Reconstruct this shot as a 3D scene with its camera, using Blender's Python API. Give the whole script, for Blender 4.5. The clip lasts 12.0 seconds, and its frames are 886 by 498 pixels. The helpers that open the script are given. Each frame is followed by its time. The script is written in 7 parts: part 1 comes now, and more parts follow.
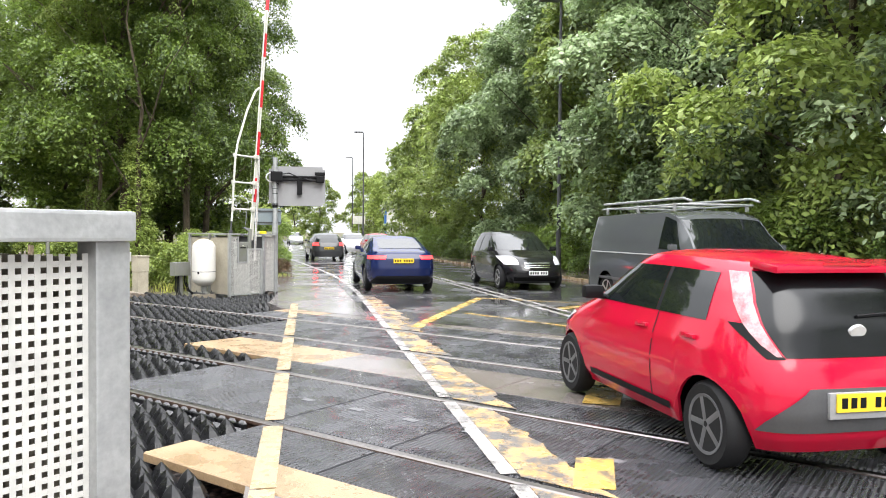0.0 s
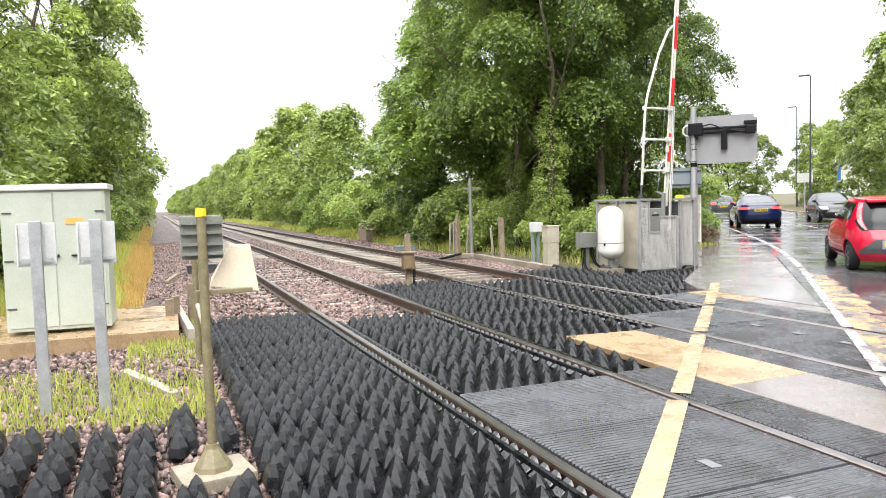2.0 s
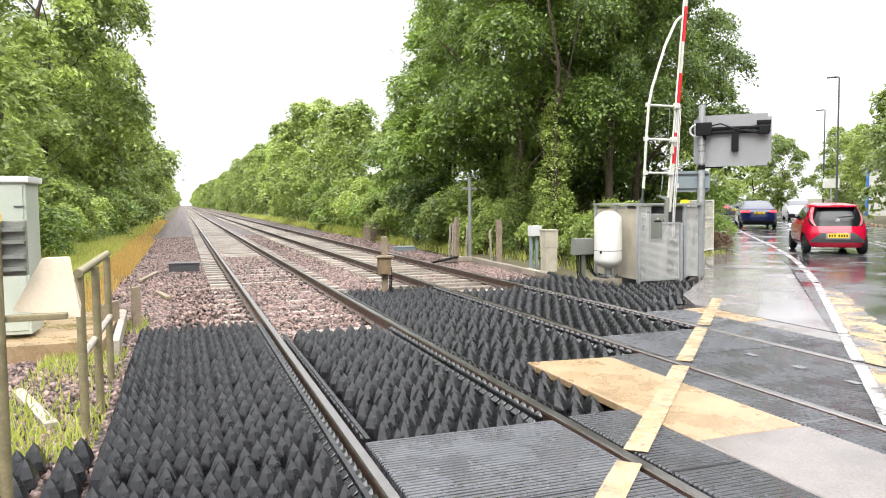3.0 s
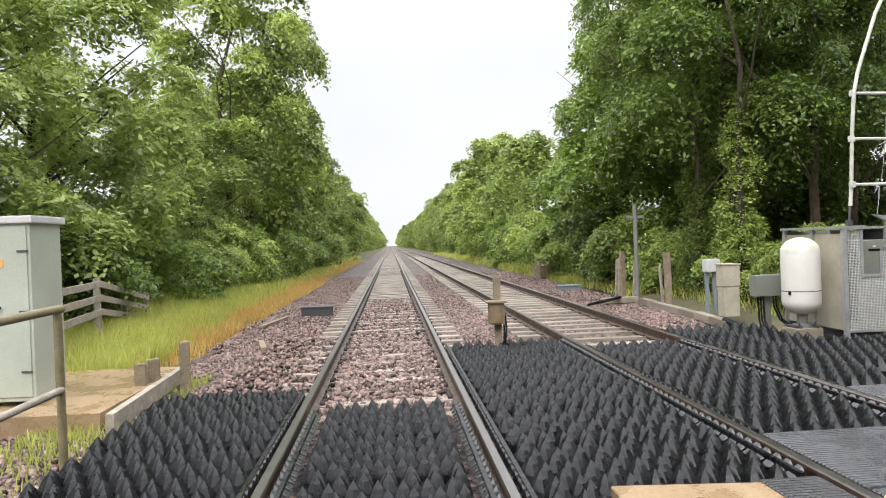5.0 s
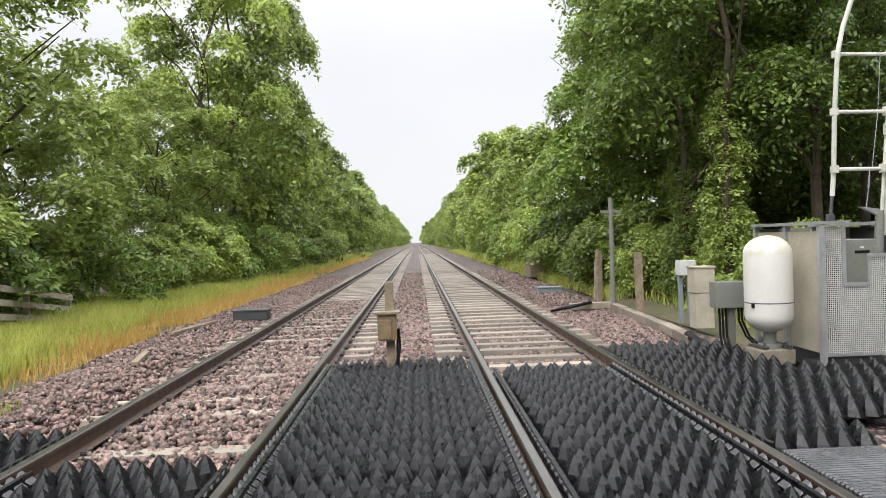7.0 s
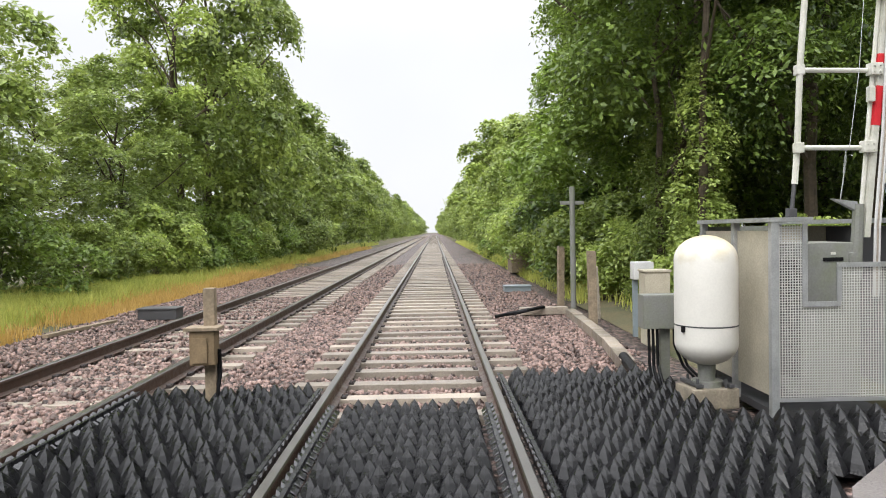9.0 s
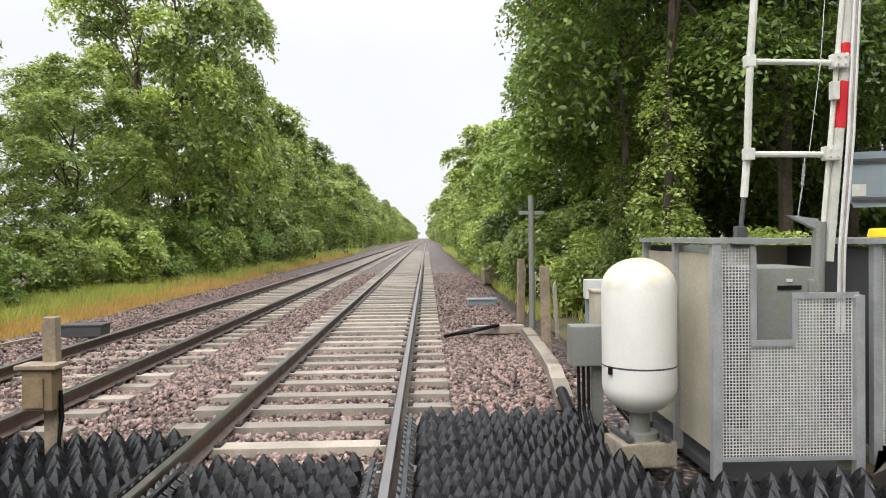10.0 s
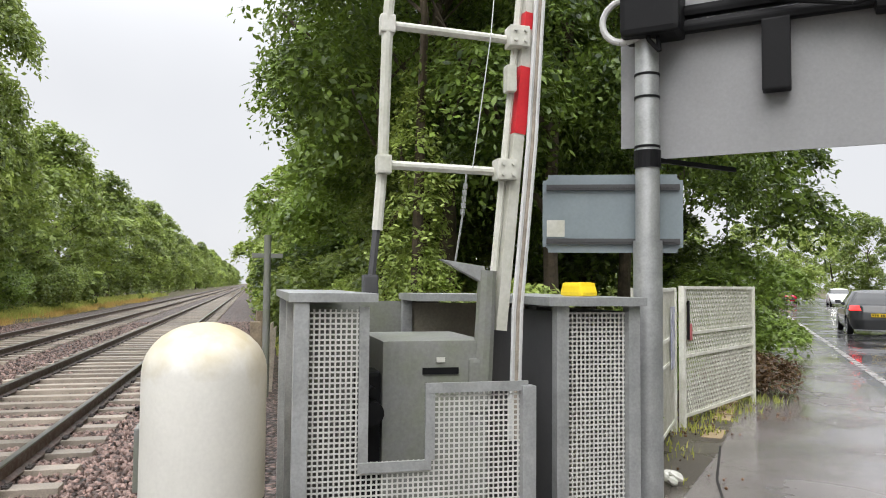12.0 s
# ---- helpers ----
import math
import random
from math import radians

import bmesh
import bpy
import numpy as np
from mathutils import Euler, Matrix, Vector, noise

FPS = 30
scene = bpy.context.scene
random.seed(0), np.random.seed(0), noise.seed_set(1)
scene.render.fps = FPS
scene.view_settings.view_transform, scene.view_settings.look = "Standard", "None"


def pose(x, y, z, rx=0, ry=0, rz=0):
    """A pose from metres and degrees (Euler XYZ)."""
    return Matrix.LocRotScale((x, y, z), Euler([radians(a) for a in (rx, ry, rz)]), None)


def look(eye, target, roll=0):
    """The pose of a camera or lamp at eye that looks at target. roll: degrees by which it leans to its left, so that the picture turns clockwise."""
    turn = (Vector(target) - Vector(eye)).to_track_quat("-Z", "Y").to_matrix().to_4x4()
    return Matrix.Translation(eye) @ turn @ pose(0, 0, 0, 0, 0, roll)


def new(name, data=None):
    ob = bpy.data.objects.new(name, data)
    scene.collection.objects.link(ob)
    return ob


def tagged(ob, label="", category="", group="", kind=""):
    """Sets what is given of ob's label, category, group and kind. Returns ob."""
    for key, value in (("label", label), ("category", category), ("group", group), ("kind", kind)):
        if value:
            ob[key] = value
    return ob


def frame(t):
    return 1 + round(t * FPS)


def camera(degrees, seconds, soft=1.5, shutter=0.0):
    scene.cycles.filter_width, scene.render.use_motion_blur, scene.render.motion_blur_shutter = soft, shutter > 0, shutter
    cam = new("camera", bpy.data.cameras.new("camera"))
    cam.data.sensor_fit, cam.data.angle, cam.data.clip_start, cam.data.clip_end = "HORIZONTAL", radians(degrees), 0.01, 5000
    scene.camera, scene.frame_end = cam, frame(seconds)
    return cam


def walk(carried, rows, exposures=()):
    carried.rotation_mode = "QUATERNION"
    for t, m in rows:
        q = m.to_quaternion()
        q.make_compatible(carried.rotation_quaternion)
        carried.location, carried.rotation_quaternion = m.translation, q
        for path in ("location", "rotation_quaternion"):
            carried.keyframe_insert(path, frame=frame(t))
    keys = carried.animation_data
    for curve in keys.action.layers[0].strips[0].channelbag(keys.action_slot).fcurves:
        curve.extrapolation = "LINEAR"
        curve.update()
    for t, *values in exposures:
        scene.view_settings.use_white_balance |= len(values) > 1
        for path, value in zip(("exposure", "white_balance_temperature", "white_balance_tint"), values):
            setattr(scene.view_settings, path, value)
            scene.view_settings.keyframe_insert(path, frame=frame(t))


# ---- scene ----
cam = camera(62.1, 12.0, soft=1.0)
PATH = [
    (0, (0.741, -0.506, 1.518), (-0.435, 1.111, 1.474), 0.4),
    (0.2, (0.585, -0.285, 1.505), (-0.616, 1.312, 1.440), 1.2),
    (0.3, (0.53, -0.2, 1.52), (-0.701, 1.373, 1.421), 1.6),
    (0.5, (0.385, -0.02, 1.525), (-0.908, 1.499, 1.376), 2.5),
    (1, (0.012, 0.389, 1.537), (-1.432, 1.768, 1.42), 2.1),
    (1.5, (-0.415, 0.791, 1.522), (-2.157, 1.768, 1.419), -0.6),
    (2, (-0.875, 1.307, 1.509), (-2.736, 2.028, 1.384), -1.7),
    (2.5, (-1.186, 1.841, 1.554), (-3.055, 2.537, 1.408), -0.9),
    (3, (-1.62, 2.4, 1.541), (-3.502, 3.065, 1.413), -0.6),
    (3.5, (-2.144, 2.854, 1.537), (-4.073, 3.375, 1.44), -1.8),
    (3.7, (-2.379, 3.07, 1.519), (-4.327, 3.514, 1.439), -2.4),
    (5.3, (-3.993, 4.509, 1.452), (-5.989, 4.631, 1.443), -2.2),
    (5.5, (-4.173, 4.692, 1.458), (-6.17, 4.808, 1.452), -2.3),
    (6, (-4.638, 5.2, 1.434), (-6.635, 5.299, 1.422), -2.2),
    (6.5, (-5.114, 5.613, 1.433), (-7.112, 5.695, 1.416), -2.0),
    (7, (-5.592, 6.092, 1.398), (-7.59, 6.163, 1.376), -1.9),
    (7.5, (-6.08, 6.569, 1.404), (-8.079, 6.626, 1.361), -1.9),
    (7.7, (-6.277, 6.729, 1.414), (-8.275, 6.787, 1.367), -1.9),
    (9.5, (-8.12, 8.178, 1.408), (-10.119, 8.192, 1.361), -0.8),
    (10, (-8.632, 8.579, 1.503), (-10.631, 8.623, 1.471), -0.7),
    (10.5, (-9.117, 9.024, 1.528), (-11.113, 9.148, 1.526), -0.4),
    (11, (-9.606, 9.466, 1.535), (-11.592, 9.707, 1.559), -0.3),
    (11.5, (-10.014, 9.989, 1.505), (-11.984, 10.33, 1.568), 0.2),
    (12, (-10.462, 10.28, 1.514), (-12.396, 10.78, 1.61), 0.5),
]
walk(cam, [(t, look(eye, target, roll)) for t, eye, target, roll in PATH],
     exposures=[(0, 1.42), (3.7, 1.42), (5.3, 0.9), (7.7, 0.88), (9.3, 0.96), (12, 0.74)])

# ---------------------------------------------------------------- world, light
SUN_DIR = (48.0, 120.0)          # elevation, azimuth of the veiled sun
world = bpy.data.worlds.new("world")
scene.world = world
world.use_nodes = True
wn, wl = world.node_tree.nodes, world.node_tree.links
wn.clear()
w_out = wn.new("ShaderNodeOutputWorld")
w_bg = wn.new("ShaderNodeBackground")
w_sky = wn.new("ShaderNodeTexSky")
w_sky.sky_type = "NISHITA"
w_sky.sun_disc = False
w_sky.sun_elevation = radians(SUN_DIR[0])
w_sky.sun_rotation = radians(SUN_DIR[1])
w_sky.dust_density = 4.0
w_mix = wn.new("ShaderNodeMixRGB")
w_mix.inputs[0].default_value = 0.95
w_tc = wn.new("ShaderNodeTexCoord")
w_noise = wn.new("ShaderNodeTexNoise")
w_noise.inputs["Scale"].default_value = 2.2
w_noise.inputs["Detail"].default_value = 4.0
w_ramp = wn.new("ShaderNodeValToRGB")
w_ramp.color_ramp.elements[0].position, w_ramp.color_ramp.elements[0].color = 0.3, (9.0, 9.15, 9.6, 1)
w_ramp.color_ramp.elements[1].position, w_ramp.color_ramp.elements[1].color = 0.7, (10.0, 10.1, 10.4, 1)
wl.new(w_tc.outputs["Generated"], w_noise.inputs["Vector"])
wl.new(w_noise.outputs["Fac"], w_ramp.inputs[0])
wl.new(w_sky.outputs[0], w_mix.inputs[1])
w_sep = wn.new("ShaderNodeSeparateXYZ")      # overcast: the zenith is about three times as bright as the horizon
wl.new(w_tc.outputs["Generated"], w_sep.inputs[0])
w_grad = wn.new("ShaderNodeMapRange")
w_grad.inputs["From Min"].default_value, w_grad.inputs["From Max"].default_value = 0.22, 1.0
w_grad.interpolation_type = "SMOOTHSTEP"
w_grad.inputs["To Min"].default_value, w_grad.inputs["To Max"].default_value = 0.53, 2.45
wl.new(w_sep.outputs["Z"], w_grad.inputs["Value"])
w_mul = wn.new("ShaderNodeMixRGB")
w_mul.blend_type, w_mul.inputs[0].default_value = "MULTIPLY", 1.0
wl.new(w_ramp.outputs[0], w_mul.inputs[1])
wl.new(w_grad.outputs[0], w_mul.inputs[2])
wl.new(w_mul.outputs[0], w_mix.inputs[2])
wl.new(w_mix.outputs[0], w_bg.inputs[0])
w_bg.inputs[1].default_value = 0.101
wl.new(w_bg.outputs[0], w_out.inputs[0])

sun = new("sun", bpy.data.lights.new("sun", "SUN"))
sun.data.energy, sun.data.angle, sun.data.color = 1.0, radians(40), (1.0, 0.98, 0.955)
az, el = radians(SUN_DIR[1]), radians(SUN_DIR[0])
sun.matrix_world = look((0, 0, 0), (-math.sin(az) * math.cos(el), -math.cos(az) * math.cos(el), -math.sin(el)))


# ---------------------------------------------------------------- materials
def mat(name, col, rough=0.6, metal=0.0, var=0.25, scale=6.0, bump=0.0, bscale=60.0, col2=None, island=False, wet=0.0, spec=0.5, coat=0.0, obj=0.0):
    """Two scales of variation over a base colour, with fine relief; wet: share of patches turned glossy."""
    m = bpy.data.materials.new(name)
    m.use_nodes = True
    nt, ln = m.node_tree.nodes, m.node_tree.links
    b = nt["Principled BSDF"]
    b.inputs["Metallic"].default_value = metal
    b.inputs["Specular IOR Level"].default_value = spec
    b.inputs["Coat Weight"].default_value = coat
    b.inputs["Coat Roughness"].default_value = 0.03
    tc = nt.new("ShaderNodeTexCoord")
    n1 = nt.new("ShaderNodeTexNoise")
    n1.inputs["Scale"].default_value, n1.inputs["Detail"].default_value, n1.inputs["Roughness"].default_value = scale, 6, 0.65
    n2 = nt.new("ShaderNodeTexNoise")
    n2.inputs["Scale"].default_value, n2.inputs["Detail"].default_value = bscale, 3
    geo = nt.new("ShaderNodeNewGeometry")
    ln.new(geo.outputs["Position"] if obj == 0 else tc.outputs["Object"], n1.inputs["Vector"])
    ln.new(geo.outputs["Position"] if obj == 0 else tc.outputs["Object"], n2.inputs["Vector"])
    c2 = col2 or tuple(c * (1 - var) for c in col)
    ramp = nt.new("ShaderNodeValToRGB")
    ramp.color_ramp.elements[0].position, ramp.color_ramp.elements[0].color = 0.35, (*c2, 1)
    ramp.color_ramp.elements[1].position, ramp.color_ramp.elements[1].color = 0.65, (*col, 1)
    ln.new(n1.outputs["Fac"], ramp.inputs[0])
    mul = nt.new("ShaderNodeMixRGB")
    mul.blend_type = "MULTIPLY"
    mul.inputs[0].default_value = 1.0
    r2 = nt.new("ShaderNodeMapRange")
    r2.inputs["From Min"].default_value, r2.inputs["From Max"].default_value = 0.25, 0.75
    r2.inputs["To Min"].default_value, r2.inputs["To Max"].default_value = 1 - var * 0.6, 1 + var * 0.4
    ln.new(n2.outputs["Fac"], r2.inputs["Value"])
    ln.new(ramp.outputs[0], mul.inputs[1])
    ln.new(r2.outputs[0], mul.inputs[2])
    last = mul.outputs[0]
    if island:
        mi = nt.new("ShaderNodeMixRGB")
        mi.blend_type = "MULTIPLY"
        mi.inputs[0].default_value = 1.0
        ri = nt.new("ShaderNodeMapRange")
        ri.inputs["To Min"].default_value, ri.inputs["To Max"].default_value = (0.7, 1.25) if island == "tint" else (0.12, 1.65)
        src = nt.new("ShaderNodeObjectInfo").outputs["Random"] if island in ("object", "tint") else geo.outputs["Random Per Island"]
        ln.new(src, ri.inputs["Value"])
        ln.new(last, mi.inputs[1])
        ln.new(ri.outputs[0], mi.inputs[2])
        last = mi.outputs[0]
    ln.new(last, b.inputs["Base Color"])
    rr = nt.new("ShaderNodeMapRange")
    rr.inputs["From Min"].default_value, rr.inputs["From Max"].default_value = 0.4, 0.6
    rr.inputs["To Min"].default_value, rr.inputs["To Max"].default_value = max(0.03, rough * (1 - wet)), min(1, rough * 1.15)
    ln.new(n1.outputs["Fac"], rr.inputs["Value"])
    ln.new(rr.outputs[0], b.inputs["Roughness"])
    if bump:
        bp = nt.new("ShaderNodeBump")
        bp.inputs["Strength"].default_value, bp.inputs["Distance"].default_value = bump, 0.01
        ln.new(n2.outputs["Fac"], bp.inputs["Height"])
        ln.new(bp.outputs[0], b.inputs["Normal"])
    return m


def leaf_mat(name, dark, light, trans=0.35, tint=(0.16, 0.24, 0.05)):
    m = bpy.data.materials.new(name)
    m.use_nodes = True
    nt, ln = m.node_tree.nodes, m.node_tree.links
    b = nt["Principled BSDF"]
    out = nt["Material Output"]
    geo = nt.new("ShaderNodeNewGeometry")
    info = nt.new("ShaderNodeObjectInfo")
    ns = nt.new("ShaderNodeTexNoise")
    ns.inputs["Scale"].default_value, ns.inputs["Detail"].default_value = 0.55, 3
    ln.new(geo.outputs["Position"], ns.inputs["Vector"])
    add = nt.new("ShaderNodeMath")
    add.operation = "ADD"
    ln.new(geo.outputs["Random Per Island"], add.inputs[0])
    ln.new(ns.outputs["Fac"], add.inputs[1])
    add2 = nt.new("ShaderNodeMath")
    add2.operation = "MULTIPLY_ADD"
    add2.inputs[1].default_value = 0.55
    ln.new(add.outputs[0], add2.inputs[0])
    off = nt.new("ShaderNodeMath")
    off.operation = "MULTIPLY_ADD"
    off.inputs[1].default_value, off.inputs[2].default_value = 0.5, -0.28
    ln.new(info.outputs["Random"], off.inputs[0])
    ln.new(off.outputs[0], add2.inputs[2])
    ramp = nt.new("ShaderNodeValToRGB")
    ramp.color_ramp.elements[0].position, ramp.color_ramp.elements[0].color = 0.2, (*dark, 1)
    ramp.color_ramp.elements[1].position, ramp.color_ramp.elements[1].color = 0.95, (*light, 1)
    ln.new(add2.outputs[0], ramp.inputs[0])
    ln.new(ramp.outputs[0], b.inputs["Base Color"])
    b.inputs["Roughness"].default_value = 0.36
    b.inputs["Specular IOR Level"].default_value = 0.36
    tr = nt.new("ShaderNodeBsdfTranslucent")
    tm = nt.new("ShaderNodeMixRGB")
    tm.inputs[0].default_value = 0.6
    tm.inputs[2].default_value = (*tint, 1)
    ln.new(ramp.outputs[0], tm.inputs[1])
    ln.new(tm.outputs[0], tr.inputs["Color"])
    mx = nt.new("ShaderNodeMixShader")
    mx.inputs[0].default_value = trans
    ln.new(b.outputs[0], mx.inputs[1])
    ln.new(tr.outputs[0], mx.inputs[2])
    ln.new(mx.outputs[0], out.inputs["Surface"])
    return m


def ballast_mat(name):
    m = mat(name, (0.33, 0.25, 0.235), 0.55, var=0.35, scale=1.4, bump=0.0)
    nt, ln = m.node_tree.nodes, m.node_tree.links
    b = nt["Principled BSDF"]
    geo = nt.new("ShaderNodeNewGeometry")
    vo = nt.new("ShaderNodeTexVoronoi")
    vo.inputs["Scale"].default_value = 17.0
    ln.new(geo.outputs["Position"], vo.inputs["Vector"])
    bw = nt.new("ShaderNodeRGBToBW")
    ln.new(vo.outputs["Color"], bw.inputs[0])
    ramp = nt.new("ShaderNodeValToRGB")
    ramp.color_ramp.elements[0].color, ramp.color_ramp.elements[1].color = (0.015, 0.011, 0.010, 1), (0.26, 0.175, 0.15, 1)
    ramp.color_ramp.elements[0].position, ramp.color_ramp.elements[1].position = 0.2, 0.8
    ln.new(bw.outputs[0], ramp.inputs[0])
    # shade in the gaps between stones, multiplied into the base colour
    gap_shade = nt.new("ShaderNodeMapRange")
    gap_shade.inputs["From Min"].default_value, gap_shade.inputs["From Max"].default_value = 0.25, 0.65
    gap_shade.inputs["To Min"].default_value, gap_shade.inputs["To Max"].default_value = 1.0, 0.2
    ln.new(vo.outputs["Distance"], gap_shade.inputs["Value"])
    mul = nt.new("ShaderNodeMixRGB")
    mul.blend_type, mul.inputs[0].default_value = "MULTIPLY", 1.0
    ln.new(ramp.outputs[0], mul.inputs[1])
    ln.new(gap_shade.outputs[0], mul.inputs[2])
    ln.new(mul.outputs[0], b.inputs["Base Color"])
    bp = nt.new("ShaderNodeBump")
    bp.invert = True
    bp.inputs["Strength"].default_value, bp.inputs["Distance"].default_value = 1.0, 0.04
    ln.new(vo.outputs["Distance"], bp.inputs["Height"])
    ln.new(bp.outputs[0], b.inputs["Normal"])
    return m


def ribbed_mat(name, col, pitch=0.04):
    """Wet black rubber, with grooves along one axis."""
    m = mat(name, col, 0.34, var=0.35, scale=2.5, bump=0.2, bscale=160, wet=0.65, island="tint")
    nt, ln = m.node_tree.nodes, m.node_tree.links
    b = nt["Principled BSDF"]
    geo = nt.new("ShaderNodeNewGeometry")
    wv = nt.new("ShaderNodeTexWave")
    wv.bands_direction = "X"
    wv.inputs["Scale"].default_value = 0.314 / pitch
    wv.inputs["Distortion"].default_value = 0.0
    ln.new(geo.outputs["Position"], wv.inputs["Vector"])
    bp = nt.new("ShaderNodeBump")
    bp.inputs["Strength"].default_value, bp.inputs["Distance"].default_value = 1.0, 0.02
    ln.new(wv.outputs["Fac"], bp.inputs["Height"])
    ln.new(bp.outputs[0], b.inputs["Normal"])
    return m


def wet_road(name, col, puddle=0.5, scale=0.7):
    m = mat(name, col, 0.5, var=0.35, scale=0.9, bump=0.0)
    nt, ln = m.node_tree.nodes, m.node_tree.links
    b = nt["Principled BSDF"]
    geo = nt.new("ShaderNodeNewGeometry")
    pn = nt.new("ShaderNodeTexNoise")
    pn.inputs["Scale"].default_value, pn.inputs["Detail"].default_value = scale, 5
    gr = nt.new("ShaderNodeTexNoise")
    gr.inputs["Scale"].default_value, gr.inputs["Detail"].default_value = 140, 2
    ln.new(geo.outputs["Position"], pn.inputs["Vector"])
    ln.new(geo.outputs["Position"], gr.inputs["Vector"])
    mr = nt.new("ShaderNodeMapRange")
    mr.inputs["From Min"].default_value, mr.inputs["From Max"].default_value = 0.62 - puddle * 0.3, 0.72 - puddle * 0.2
    ln.new(pn.outputs["Fac"], mr.inputs["Value"])
    ro = nt.new("ShaderNodeMapRange")
    ro.inputs["To Min"].default_value, ro.inputs["To Max"].default_value = 0.32, 0.07
    ln.new(mr.outputs[0], ro.inputs["Value"])
    ln.new(ro.outputs[0], b.inputs["Roughness"])
    bs = nt.new("ShaderNodeMapRange")
    bs.inputs["To Min"].default_value, bs.inputs["To Max"].default_value = 0.35, 0.05
    ln.new(mr.outputs[0], bs.inputs["Value"])
    bp = nt.new("ShaderNodeBump")
    bp.inputs["Distance"].default_value = 0.006
    ln.new(bs.outputs[0], bp.inputs["Strength"])
    ln.new(gr.outputs["Fac"], bp.inputs["Height"])
    ln.new(bp.outputs[0], b.inputs["Normal"])
    return m


def paint_mat(name, col, under, worn=0.5):
    """Road paint worn through to the surface below."""
    m = mat(name, col, 0.35, var=0.2, scale=3, bump=0.3, bscale=120, wet=0.5)
    nt, ln = m.node_tree.nodes, m.node_tree.links
    b = nt["Principled BSDF"]
    old = b.inputs["Base Color"].links[0].from_socket
    geo = nt.new("ShaderNodeNewGeometry")
    ns = nt.new("ShaderNodeTexNoise")
    ns.inputs["Scale"].default_value, ns.inputs["Detail"].default_value, ns.inputs["Roughness"].default_value = 3.2, 8, 0.75
    ln.new(geo.outputs["Position"], ns.inputs["Vector"])
    mr = nt.new("ShaderNodeMapRange")
    mr.inputs["From Min"].default_value, mr.inputs["From Max"].default_value = 0.28 + worn * 0.22, 0.36 + worn * 0.25
    ln.new(ns.outputs["Fac"], mr.inputs["Value"])
    mx = nt.new("ShaderNodeMixRGB")
    mx.inputs[1].default_value = (*under, 1)
    ln.new(mr.outputs[0], mx.inputs[0])
    ln.new(old, mx.inputs[2])
    ln.new(mx.outputs[0], b.inputs["Base Color"])
    return m


def glow(name, col, strength):
    m = mat(name, col, 0.3, var=0.05)
    b = m.node_tree.nodes["Principled BSDF"]
    b.inputs["Emission Color"].default_value = (*col, 1)
    b.inputs["Emission Strength"].default_value = strength
    return m


M_SOIL = mat("soil", (0.12, 0.095, 0.05), 0.9, var=0.5, scale=0.9, bump=0.6, bscale=25, col2=(0.055, 0.06, 0.025))
M_BALLAST = ballast_mat("ballast_bed")
M_STONE = mat("ballast_stone", (0.25, 0.17, 0.145), 0.45, var=0.5, scale=30, bump=0.3, bscale=120, island=True, wet=0.4, spec=0.3)
M_ASPHALT = wet_road("asphalt", (0.07, 0.069, 0.072), 0.75)
M_FOOTWAY = wet_road("footway_asphalt", (0.205, 0.185, 0.178), 0.85)
M_STRIP = wet_road("dirty_footway", (0.075, 0.062, 0.052), 0.35, 1.6)
M_RUBBER = ribbed_mat("deck_rubber", (0.085, 0.086, 0.094))
M_MAT = mat("mat_rubber", (0.0115, 0.0115, 0.013), 0.40, var=0.5, scale=6, bump=0.25, bscale=45, wet=0.6, spec=0.28)
M_EDGE = mat("wet_edging_rubber", (0.035, 0.035, 0.038), 0.22, var=0.4, scale=9, bump=0.2, bscale=60, wet=0.5, spec=0.6)
M_CONC = mat("deck_concrete", (0.34, 0.235, 0.135), 0.4, var=0.4, scale=2.2, bump=0.35, bscale=70, wet=0.6, col2=(0.25, 0.17, 0.095))
M_CONC_WET = wet_road("soaked_concrete", (0.19, 0.165, 0.15), 0.8, 1.1)
M_SLEEPER = mat("sleeper_concrete", (0.30, 0.255, 0.205), 0.55, var=0.35, scale=3, bump=0.4, bscale=60, wet=0.4, island="tint")
M_RAIL_TOP = mat("rail_running_surface", (0.27, 0.25, 0.24), 0.30, metal=1.0, var=0.2, scale=5)
M_RAIL_SIDE = mat("rail_rust", (0.085, 0.05, 0.035), 0.55, var=0.4, scale=12, bump=0.3, bscale=90, wet=0.3)
M_CLIP = mat("rusty_clip", (0.03, 0.022, 0.02), 0.6, var=0.3)
M_WHITE = paint_mat("white_line", (0.36, 0.34, 0.325), (0.09, 0.085, 0.085), 0.46)
M_YELLOW = paint_mat("yellow_paint", (0.55, 0.36, 0.085), (0.10, 0.085, 0.07), 0.55)
M_YWORN = paint_mat("worn_yellow_paint", (0.52, 0.33, 0.13), (0.10, 0.095, 0.095), 0.82)
M_CREAM = paint_mat("cream_line", (0.40, 0.295, 0.175), (0.12, 0.11, 0.10), 0.35)
M_BARK = mat("bark", (0.11, 0.085, 0.06), 0.9, var=0.5, scale=5, bump=0.8, bscale=18)
M_LEAF_A = leaf_mat("leaf_dark", (0.017, 0.036, 0.010), (0.27, 0.38, 0.08), 0.34, (0.33, 0.46, 0.07))
# mist haze put into leaf colour: strong here, a little blue in B and C
M_LEAF_HAZED = leaf_mat("leaf_hazed_green", (0.05, 0.08, 0.036), (0.47, 0.575, 0.33), 0.36, (0.36, 0.50, 0.18))
M_LEAF_B = leaf_mat("leaf_mid", (0.030, 0.054, 0.013), (0.38, 0.475, 0.135), 0.37, (0.42, 0.52, 0.11))
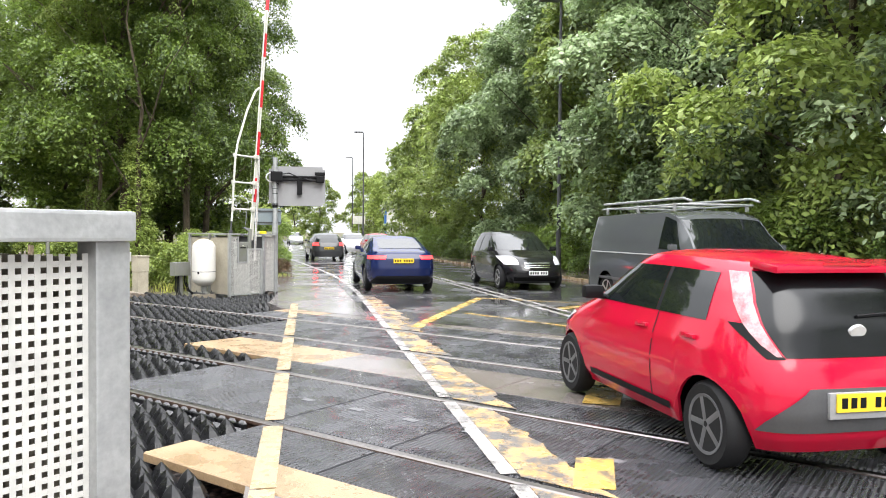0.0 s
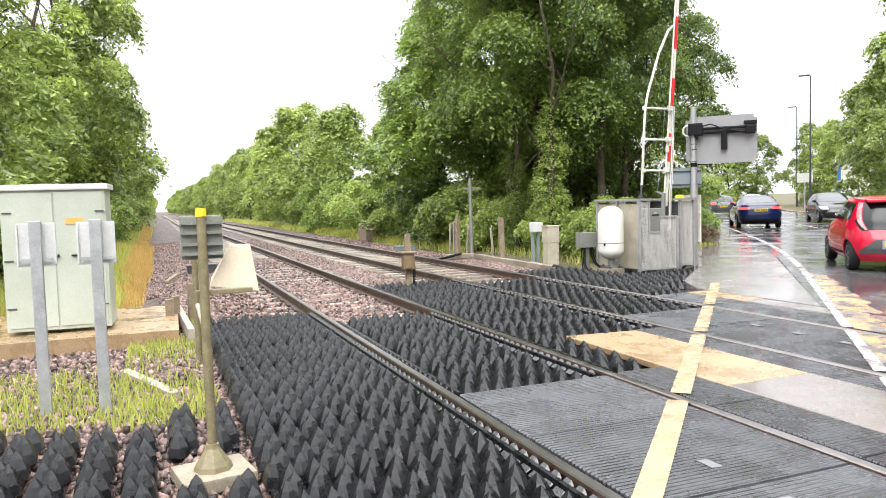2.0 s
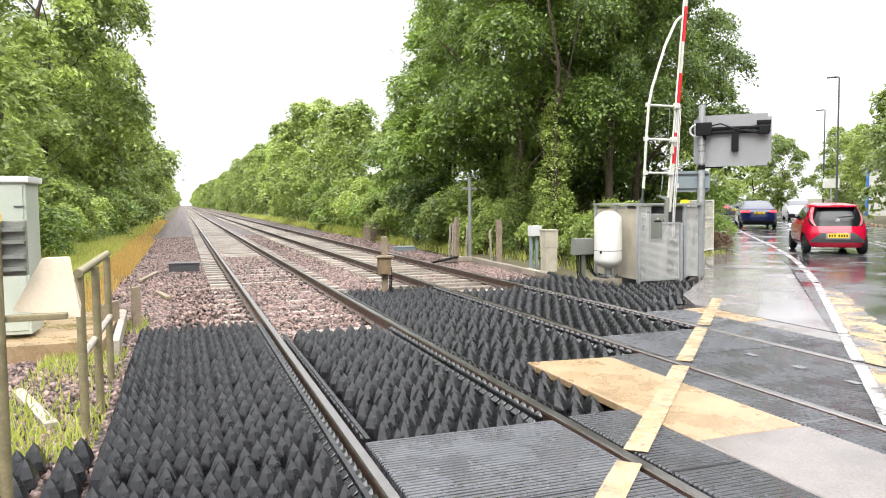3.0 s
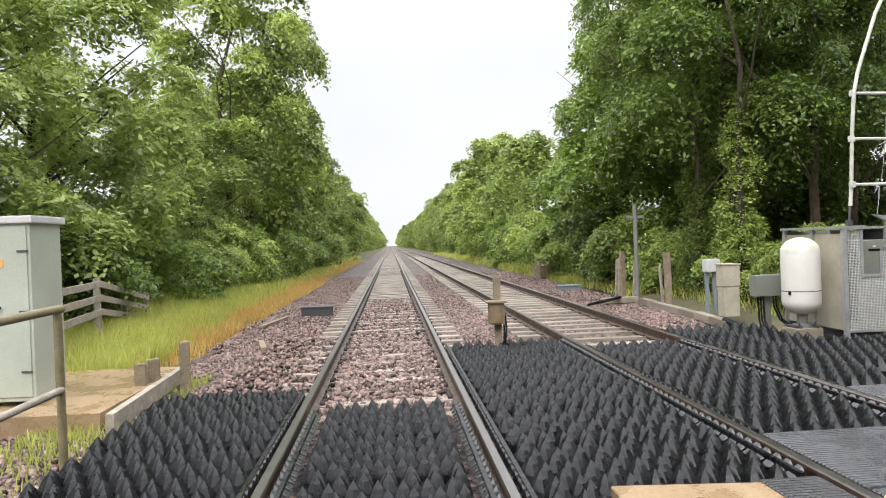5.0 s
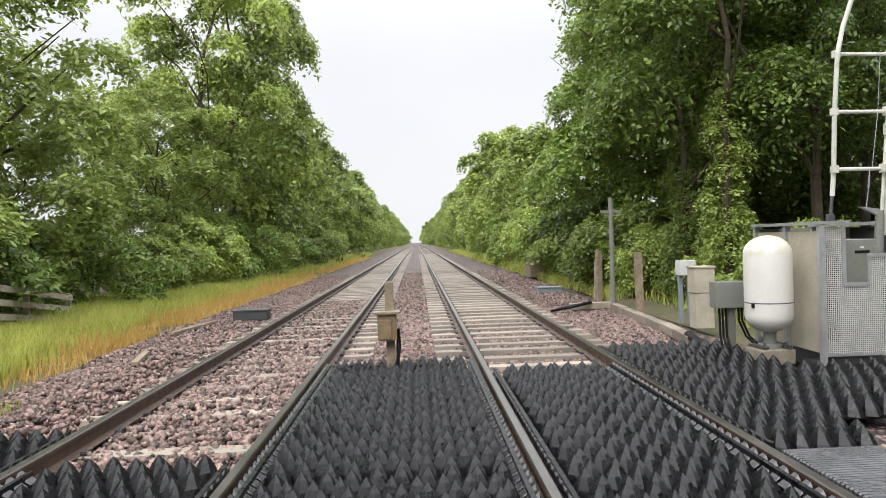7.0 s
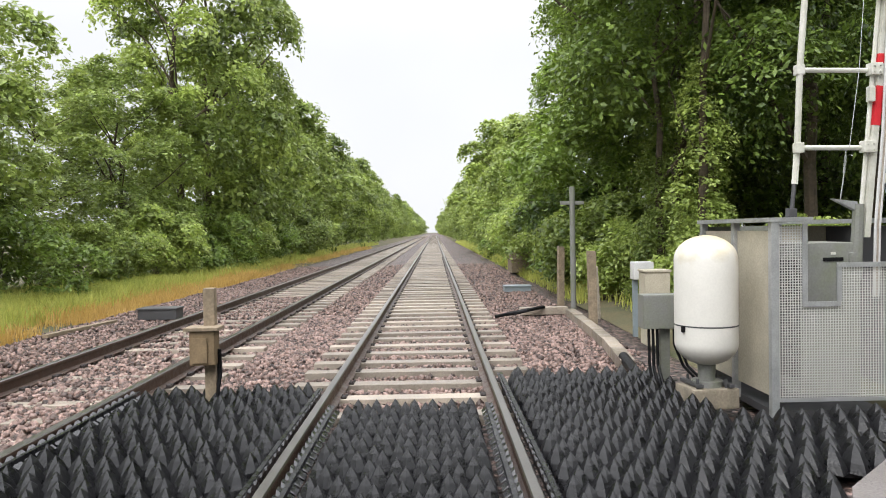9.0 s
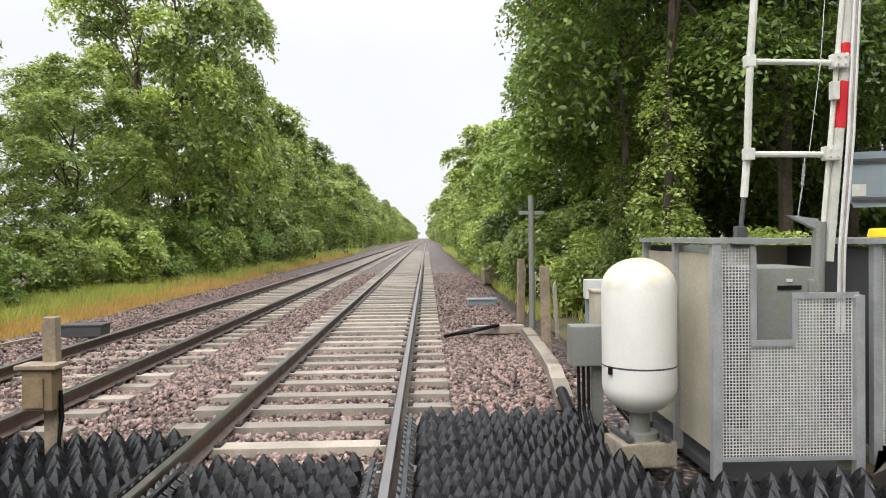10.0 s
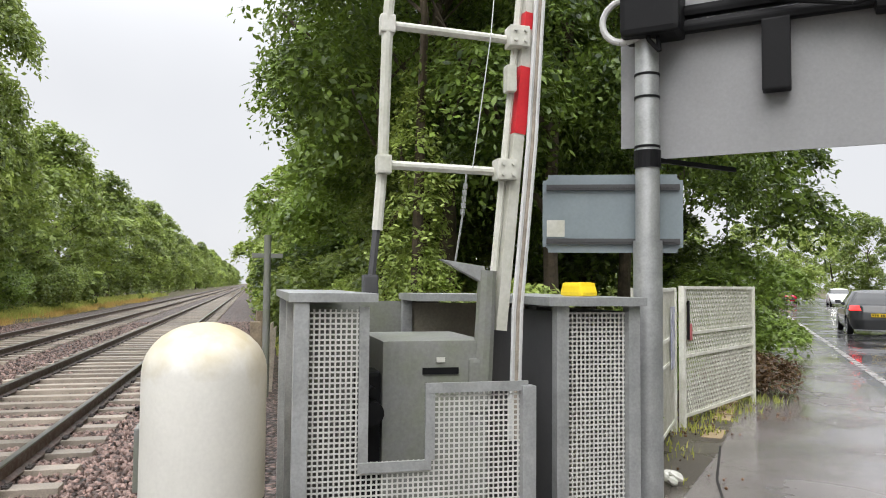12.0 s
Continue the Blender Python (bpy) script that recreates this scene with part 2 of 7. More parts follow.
M_LEAF_C = leaf_mat("leaf_light", (0.048, 0.08, 0.016), (0.45, 0.55, 0.155), 0.39, (0.48, 0.58, 0.12))
M_LEAF_BROWN = leaf_mat("leaf_brown", (0.05, 0.028, 0.014), (0.24, 0.14, 0.06), 0.3, (0.22, 0.13, 0.05))
M_GRASS = leaf_mat("grass_blades", (0.20, 0.26, 0.045), (0.72, 0.70, 0.20), 0.52, (0.42, 0.46, 0.12))
M_DRY = leaf_mat("dry_grass", (0.42, 0.26, 0.08), (0.85, 0.60, 0.22), 0.5, (0.62, 0.44, 0.15))


# ---------------------------------------------------------------- mesh helpers
def mesh_of(bm, name, material, smooth=False):
    me = bpy.data.meshes.new(name)
    bm.to_mesh(me)
    bm.free()
    me.materials.append(material)
    if smooth:
        me.shade_smooth()
        me.set_sharp_from_angle(angle=radians(38))
    return me


def part(name, bm, material, parent=None, label="", smooth=False):
    ob = new(name, mesh_of(bm, name, material, smooth))
    ob.parent = parent
    if label:
        ob["label"] = label
    return ob


def child(name, me, parent, m=None):
    ob = new(name, me)
    ob.parent = parent
    if m is not None:
        ob.matrix_basis = m
    return ob


def empty(name, m=None, **tags):
    ob = new(name)
    ob.empty_display_size = 0.1
    if m is not None:
        ob.matrix_basis = m
    return tagged(ob, **tags)


def box(bm, c, s, rz=0.0, bevel=0.0, m=None):
    """A box of size s at centre c, turned by rz degrees."""
    mm = pose(*c, 0, 0, rz) @ Matrix.Diagonal((*s, 1))
    if m is not None:
        mm = m @ mm
    r = bmesh.ops.create_cube(bm, size=1, matrix=mm)
    if bevel:
        es = list({e for v in r["verts"] for e in v.link_edges})
        bmesh.ops.bevel(bm, geom=es, offset=bevel, segments=2, affect="EDGES", profile=0.7)
    return bm


def tube(bm, p, q, r0, r1=None, seg=12, caps=True):
    p, q = Vector(p), Vector(q)
    d = q - p
    m = Matrix.Translation((p + q) / 2) @ d.to_track_quat("Z", "Y").to_matrix().to_4x4()
    bmesh.ops.create_cone(bm, cap_ends=caps, segments=seg, radius1=r0, radius2=r0 if r1 is None else r1, depth=d.length, matrix=m)
    return bm


def pipe(bm, pts, r, seg=8):
    for a, b in zip(pts, pts[1:]):
        tube(bm, a, b, r, r, seg)
    return bm


def lathe(bm, profile, seg=28, c=(0, 0)):
    rings = []
    for r, z in profile:
        rings.append([bm.verts.new((c[0] + r * math.cos(2 * math.pi * k / seg), c[1] + r * math.sin(2 * math.pi * k / seg), z)) for k in range(seg)])
    for a, b in zip(rings, rings[1:]):
        for k in range(seg):
            bm.faces.new((a[k], a[(k + 1) % seg], b[(k + 1) % seg], b[k]))
    bm.faces.new(list(reversed(rings[0])))
    bm.faces.new(rings[-1])
    return bm


def poly(bm, pts, z0, z1):
    """A slab over a plan polygon (counter-clockwise)."""
    lo = [bm.verts.new((x, y, z0)) for x, y in pts]
    hi = [bm.verts.new((x, y, z1)) for x, y in pts]
    bm.faces.new(hi)
    bm.faces.new(list(reversed(lo)))
    for k in range(len(pts)):
        j = (k + 1) % len(pts)
        bm.faces.new((lo[k], lo[j], hi[j], hi[k]))
    bmesh.ops.recalc_face_normals(bm, faces=bm.faces)
    return bm


def pydata(name, verts, faces, material, parent=None):
    me = bpy.data.meshes.new(name)
    verts = np.asarray(verts, dtype=np.float32)
    faces = np.asarray(faces, dtype=np.int32)
    n, k = faces.shape
    me.vertices.add(len(verts))
    me.vertices.foreach_set("co", verts.ravel())
    me.loops.add(n * k)
    me.loops.foreach_set("vertex_index", faces.ravel())
    me.polygons.add(n)
    me.polygons.foreach_set("loop_start", np.arange(0, n * k, k, dtype=np.int32))
    me.update(calc_edges=True)
    me.materials.append(material)
    ob = new(name, me)
    ob.parent = parent
    return ob


# ---------------------------------------------------------------- road frame: s along the road, n to its right
ROAD = 48.0
UX, UY = -math.sin(radians(ROAD)), math.cos(radians(ROAD))
NX, NY = -UY * -1, -UX
R1, R2, R3, R4 = 3.4, 4.905, 6.8, 8.305


def bend(s):
    """How far the road has swung to its left at s."""
    k = max(0.0, min(10.0, s - 19.0))
    return 0.0045 * k * k + 0.09 * max(0.0, s - 29.0)


def sn(s, n):
    n = n - bend(s)
    return (s * UX + n * NX, s * UY + n * NY)


def ribbon(bm, s0, s1, n0, n1, z0, z1):
    """A slab along the road between two offsets."""
    c = [s0] + [float(v) for v in range(int(math.floor(s0)) + 2, int(s1), 4 if s1 > 45 else 2)] + [s1]
    for a, b in zip(c, c[1:]):
        poly(bm, [sn(a, n0), sn(a, n1), sn(b, n1), sn(b, n0)], z0, z1)


def road_y(y, n):
    """The plan point on the road line n at the given y."""
    s = (y - n * NY) / UY
    return sn(s, n)


# ---------------------------------------------------------------- ground
bm = bmesh.new()
bmesh.ops.create_grid(bm, x_segments=60, y_segments=60, size=1500)
for v in bm.verts:
    v.co.z = -0.5
ground = tagged(part("ground", bm, M_SOIL), "rough soil and grass ground reaching the horizon", "ground", kind="structure")


def strip_sheet(name, x0, x1, y0, y1, nx, ny, zf, material):
    xs, ys = np.linspace(x0, x1, nx), np.linspace(y0, y1, ny)
    verts = [(x, y, zf(x, y)) for y in ys for x in xs]
    faces = [(j * nx + i, j * nx + i + 1, (j + 1) * nx + i + 1, (j + 1) * nx + i) for j in range(ny - 1) for i in range(nx - 1)]
    return pydata(name, verts, faces, material)


def bed_z(x, y):
    if x > -11.4 and y < 1.7:
        return -0.20
    e = min(y - 0.6, 11.3 - y)
    base = -0.23 + 0.03 * noise.noise((x * 0.6, y * 0.6, 3))
    return base if e > 0.6 else base - (0.6 - e) * 0.3


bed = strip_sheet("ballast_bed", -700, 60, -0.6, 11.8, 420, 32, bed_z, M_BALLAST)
tagged(bed, "pinkish grey granite ballast bed under two tracks", "ballast", kind="structure")


def verge_z(x, y):
    return -0.2 - 0.10 * max(0, min(1, (y + 0.5) / 1.6)) + 0.06 * noise.noise((x * 0.35, y * 0.5, 7))


verge = strip_sheet("verge_south", -300, -11.0, -22, 1.0, 200, 26, verge_z, M_SOIL)
tagged(verge, "rough grassy railway verge with dry patches", "verge", kind="structure")


def bank_z(x, y):
    return -0.2 + 0.05 * noise.noise((x * 0.3, y * 0.4, 9)) - 0.12 * max(0, (11.6 - y))


bank = strip_sheet("verge_north", -300, -14.9, 10.9, 12.5, 160, 8, bank_z, M_SOIL)
tagged(bank, "narrow earthy verge below the trees", "verge", kind="structure")

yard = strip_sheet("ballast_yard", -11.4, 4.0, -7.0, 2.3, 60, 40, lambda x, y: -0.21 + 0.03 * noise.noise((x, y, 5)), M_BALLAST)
tagged(yard, "ballast and weeds beside the footway", "ballast", kind="structure")

# road and footway, on both sides of the deck
FAR_Y, NEAR_Y = 9.42, 2.33
bm = bmesh.new()
poly(bm, [road_y(FAR_Y, 1.6), road_y(FAR_Y, 9.4), sn(18, 9.4), sn(18, 1.6)], -0.3, 0.0)
ribbon(bm, 18, 260, 1.6, 9.4, -0.3, 0.0)
poly(bm, [sn(-80, 1.6), sn(-80, 9.4), road_y(NEAR_Y, 9.4), road_y(NEAR_Y, 1.6)], -0.3, 0.0)
road = tagged(part("road", bm, M_ASPHALT), "wet dark asphalt road with puddles", "road", kind="structure")
bm = bmesh.new()
poly(bm, [(-10.45, FAR_Y), road_y(FAR_Y, 1.6), sn(22, 1.6), sn(22, -0.95), (-15.1, 12.75), (-13.4, 11.95), (-11.5, 10.0)], -0.3, 0.0)
ribbon(bm, 22, 120, -0.95, 1.6, -0.3, 0.0)
poly(bm, [sn(-80, -0.12), sn(-80, 1.6), road_y(NEAR_Y, 1.6), road_y(NEAR_Y, -0.12)], -0.3, 0.0)
footway = tagged(part("pavement", bm, M_FOOTWAY), "wet grey asphalt footway beside the road", "pavement", kind="structure")
bm = bmesh.new()
poly(bm, [(-13.9, 12.4), sn(17.3, -0.35), sn(21.9, -0.22), sn(24.8, -0.18), sn(24.8, -0.9), sn(22.0, -0.92), (-15.1, 12.74)], -0.1, 0.003)
tagged(part("pavement_strip", bm, M_STRIP), "dark brown damp strip of footway along the fence", "pavement", kind="structure")
bm = bmesh.new()
ribbon(bm, 16, 260, 9.4, 40, -0.3, 0.06)
poly(bm, [(14, 10.2), (40, 10.2), sn(16, 40), sn(16, 9.4)], -0.3, 0.05)
tagged(part("verge_road", bm, M_SOIL), "earthy verge below the roadside trees", "verge", kind="structure")
bm = bmesh.new()
for k in range(60):
    s0 = 14 + k * 0.92
    for n0 in (9.34, 9.34):
        x, y = sn(s0 + 0.45, n0)
    box(bm, (x, y, 0.02), (0.125, 0.905, 0.14), ROAD, 0.015)
tagged(part("kerb", bm, M_CONC), "worn concrete kerb stones along the road", "kerb", kind="structure")

# ---------------------------------------------------------------- crossing deck
deck = empty("crossing_deck", label="ribbed black rubber level crossing deck between the rails", category="crossing", kind="structure")


def deck_row(y0, y1, x_start, x_end, length, material, name, skew=0.0):
    x = x_start
    k = 0
    while x < x_end - 0.2:
        bm = bmesh.new()
        w = min(length, x_end - x)
        j = skew if k == 0 else 0.0
        poly(bm, [(x + 0.004 - j, y0), (x + w - 0.004, y0), (x + w - 0.004, y1), (x + 0.004, y1)], -0.2 if material is M_RUBBER else -0.07, -0.004 + random.uniform(-0.004, 0.003))
        es = [e for e in bm.edges if all(v.co.z > -0.1 for v in e.verts)]
        bmesh.ops.bevel(bm, geom=es, offset=0.008, segments=1, affect="EDGES")
        part(name, bm, material, deck)
        x += w
        k += 1


deck_row(2.75, 3.33, -3.8, 10.0, 1.2, M_RUBBER, "rubber_panel")
deck_row(3.47, 4.83, -6.2, 8.5, 1.2, M_RUBBER, "rubber_panel")
deck_row(4.98, 5.47, -6.25, 8.0, 1.2, M_RUBBER, "rubber_panel")
deck_row(6.36, 6.72, -7.9, 8.0, 1.2, M_RUBBER, "rubber_panel")
deck_row(6.87, 8.23, -8.85, 6.0, 1.2, M_RUBBER, "rubber_panel")
deck_row(8.38, 9.02, -10.2, 5.0, 1.2, M_RUBBER, "rubber_panel")
deck_row(2.35, 2.74, -3.88, -1.48, 2.4, M_CONC, "edge_beam")
deck_row(2.35, 2.74, -1.48, 10.0, 2.4, M_CONC_WET, "edge_beam")
deck_row(5.48, 6.35, -7.85, -5.45, 2.4, M_CONC, "infill_slab", 0.1)
deck_row(5.48, 6.35, -5.45, 8.0, 2.4, M_CONC_WET, "infill_slab")
deck_row(9.03, 9.40, -10.22, -9.02, 2.4, M_CONC, "edge_beam")
deck_row(9.03, 9.40, -9.02, 5.0, 2.4, M_CONC_WET, "edge_beam")


# ---------------------------------------------------------------- painted lines
def line(name, pts, width, material, label, z=0.0045):
    """A painted band through road points."""
    bm = bmesh.new()
    for (x0, y0), (x1, y1) in zip(pts, pts[1:]):
        d = Vector((x1 - x0, y1 - y0)).normalized()
        p = Vector((-d.y, d.x)) * width / 2
        poly(bm, [(x0 + p.x, y0 + p.y), (x0 - p.x, y0 - p.y), (x1 - p.x, y1 - p.y), (x1 + p.x, y1 + p.y)], z - 0.003, z)
    return tagged(part(name, bm, material), label, "road marking", kind="structure")


DRIFT = 0.026        # how the footway's lines swing away from the road's axis


def drift(y, n):
    s = (y - n * NY) / (UY + DRIFT * NY)
    return sn(s, n + DRIFT * s)


def cut(n0, n1, spans, at=road_y):
    """Stretches of a road line from y to y, that miss the rails."""
    return [(at(a, n0), at(b, n1)) for a, b in spans]


SPANS = [(2.36, 3.33), (3.47, 4.83), (4.98, 6.72), (6.87, 8.23), (8.38, 9.4)]
for a, b in cut(-0.11, -0.11, [(1.6, 2.34)] + SPANS + [(9.43, 10.2)], drift):
    line("footway_line", [a, b], 0.15, M_CREAM, "worn cream edge line along the footway")
line("footway_line", [sn(23.6, -0.35), sn(25.2, -0.35)], 0.2, M_CREAM, "worn cream edge line along the footway")
line("footway_line", [sn(22.5, -0.35), sn(23.0, -0.35)], 0.2, M_CREAM, "worn cream edge line along the footway")
for a, b in cut(1.40, 1.40, [(-3, 2.34)] + SPANS + [(9.43, 13.3)], drift):
    line("edge_line", [a, b], 0.11, M_WHITE, "white edge line between footway and road")
line("edge_line", [sn(17.6 + 2 * k, 1.86) for k in range(21)], 0.13, M_WHITE, "white edge line between footway and road")
for n0 in (5.32, 5.62):
    for a, b in cut(n0, n0, [(-3, 2.34)] + SPANS + [(9.43, 26)]):
        line("centre_line", [a, b], 0.11, M_WHITE, "double white centre line of the road")
for k in range(10):
    line("centre_dash", [sn(36 + k * 6, 5.2), sn(40 + k * 6, 5.2)], 0.12, M_WHITE, "white centre dash of the road")
rag = random.Random(12)
for y0, y1 in [(1.2, 2.34)] + SPANS + [(9.43, 12.5)]:
    bm = bmesh.new()
    k = max(4, round((y1 - y0) / 0.09))
    wide = [0.46 - 0.20 * i / k + rag.uniform(-0.05, 0.05) for i in range(k + 1)]
    for i in range(k):
        a, b = y0 + (y1 - y0) * i / k, y0 + (y1 - y0) * (i + 1) / k
        poly(bm, [drift(a, 1.46), drift(a, 1.46 + wide[i]), drift(b, 1.46 + wide[i + 1]), drift(b, 1.46)], 0.0005, 0.0035)
    bmesh.ops.remove_doubles(bm, verts=bm.verts, dist=0.0005)
    tagged(part("worn_band", bm, M_YWORN), "worn orange-yellow paint band beside the edge line", "road marking", kind="structure")
line("box_marking", [(-6.5, 8.75), (-6.85, 9.38)], 0.2, M_YELLOW, "yellow box marking on the road")
line("box_marking", [(-6.85, 9.45), (-8.65, 13.9)], 0.2, M_YELLOW, "yellow box marking on the road")
line("box_marking", [(-7.1, 11.0), (-4.6, 10.4)], 0.1, M_YELLOW, "yellow box marking on the road")
line("box_marking", [(-8.65, 13.9), (-5.3, 14.4)], 0.1, M_YELLOW, "yellow box marking on the road")
line("box_marking", [(-6.1, 12.9), (-5.7, 14.3)], 0.3, M_YELLOW, "yellow box marking on the road")
line("box_marking", [(-1.95, 5.6), (-2.2, 6.3)], 0.33, M_YELLOW, "yellow box marking on the deck")
line("box_marking", [(-2.25, 6.4), (-2.4, 6.7)], 0.33, M_YELLOW, "yellow box marking on the deck")
line("box_marking", [(-2.45, 6.9), (-2.7, 7.9)], 0.33, M_YWORN, "yellow box marking on the deck")
line("box_marking", [(-2.1, 6.66), (-1.0, 6.42)], 0.09, M_YELLOW, "yellow box marking on the deck")
line("box_marking", [(-1.08, 3.55), (-1.33, 4.1)], 0.25, M_YELLOW, "yellow box marking on the deck")
line("box_marking", [(-0.1, 3.6), (0.9, 3.6)], 0.35, M_YELLOW, "yellow box marking on the deck")
line("box_marking", [(-2.6, 10.9), (1.5, 9.9)], 0.1, M_YELLOW, "yellow box marking on the road")
line("box_marking", [(-3.2, 13.0), (2.0, 12.0)], 0.1, M_YELLOW, "yellow box marking on the road")
line("box_marking", [(-2.9, 10.3), (-4.4, 13.4)], 0.25, M_YELLOW, "yellow box marking on the road")

# ---------------------------------------------------------------- tracks
RAIL_XS = (-420.0, 30.0)


def rail_mesh():
    """Flat-bottom rail along x: running surface and sides."""
    prof = [(-0.07, -0.159), (-0.07, -0.148), (-0.012, -0.128), (-0.010, -0.045), (-0.036, -0.034), (-0.036, -0.010), (-0.028, 0.0),
            (0.028, 0.0), (0.036, -0.010), (0.036, -0.034), (0.010, -0.045), (0.012, -0.128), (0.07, -0.148), (0.07, -0.159)]
    bm = bmesh.new()
    xs = [RAIL_XS[0], -120, -60, -30, -15, -5, 10, RAIL_XS[1]]
    rings = [[bm.verts.new((x, y, z)) for y, z in prof] for x in xs]
    for a, b in zip(rings, rings[1:]):
        for k in range(len(prof) - 1):
            f = bm.faces.new((a[k], a[k + 1], b[k + 1], b[k]))
            f.material_index = 1 if k in (5, 6, 7) else 0
    me = mesh_of(bm, "rail", M_RAIL_SIDE)
    me.materials.append(M_RAIL_TOP)
    return me


def sleeper_mesh():
    bm = bmesh.new()
    box(bm, (0, 0, -0.27), (0.25, 2.5, 0.2), 0, 0.02)
    for v in bm.verts:
        if v.co.z > -0.2:
            v.co.x *= 0.82
            if abs(v.co.y) < 0.4:
                v.co.z -= 0.02
    return mesh_of(bm, "sleeper", M_SLEEPER)


def clip_mesh():
    bm = bmesh.new()
    for sy in (-1, 1):
        box(bm, (0, sy * 0.095, -0.148), (0.12, 0.05, 0.03), 0, 0.006)
        tube(bm, (-0.05, sy * 0.075, -0.135), (0.05, sy * 0.11, -0.135), 0.011, seg=6)
        tube(bm, (0.05, sy * 0.075, -0.135), (-0.05, sy * 0.12, -0.13), 0.011, seg=6)
    return mesh_of(bm, "rail_clip", M_CLIP)


RAIL, SLEEPER, CLIP = rail_mesh(), sleeper_mesh(), clip_mesh()


def track(ya, yb, x_end, sunk=0.0):
    t = empty("railway_track", label="steel rails on concrete sleepers, rusty sides and bright tops", category="railway track", kind="structure")
    yc = (ya + yb) / 2
    for y in (ya, yb):
        child("rail", RAIL, t, pose(0, y, 0))
    x, n = x_end, 0
    rest = []
    while x > -330:
        m = pose(x + random.uniform(-0.02, 0.02), yc, random.uniform(-0.010, 0.004) + 0.024 - sunk, 0, 0, random.uniform(-0.6, 0.6))
        if n < 130:
            child("sleeper", SLEEPER, t, m)
            if n < 60:
                for y in (ya, yb):
                    child("rail_clip", CLIP, t, pose(x, y, 0))
        else:
            rest.append(m)
        x -= 0.65
        n += 1
    bm = bmesh.new()
    for m in rest:
        box(bm, (0, 0, -0.27), (0.22, 2.5, 0.2), 0, 0, m)
    tagged(part("far_sleepers", bm, M_SLEEPER, t), kind="stuff")


track(R1, R2, -10.7, 0.012)
track(R3, R4, -13.9)


# loose ballast stones
def stones(name, count, regions, size=(0.014, 0.029), seed=4, material=None, zf=None):
    rng = np.random.default_rng(seed)
    cube = np.array([(x, y, z) for x in (-1, 1) for y in (-1, 1) for z in (-1, 1)], dtype=float)
    fc = np.array([(0, 1, 3, 2), (4, 6, 7, 5), (0, 4, 5, 1), (2, 3, 7, 6), (0, 2, 6, 4), (1, 5, 7, 3)])
    area = np.array([(r[1] - r[0]) * (r[3] - r[2]) * r[4] for r in regions])
    pick = rng.choice(len(regions), count, p=area / area.sum())
    reg = np.array([r[:4] for r in regions])[pick]
    px = reg[:, 0] + rng.random(count) * (reg[:, 1] - reg[:, 0])
    py = reg[:, 2] + rng.random(count) * (reg[:, 3] - reg[:, 2])
    on = np.array([((zf or bed_z)(a, b)) for a, b in zip(px, py)])
    pz = on + rng.random(count) * 0.038 - 0.016
    sz = rng.uniform(*size, count)[:, None] * rng.uniform(0.6, 1.25, (count, 3))
    ang = rng.random((count, 3)) * 6.28
    v = cube[None] * (1 + rng.uniform(-0.35, 0.25, (count, 8, 3)))
    v = v * sz[:, None, :]
    for ax, (i, j) in enumerate(((0, 1), (1, 2), (0, 2))):
        c, s = np.cos(ang[:, ax])[:, None], np.sin(ang[:, ax])[:, None]
        a, b = v[:, :, i].copy(), v[:, :, j].copy()
        v[:, :, i], v[:, :, j] = a * c - b * s, a * s + b * c
    v += np.stack([px, py, pz], 1)[:, None, :]
    f = fc[None] + 8 * np.arange(count)[:, None, None]
    ob = pydata(name, v.reshape(-1, 3), f.reshape(-1, 4), material or M_STONE)
    return tagged(ob, "loose pinkish granite ballast stones, wet", "ballast", kind="stuff")


stones("ballast_stones", 98000, [(-17, -10.6, 1.3, 5.2, 2.0), (-22, -13.8, 4.9, 10.2, 2.0), (-30, -17, 0.9, 10.4, 1.0), (-44, -30, 0.9, 10.6, 0.35),
                                  (-11.0, -3.0, -1.6, 1.9, 1.6)])
stones("ballast_stones", 7000, [(-17, -10.6, R1 + 0.1, R2 - 0.1, 2.0), (-26, -17, R1 + 0.1, R2 - 0.1, 0.9), (-17, -10.8, 2.2, R1 - 0.1, 0.7)],
       seed=6, zf=lambda a, b: -0.180 + 0.02 * noise.noise((a * 1.3, b * 1.3, 2)))


# ---------------------------------------------------------------- anti-trespass mats
def cone_mesh(w, l, h):
    """One pointed rubber tooth, slightly bellied."""
    bm = bmesh.new()
    lv = [(1.0, 0.0), (0.80, 0.36), (0.43, 0.74), (0.03, 1.0)]
    plan = ((-1, 0), (-0.5, -0.75), (0.45, -0.8), (0.8, 0), (0.45, 0.8), (-0.5, 0.75))
    rings = [[bm.verts.new((sx * l / 2 * k - 0.02 * z, sy * w / 2 * k, h * z)) for sx, sy in plan] for k, z in lv]
    for a, b in zip(rings, rings[1:]):
        for k in range(6):
            bm.faces.new((a[k], a[(k + 1) % 6], b[(k + 1) % 6], b[k]))
    bm.faces.new(rings[-1])
    return mesh_of(bm, "cone", M_MAT)


CONES = [cone_mesh(0.180, 0.34, 0.165), cone_mesh(0.185, 0.35, 0.158), cone_mesh(0.180, 0.33, 0.174)]


